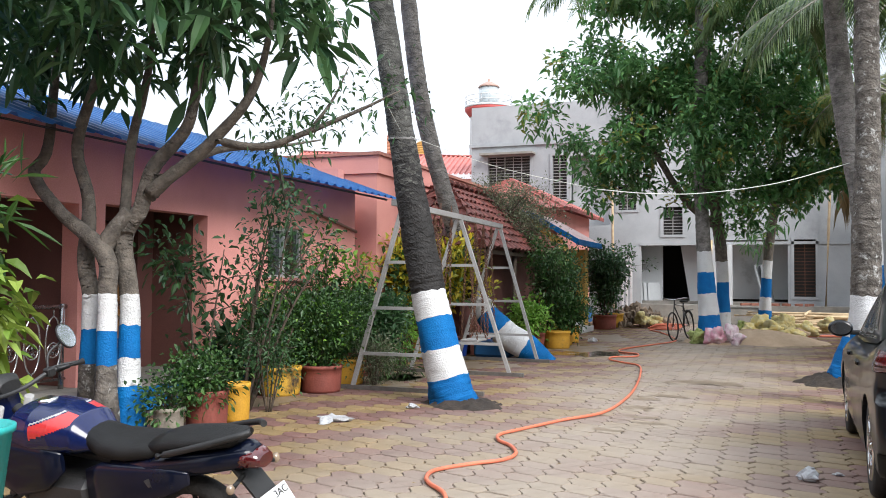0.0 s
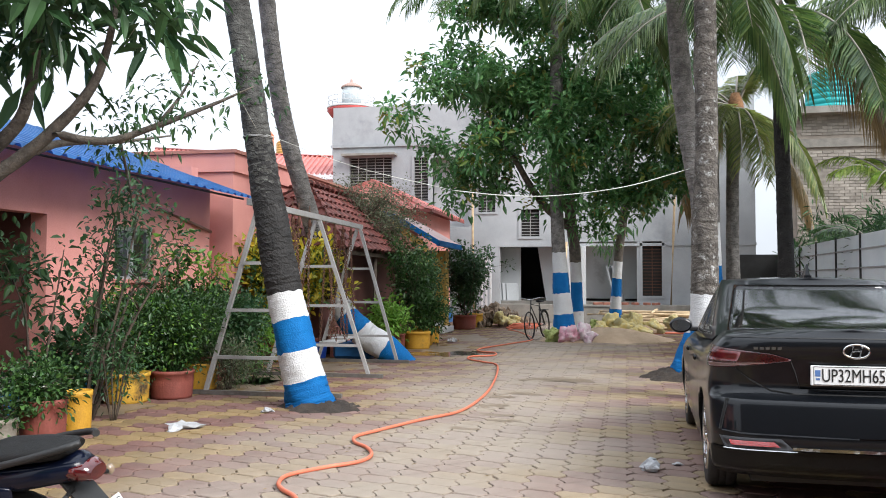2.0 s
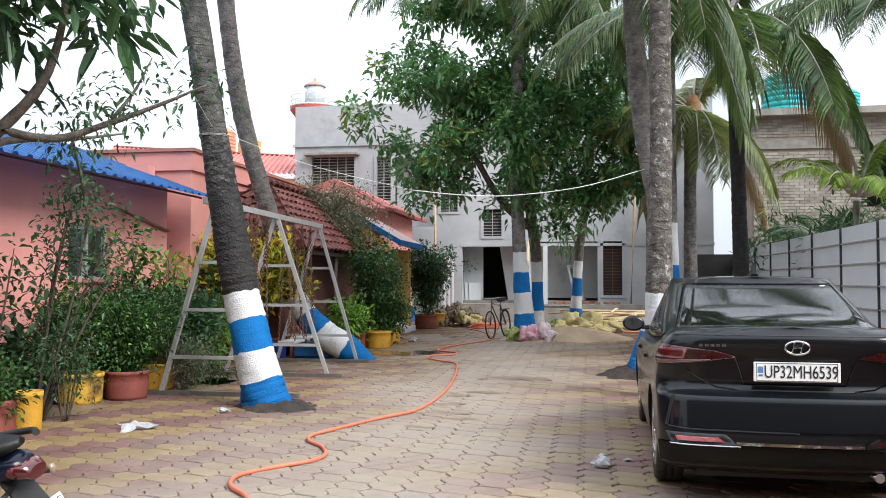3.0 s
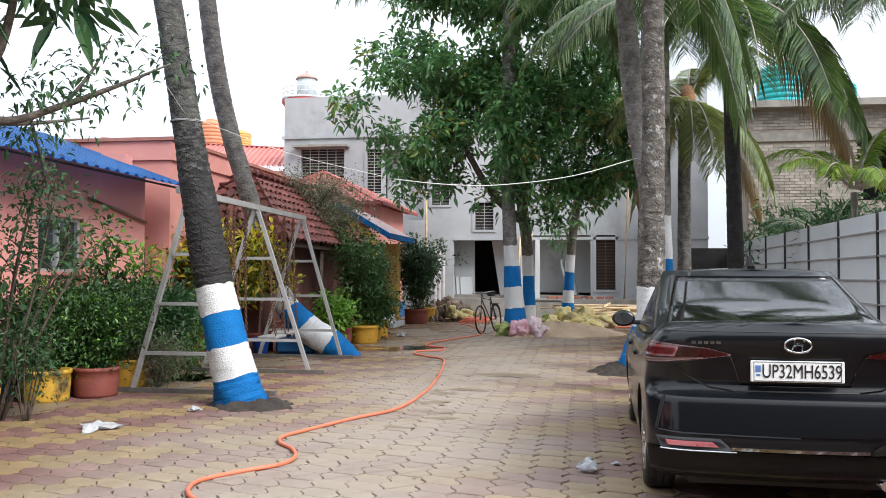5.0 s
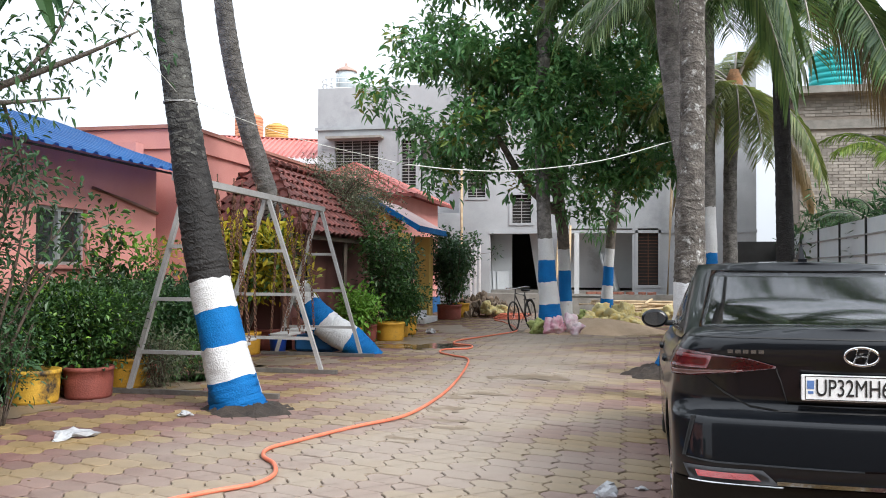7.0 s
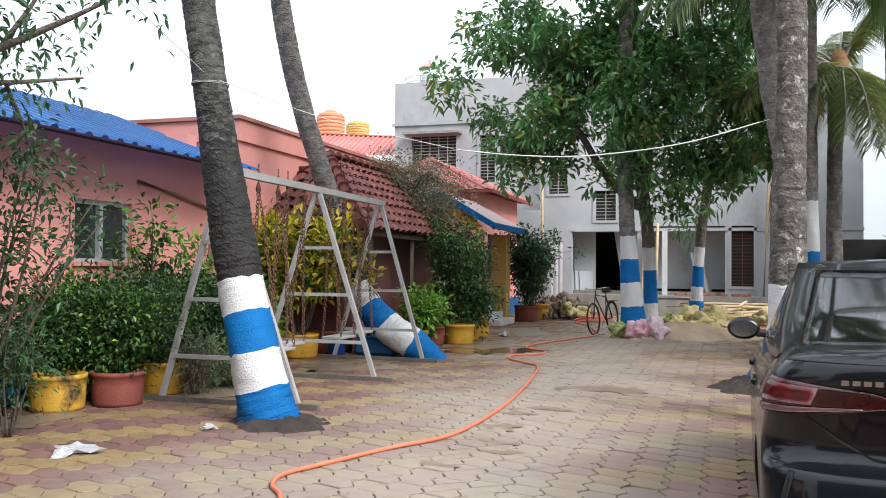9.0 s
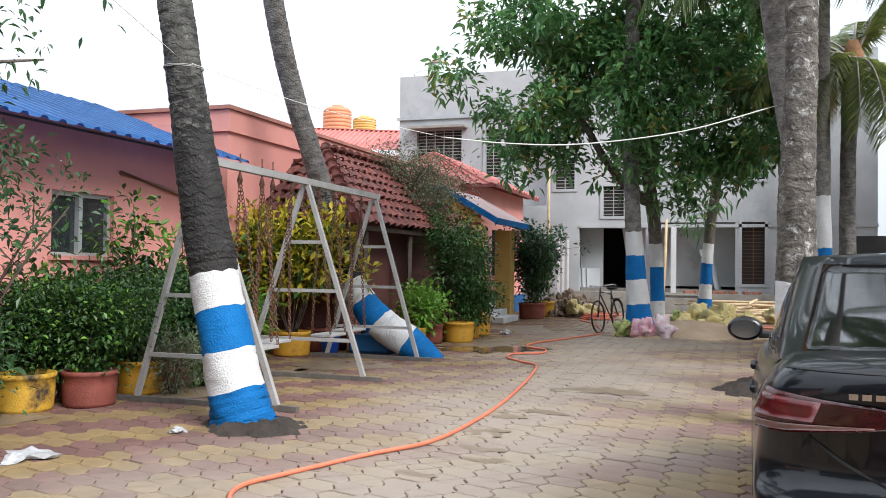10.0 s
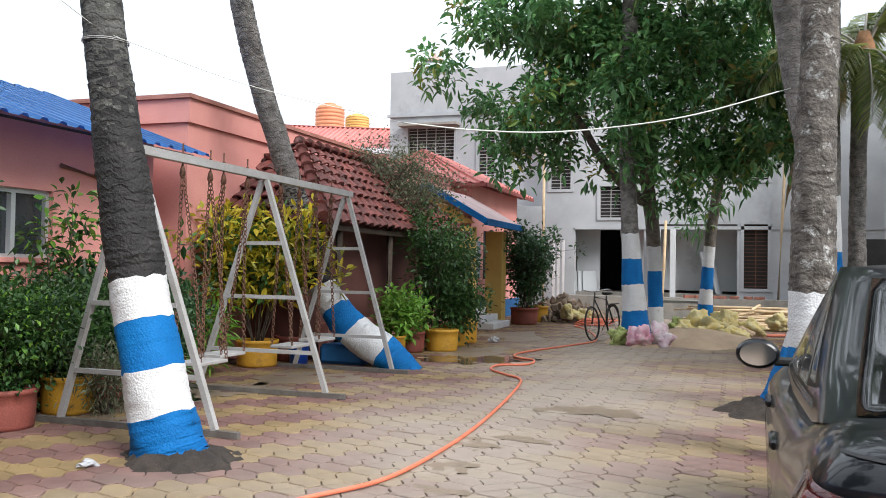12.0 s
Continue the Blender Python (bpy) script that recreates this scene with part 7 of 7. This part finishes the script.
mound("sand_heap", -0.45, 21.5, 1.5, 1.2, 0.30, SAND, "heap of brown building sand by the tree", 9)
mound("sand_heap", -1.3, 20.9, 0.75, 0.75, 0.16, SAND, "brown sand around the painted trunk", 10)
rng = random.Random(12)
for x, y, s, m, lab in ((-1.62, 20.42, (0.22, 0.2, 0.2), SACK_GREEN, "green woven sack slumped by the tree"), (-1.22, 20.3, (0.26, 0.2, 0.24), SACK_PINK, "pink printed plastic sack by the tree"), (-0.88, 20.42, (0.26, 0.2, 0.23), SACK_WHITE, "white and pink printed sack by the tree"), (0.05, 22.4, (0.32, 0.25, 0.24), SACK_YELLOW, "yellow woven sack on the sand"), (-0.35, 22.8, (0.3, 0.3, 0.26), SACK_YELLOW, "yellow woven sack on the sand"), (0.42, 21.9, (0.30, 0.22, 0.14), SACK_YELLOW, "flat yellow woven sack on the sand"), (0.25, 22.9, (0.3, 0.24, 0.28), SACK_YELLOW, "yellow woven sack leaning on others"), (-0.75, 23.0, (0.24, 0.2, 0.18), SACK_GREEN, "green-yellow sack on the sand"), (-3.7, 26.5, (0.26, 0.2, 0.22), SACK_YELLOW, "yellow woven sack at the rubble heap"), (-3.35, 26.7, (0.24, 0.2, 0.16), SACK_YELLOW, "yellow woven sack at the rubble heap"), (1.35, 24.9, (0.26, 0.2, 0.2), SACK_YELLOW, "yellow sack by the bamboo"), (0.6, 22.3, (0.22, 0.2, 0.12), SAND, "brown sack half covered in sand"), (-0.1, 22.1, (0.24, 0.2, 0.15), SACK_YELLOW, "yellow woven sack on the sand"), (0.2, 22.5, (0.2, 0.24, 0.34), SACK_YELLOW, "yellow woven sack on the sand"), (-0.55, 22.5, (0.26, 0.2, 0.16), SACK_YELLOW, "yellow woven sack on the sand"), (0.75, 22.7, (0.28, 0.18, 0.2), SACK_YELLOW, "yellow woven sack on the sand")):
    bm = bmesh.new()
    s = tuple(q * 0.9 for q in s)
    lump(bm, (0, 0, s[2] * 0.75), s, rng, 4, True)
    ob = part("sack", bm, m)
    ob.matrix_basis = pose(x, y, 0.10 if y > 20.6 else 0.0)
    tagged(ob, lab, "sack", "sacks")
    if m in (SACK_PINK, SACK_WHITE, SACK_GREEN):
        nb = bmesh.new()
        lump(nb, (0.05, 0, s[2] * 1.55), (0.06, 0.06, 0.07), rng, 2)
        part("tied_neck", nb, m, ob)

bm = bmesh.new()
for i in range(210):
    a, r = rng.uniform(0, 6.28), rng.random() ** 0.6
    x, y = 1.15 * r * math.cos(a), 0.9 * r * math.sin(a)
    lump(bm, (x, y, 0.40 * (1 - r) * rng.uniform(0.6, 1.2) + 0.05), [rng.uniform(0.05, 0.13) for _ in range(3)], rng, 1)
ob = part("rubble_heap", bm, RUBBLE)
ob.matrix_basis = pose(-4.05, 27.3, 0, 0, 0, 0) @ Matrix.Diagonal((1.1, 1.0, 1.35, 1))
tagged(ob, "heap of broken bricks and rubble", "rubble", kind="stuff")

rng = random.Random(17)
for i in range(52):
    L = rng.uniform(2.0, 3.6)
    x, y, a = rng.uniform(0.35, 1.9), rng.uniform(25.9, 28.3), rng.uniform(-22, 22) + (70 if i % 9 == 0 else 0)
    z = 0.05 + 0.50 * rng.random() * (1 - abs(y - 27.3) / 1.3)
    bm = bmesh.new()
    pts = [(-L / 2 + L * k / 6, rng.uniform(-0.02, 0.02), 0.0) for k in range(7)]
    tube(bm, pts, [0.035 * rng.uniform(0.9, 1.1) for _ in pts], 7)
    ob = part("bamboo_pole", bm, BAMBOO)
    ob.matrix_basis = pose(x, y, z, 0, rng.uniform(-3, 3), a)
    tagged(ob, "dry bamboo pole lying in a loose pile", "bamboo pole", "bamboo pile")
for x, y, z1, lean in ((1.55, 30.6, 6.0, 0.25), (-5.2, 30.3, 5.2, -0.1), (-1.62, 30.2, 2.9, 0.05), (-2.05, 30.2, 2.8, 0.1)):
    bm = tube(bmesh.new(), [(x, y, 0.0), (x + lean * 0.5, y + 0.1, z1 * 0.5), (x + lean, y + 0.3, z1)], [0.05, 0.045, 0.04], 8)
    tagged(part("bamboo_prop", bm, BAMBOO), "upright bamboo scaffold pole against the grey house", "bamboo pole", "scaffold poles")
bench = thing("work_table", pose(-0.85, 25.0, 0), "rough wooden work table with boards", "table")
part("top", boxes((-0.6, -0.3, 0.66, 0.6, 0.3, 0.72), bevel=0.006), CONCRETE, bench)
for sx in (-0.5, 0.5):
    for sy in (-0.22, 0.22):
        part("leg", boxes((sx - 0.05, sy - 0.05, 0, sx + 0.05, sy + 0.05, 0.66)), TWIG, bench)
for i in range(14):
    bm = bmesh.new()
    box(bm, -0.12, -0.06, 0, 0.12, 0.06, 0.08, bevel=0.006)
    ob = part("loose_brick", bm, material("red_loose_brick" + str(i), (0.33, 0.13, 0.09), (0.24, 0.1, 0.07), 8, 0.9, 0.3))
    ob.matrix_basis = pose(-0.9 + 0.33 * (i % 7) + rng.uniform(-0.1, 0.1), 30.35 + 0.25 * (i // 7), 0.62 if i < 7 else 0.62, 0, 0, rng.uniform(0, 90))
    tagged(ob, "red brick lying on the unfinished veranda", "brick", "loose bricks")
for i, x in enumerate((-4.25, -4.1, -3.95, -0.25, -0.05)):
    bm = boxes((-0.22, -0.02, 0, 0.22, 0.02, 0.65 if i < 3 else 1.3))
    ob = part("leaning_board", bm, CEMENT)
    ob.matrix_basis = pose(x, 31.45, 0.72, -14, 0, 20 if i < 3 else 70)
    tagged(ob, "grey board leaning inside the doorway", "board", "boards")

# ---- bicycle ----
cyc = thing("bicycle", pose(-2.05, 21.4, 0, 0, 4, 165), "old black bicycle leaning beside the tree", "bicycle")
for y in (-0.52, 0.52):
    wb = tube(bmesh.new(), [(0, y + 0.325 * math.cos(a), 0.345 + 0.325 * math.sin(a)) for a in [2 * math.pi * k / 36 for k in range(37)]], 0.019, 6, cap=False)
    wh = part("wheel", wb, TYRE, cyc)
    sb = bmesh.new()
    for k in range(16):
        a = 2 * math.pi * k / 16
        tube(sb, [(0.02 * (-1) ** k, y, 0.345), (0, y + 0.315 * math.cos(a), 0.345 + 0.315 * math.sin(a))], 0.0025, 4)
    part("spokes", sb, STAINLESS, wh)
bm = bmesh.new()
for p, q in (((0, -0.52, 0.345), (0, -0.15, 0.30)), ((0, -0.52, 0.345), (0, -0.22, 0.82)), ((0, -0.15, 0.30), (0, -0.24, 0.88)), ((0, -0.15, 0.30), (0, 0.34, 0.80)), ((0, -0.22, 0.80), (0, 0.33, 0.86)), ((0, 0.52, 0.345), (0, 0.32, 0.95))):
    tube(bm, [p, q], 0.016, 8)
part("frame", bm, BLACK_IRON, cyc)
part("saddle", sweep(bmesh.new(), [(-0.36, 0.92, 0.09, 0.03), (-0.22, 0.92, 0.07, 0.03), (-0.06, 0.93, 0.025, 0.02)], 12), SEAT, cyc)
part("handlebar", tube(bmesh.new(), spline([(-0.28, 0.16, 0.98), (-0.24, 0.30, 1.0), (0, 0.32, 0.97), (0.24, 0.30, 1.0), (0.28, 0.16, 0.98)], 5), 0.012, 8), STAINLESS, cyc)
part("carrier", boxes((-0.07, -0.72, 0.70, 0.07, -0.30, 0.715)), BLACK_IRON, cyc)
part("mudguard", tube(bmesh.new(), [(0, -0.52 + 0.36 * math.cos(a), 0.345 + 0.36 * math.sin(a)) for a in [0.3 + 2.3 * k / 12 for k in range(13)]], 0.016, 6), BLACK_IRON, cyc)
part("crank", tube(bmesh.new(), [(0.08, -0.12, 0.18), (0.04, -0.15, 0.30), (-0.04, -0.15, 0.30), (-0.08, -0.18, 0.42)], 0.01, 6), STAINLESS, cyc)

# ---- litter, bucket, block, cables ----
rng = random.Random(23)
for x, y, s in ((-4.08, 7.62, (0.20, 0.09, 0.03)), (-3.72, 8.8, (0.09, 0.05, 0.025)), (0.23, 6.70, (0.085, 0.075, 0.055)), (0.42, 6.95, (0.05, 0.03, 0.012)), (-3.9, 19.8, (0.12, 0.1, 0.06))):
    bm = bmesh.new()
    for k in range(3):
        lump(bm, (rng.uniform(-0.4, 0.4) * s[0], rng.uniform(-0.4, 0.4) * s[1], s[2] * 0.5), (s[0] * 0.7, s[1] * 0.7, s[2] * rng.uniform(0.6, 1.2)), rng, 2)
    ob = part("plastic_bag", bm, PLASTIC_BAG)
    ob.matrix_basis = pose(x, y, 0.0, 0, 0, rng.uniform(0, 90))
    tagged(ob, "crumpled thin white plastic bag on the paving", "plastic bag", "litter")
bk = thing("bucket", pose(-2.40, 2.02, 0), "teal plastic bucket on the motorcycle side", "bucket")
part("stand", boxes((-0.14, -0.14, 0, 0.14, 0.14, 0.60)), CONCRETE, bk)
part("pail", lathe(bmesh.new(), [(0.12, 0.60), (0.155, 0.91), (0.165, 0.91), (0.165, 0.93), (0.15, 0.93), (0.115, 0.62)], 28), PLASTIC_TEAL, bk)
tagged(part("blue_block", boxes((-5.15, 15.05, 0, -4.45, 15.9, 0.28), bevel=0.05), BLUE_TARP), "low blue painted masonry block by the bent palm", "block")
tagged(part("blue_bucket", lathe(bmesh.new(), [(0.12, 0), (0.15, 0.3), (0.16, 0.31), (0.13, 0.31)], 20, (-5.3, 14.75, 0.0)), material("blue_bucket_plastic", (0.01, 0.08, 0.5), None, 3, 0.4, 0)), "blue plastic bucket by the croton pot", "bucket")
bm = tube(bmesh.new(), spline([(0.82, 10.9, 2.77), (0.05, 10.65, 2.54), (-0.77, 10.37, 2.42), (-1.37, 10.15, 2.415), (-1.9, 9.96, 2.46)], 8), 0.0055, 6)
tube(bm, spline([(-1.9, 9.96, 2.46), (-3.0, 9.57, 2.72), (-4.03, 9.2, 3.1)], 8), 0.003, 5)
tagged(part("washing_line", bm, CABLE_WHITE), "white cable strung between two palms across the yard", "cable")
bm = tube(bmesh.new(), spline([(-4.03, 9.2, 3.1), (-3.4, 7.0, 3.25), (-2.6, 3.5, 3.6), (-2.0, -2.0, 4.2)], 8), 0.003, 5)
tagged(part("overhead_wire", bm, CABLE_WHITE), "thin wire running back from the leaning palm", "cable")
bm = bmesh.new()
for k in range(2):
    tube(bm, [(-4.08 + 0.168 * math.cos(a), 9.31 + 0.168 * math.sin(a), 3.04 + 0.012 * k) for a in [2 * math.pi * i / 20 for i in range(21)]], 0.004, 5, cap=False)
tagged(part("wire_loop", bm, STEEL_GREY), "wire wound round the palm trunk", "cable")
bm = tube(bmesh.new(), [(HX + 0.035, 11.75, 2.46), (HX + 0.035, 12.5, 2.36), (HX + 0.035, 13.38, 2.22)], 0.026, 8)
tagged(part("wall_pipe", bm, material("brown_pipe_paint", (0.30, 0.17, 0.13), None, 4, 0.7, 0.1)), "brown pipe along the pink wall", "pipe")


# ---- paving of interlocking blocks ----
def paver_material(name, c1, c2):
    m = material(name, c1, c2, 3.0, 0.82, 0.35, fine=120, vary=0.16, island=True)
    n, l = m.node_tree.nodes, m.node_tree.links
    p = n["Principled BSDF"]
    src = p.inputs["Base Color"].links[0].from_socket
    geo, dust = n.new("ShaderNodeNewGeometry"), n.new("ShaderNodeTexNoise")
    dust.inputs["Scale"].default_value, dust.inputs["Detail"].default_value = 0.5, 7
    l.new(geo.outputs["Position"], dust.inputs["Vector"])
    sep = n.new("ShaderNodeSeparateXYZ")
    l.new(geo.outputs["Position"], sep.inputs[0])
    lane = n.new("ShaderNodeMath")
    lane.operation = "MULTIPLY_ADD"
    lane.inputs[1].default_value, lane.inputs[2].default_value = 1.0, 1.3
    l.new(sep.outputs[0], lane.inputs[0])
    ab = n.new("ShaderNodeMath")
    ab.operation = "ABSOLUTE"
    l.new(lane.outputs[0], ab.inputs[0])
    wear = n.new("ShaderNodeMapRange")
    wear.inputs[1].default_value, wear.inputs[2].default_value, wear.inputs[3].default_value, wear.inputs[4].default_value = 0.3, 3.2, 0.36, -0.32
    l.new(ab.outputs[0], wear.inputs[0])
    add = n.new("ShaderNodeMath")
    l.new(dust.outputs["Fac"], add.inputs[0])
    l.new(wear.outputs[0], add.inputs[1])
    rr = n.new("ShaderNodeMapRange")
    rr.inputs[1].default_value, rr.inputs[2].default_value, rr.inputs[4].default_value = 0.35, 0.85, 0.85
    l.new(add.outputs[0], rr.inputs[0])
    mx = n.new("ShaderNodeMixRGB")
    mx.inputs[2].default_value = (0.315, 0.268, 0.222, 1)
    l.new(rr.outputs[0], mx.inputs[0])
    l.new(src, mx.inputs[1])
    l.new(mx.outputs[0], p.inputs["Base Color"])
    return m


PAVE_Y = paver_material("yellow_paver", (0.27, 0.185, 0.082), (0.20, 0.135, 0.062))
PAVE_R = paver_material("red_paver", (0.19, 0.097, 0.08), (0.145, 0.074, 0.064))
PW, PL, GAP = 0.236, 0.2125, 0.0042


def paver_outline():
    """Outline of one block about its middle: waved long edges with a shoulder, hooked short ones."""
    top = lambda u: 0.020 * math.sin(2 * math.pi * u) + 0.006 * math.sin(4 * math.pi * u)
    sid = lambda v: 0.026 * math.sin(2 * math.pi * v)
    o = []
    o += [(u - 0.5, -0.5, 0, top(u)) for u in [i / 10 for i in range(10)]]
    o += [(0.5, v - 0.5, sid(v), 0) for v in [i / 8 for i in range(8)]]
    o += [(u - 0.5, 0.5, 0, top(u)) for u in [1 - i / 10 for i in range(10)]]
    o += [(-0.5, v - 0.5, sid(v), 0) for v in [1 - i / 8 for i in range(8)]]
    return np.array([(x * PW + dx, y * PL + dy) for x, y, dx, dy in o])


def inset(o, d):
    """The outline drawn in by d along its own normals."""
    e = np.roll(o, -1, 0) - np.roll(o, 1, 0)
    n = np.c_[-e[:, 1], e[:, 0]]
    return o + n / np.linalg.norm(n, axis=1)[:, None] * d


OUT = paver_outline()
KP = len(OUT)


def paver_mesh_arrays():
    c, inner = inset(OUT, GAP), inset(OUT, GAP + 0.004)
    v = np.concatenate([np.c_[c, np.full(KP, -0.03)], np.c_[c, np.full(KP, -0.006)], np.c_[inner, np.zeros(KP)]])
    f = []
    for r in range(2):
        for i in range(KP):
            j = (i + 1) % KP
            f.append((r * KP + i, r * KP + j, (r + 1) * KP + j, (r + 1) * KP + i))
    return v, f, list(range(2 * KP, 3 * KP))


PV, PF, PT = paver_mesh_arrays()
paving = tagged(new("pavement"), "interlocking yellow and red concrete block paving, dusty", "pavement", "", "structure")
single = {}
for key, m in (("y", PAVE_Y), ("r", PAVE_R)):
    me = raw_mesh("paver", PV.tolist(), [*PF, PT])
    me.materials.append(m)
    single[key] = me
rng = random.Random(77)
rest_v, rest_f, rest_m, nparts, off = [], [], [], 0, 0
X0, X1, Y0, Y1 = -6.3, 3.95, -3.0, 30.0
for j in range(int((Y1 - Y0) / PL)):
    y = Y0 + (j + 0.5) * PL
    for i in range(int((X1 - X0) / PW)):
        x = X0 + (i + 0.5) * PW
        if math.hypot(x + 3.35, y - 9.28) < 0.33 or math.hypot(x - 0.9, y - 13.2) < 0.42 or math.hypot(x - 0.96, y - 10.9) < 0.2 or (x < -6.15 and y < 9.7):
            continue
        # colours run in diagonal stripes, one row further on in each column
        red = math.floor((y - PL / PW * x - 11.18) / (3 * PL)) % 2 == 0
        r = red if rng.random() > 0.03 else not red
        dz, rx, ry = rng.uniform(-0.006, 0.003), rng.uniform(-0.016, 0.016), rng.uniform(-0.016, 0.016)
        if -2.6 < x < 0.6 and 6.0 < y < 11.2 and nparts < 300:
            ob = new("paver", single["r" if r else "y"])
            ob.parent = paving
            ob.matrix_basis = pose(x, y, dz, math.degrees(rx), math.degrees(ry), 0)
            nparts += 1
        else:
            v = PV.copy()
            v[:, 2] += dz + v[:, 1] * rx - v[:, 0] * ry
            v[:, 0] += x
            v[:, 1] += y
            rest_v.append(v)
            rest_f += [tuple(k + off for k in f) for f in PF]
            rest_f.append(tuple(k + off for k in PT))
            rest_m += [1 if r else 0] * (len(PF) + 1)
            off += len(PV)
me = raw_mesh("pavers", np.concatenate(rest_v).tolist(), rest_f, rest_m)
tagged(part_mesh("pavers", me, [PAVE_Y, PAVE_R], paving), kind="stuff")
bm = boxes((X0, Y0 - 6, -0.028, X1, Y1, -0.016))
part("joint_sand", bm, material("dark_joint_sand", (0.09, 0.07, 0.052), (0.055, 0.044, 0.034), 3, 1.0, 0.3), paving)


def stain_patch(name, x, y, rx, ry, mat, label, seed, z=0.003):
    g = random.Random(seed)
    bm = bmesh.new()
    ph = [g.uniform(0, 6) for _ in range(4)]
    vs = []
    for k in range(60):
        a = 2 * math.pi * k / 60
        e = 1 + 0.28 * math.sin(2 * a + ph[0]) + 0.2 * math.sin(3 * a + ph[1]) + 0.12 * math.sin(7 * a + ph[2]) + 0.07 * math.sin(13 * a + ph[3])
        vs.append(bm.verts.new((x + rx * e * math.cos(a), y + ry * e * math.sin(a), z)))
    bm.faces.new(vs)
    ob = part(name, bm, mat)
    return tagged(ob, label, "puddle")


stain_patch("puddle", -3.35, 16.6, 0.75, 0.7, WET, "shallow muddy puddle on the paving", 1)
for i, (x, y, rx, ry) in enumerate(((-0.85, 12.55, 0.42, 0.34), (-4.6, 13.6, 0.5, 0.8), (-3.6, 17.6, 0.7, 1.0), (-1.42, 9.75, 0.20, 0.13), (-1.30, 9.1, 0.16, 0.10), (-1.15, 8.75, 0.13, 0.09), (-1.5, 8.2, 0.15, 0.08), (-1.55, 10.6, 0.22, 0.16), (-1.2, 10.9, 0.2, 0.12), (-3.9, 21.5, 0.6, 1.2), (-5.2, 11.0, 0.6, 0.9), (-5.55, 8.5, 0.4, 0.55), (-4.9, 12.1, 0.5, 0.8))):
    stain_patch("damp_patch", x, y, rx, ry, DAMP, "damp dark patch on the paving", 3 + i, 0.0025)
g = random.Random(5)
bm = bmesh.new()
for i in range(500):
    x, y = g.uniform(-5.5, 3), g.uniform(5, 20)
    s, a = g.uniform(0.008, 0.022), g.uniform(0, 6.28)
    u, v = Vector((math.cos(a), math.sin(a), 0)) * s, Vector((-math.sin(a), math.cos(a), 0)) * s * 0.4
    c = Vector((x, y, 0.004))
    bm.faces.new([bm.verts.new(p) for p in (c - u, c - v + Vector((0, 0, 0.004)), c + u, c + v + Vector((0, 0, 0.006)))])
tagged(part("leaf_litter", bm, LEAF_DRY), "small dry leaf crumbs scattered on the paving", "leaf litter", kind="stuff")
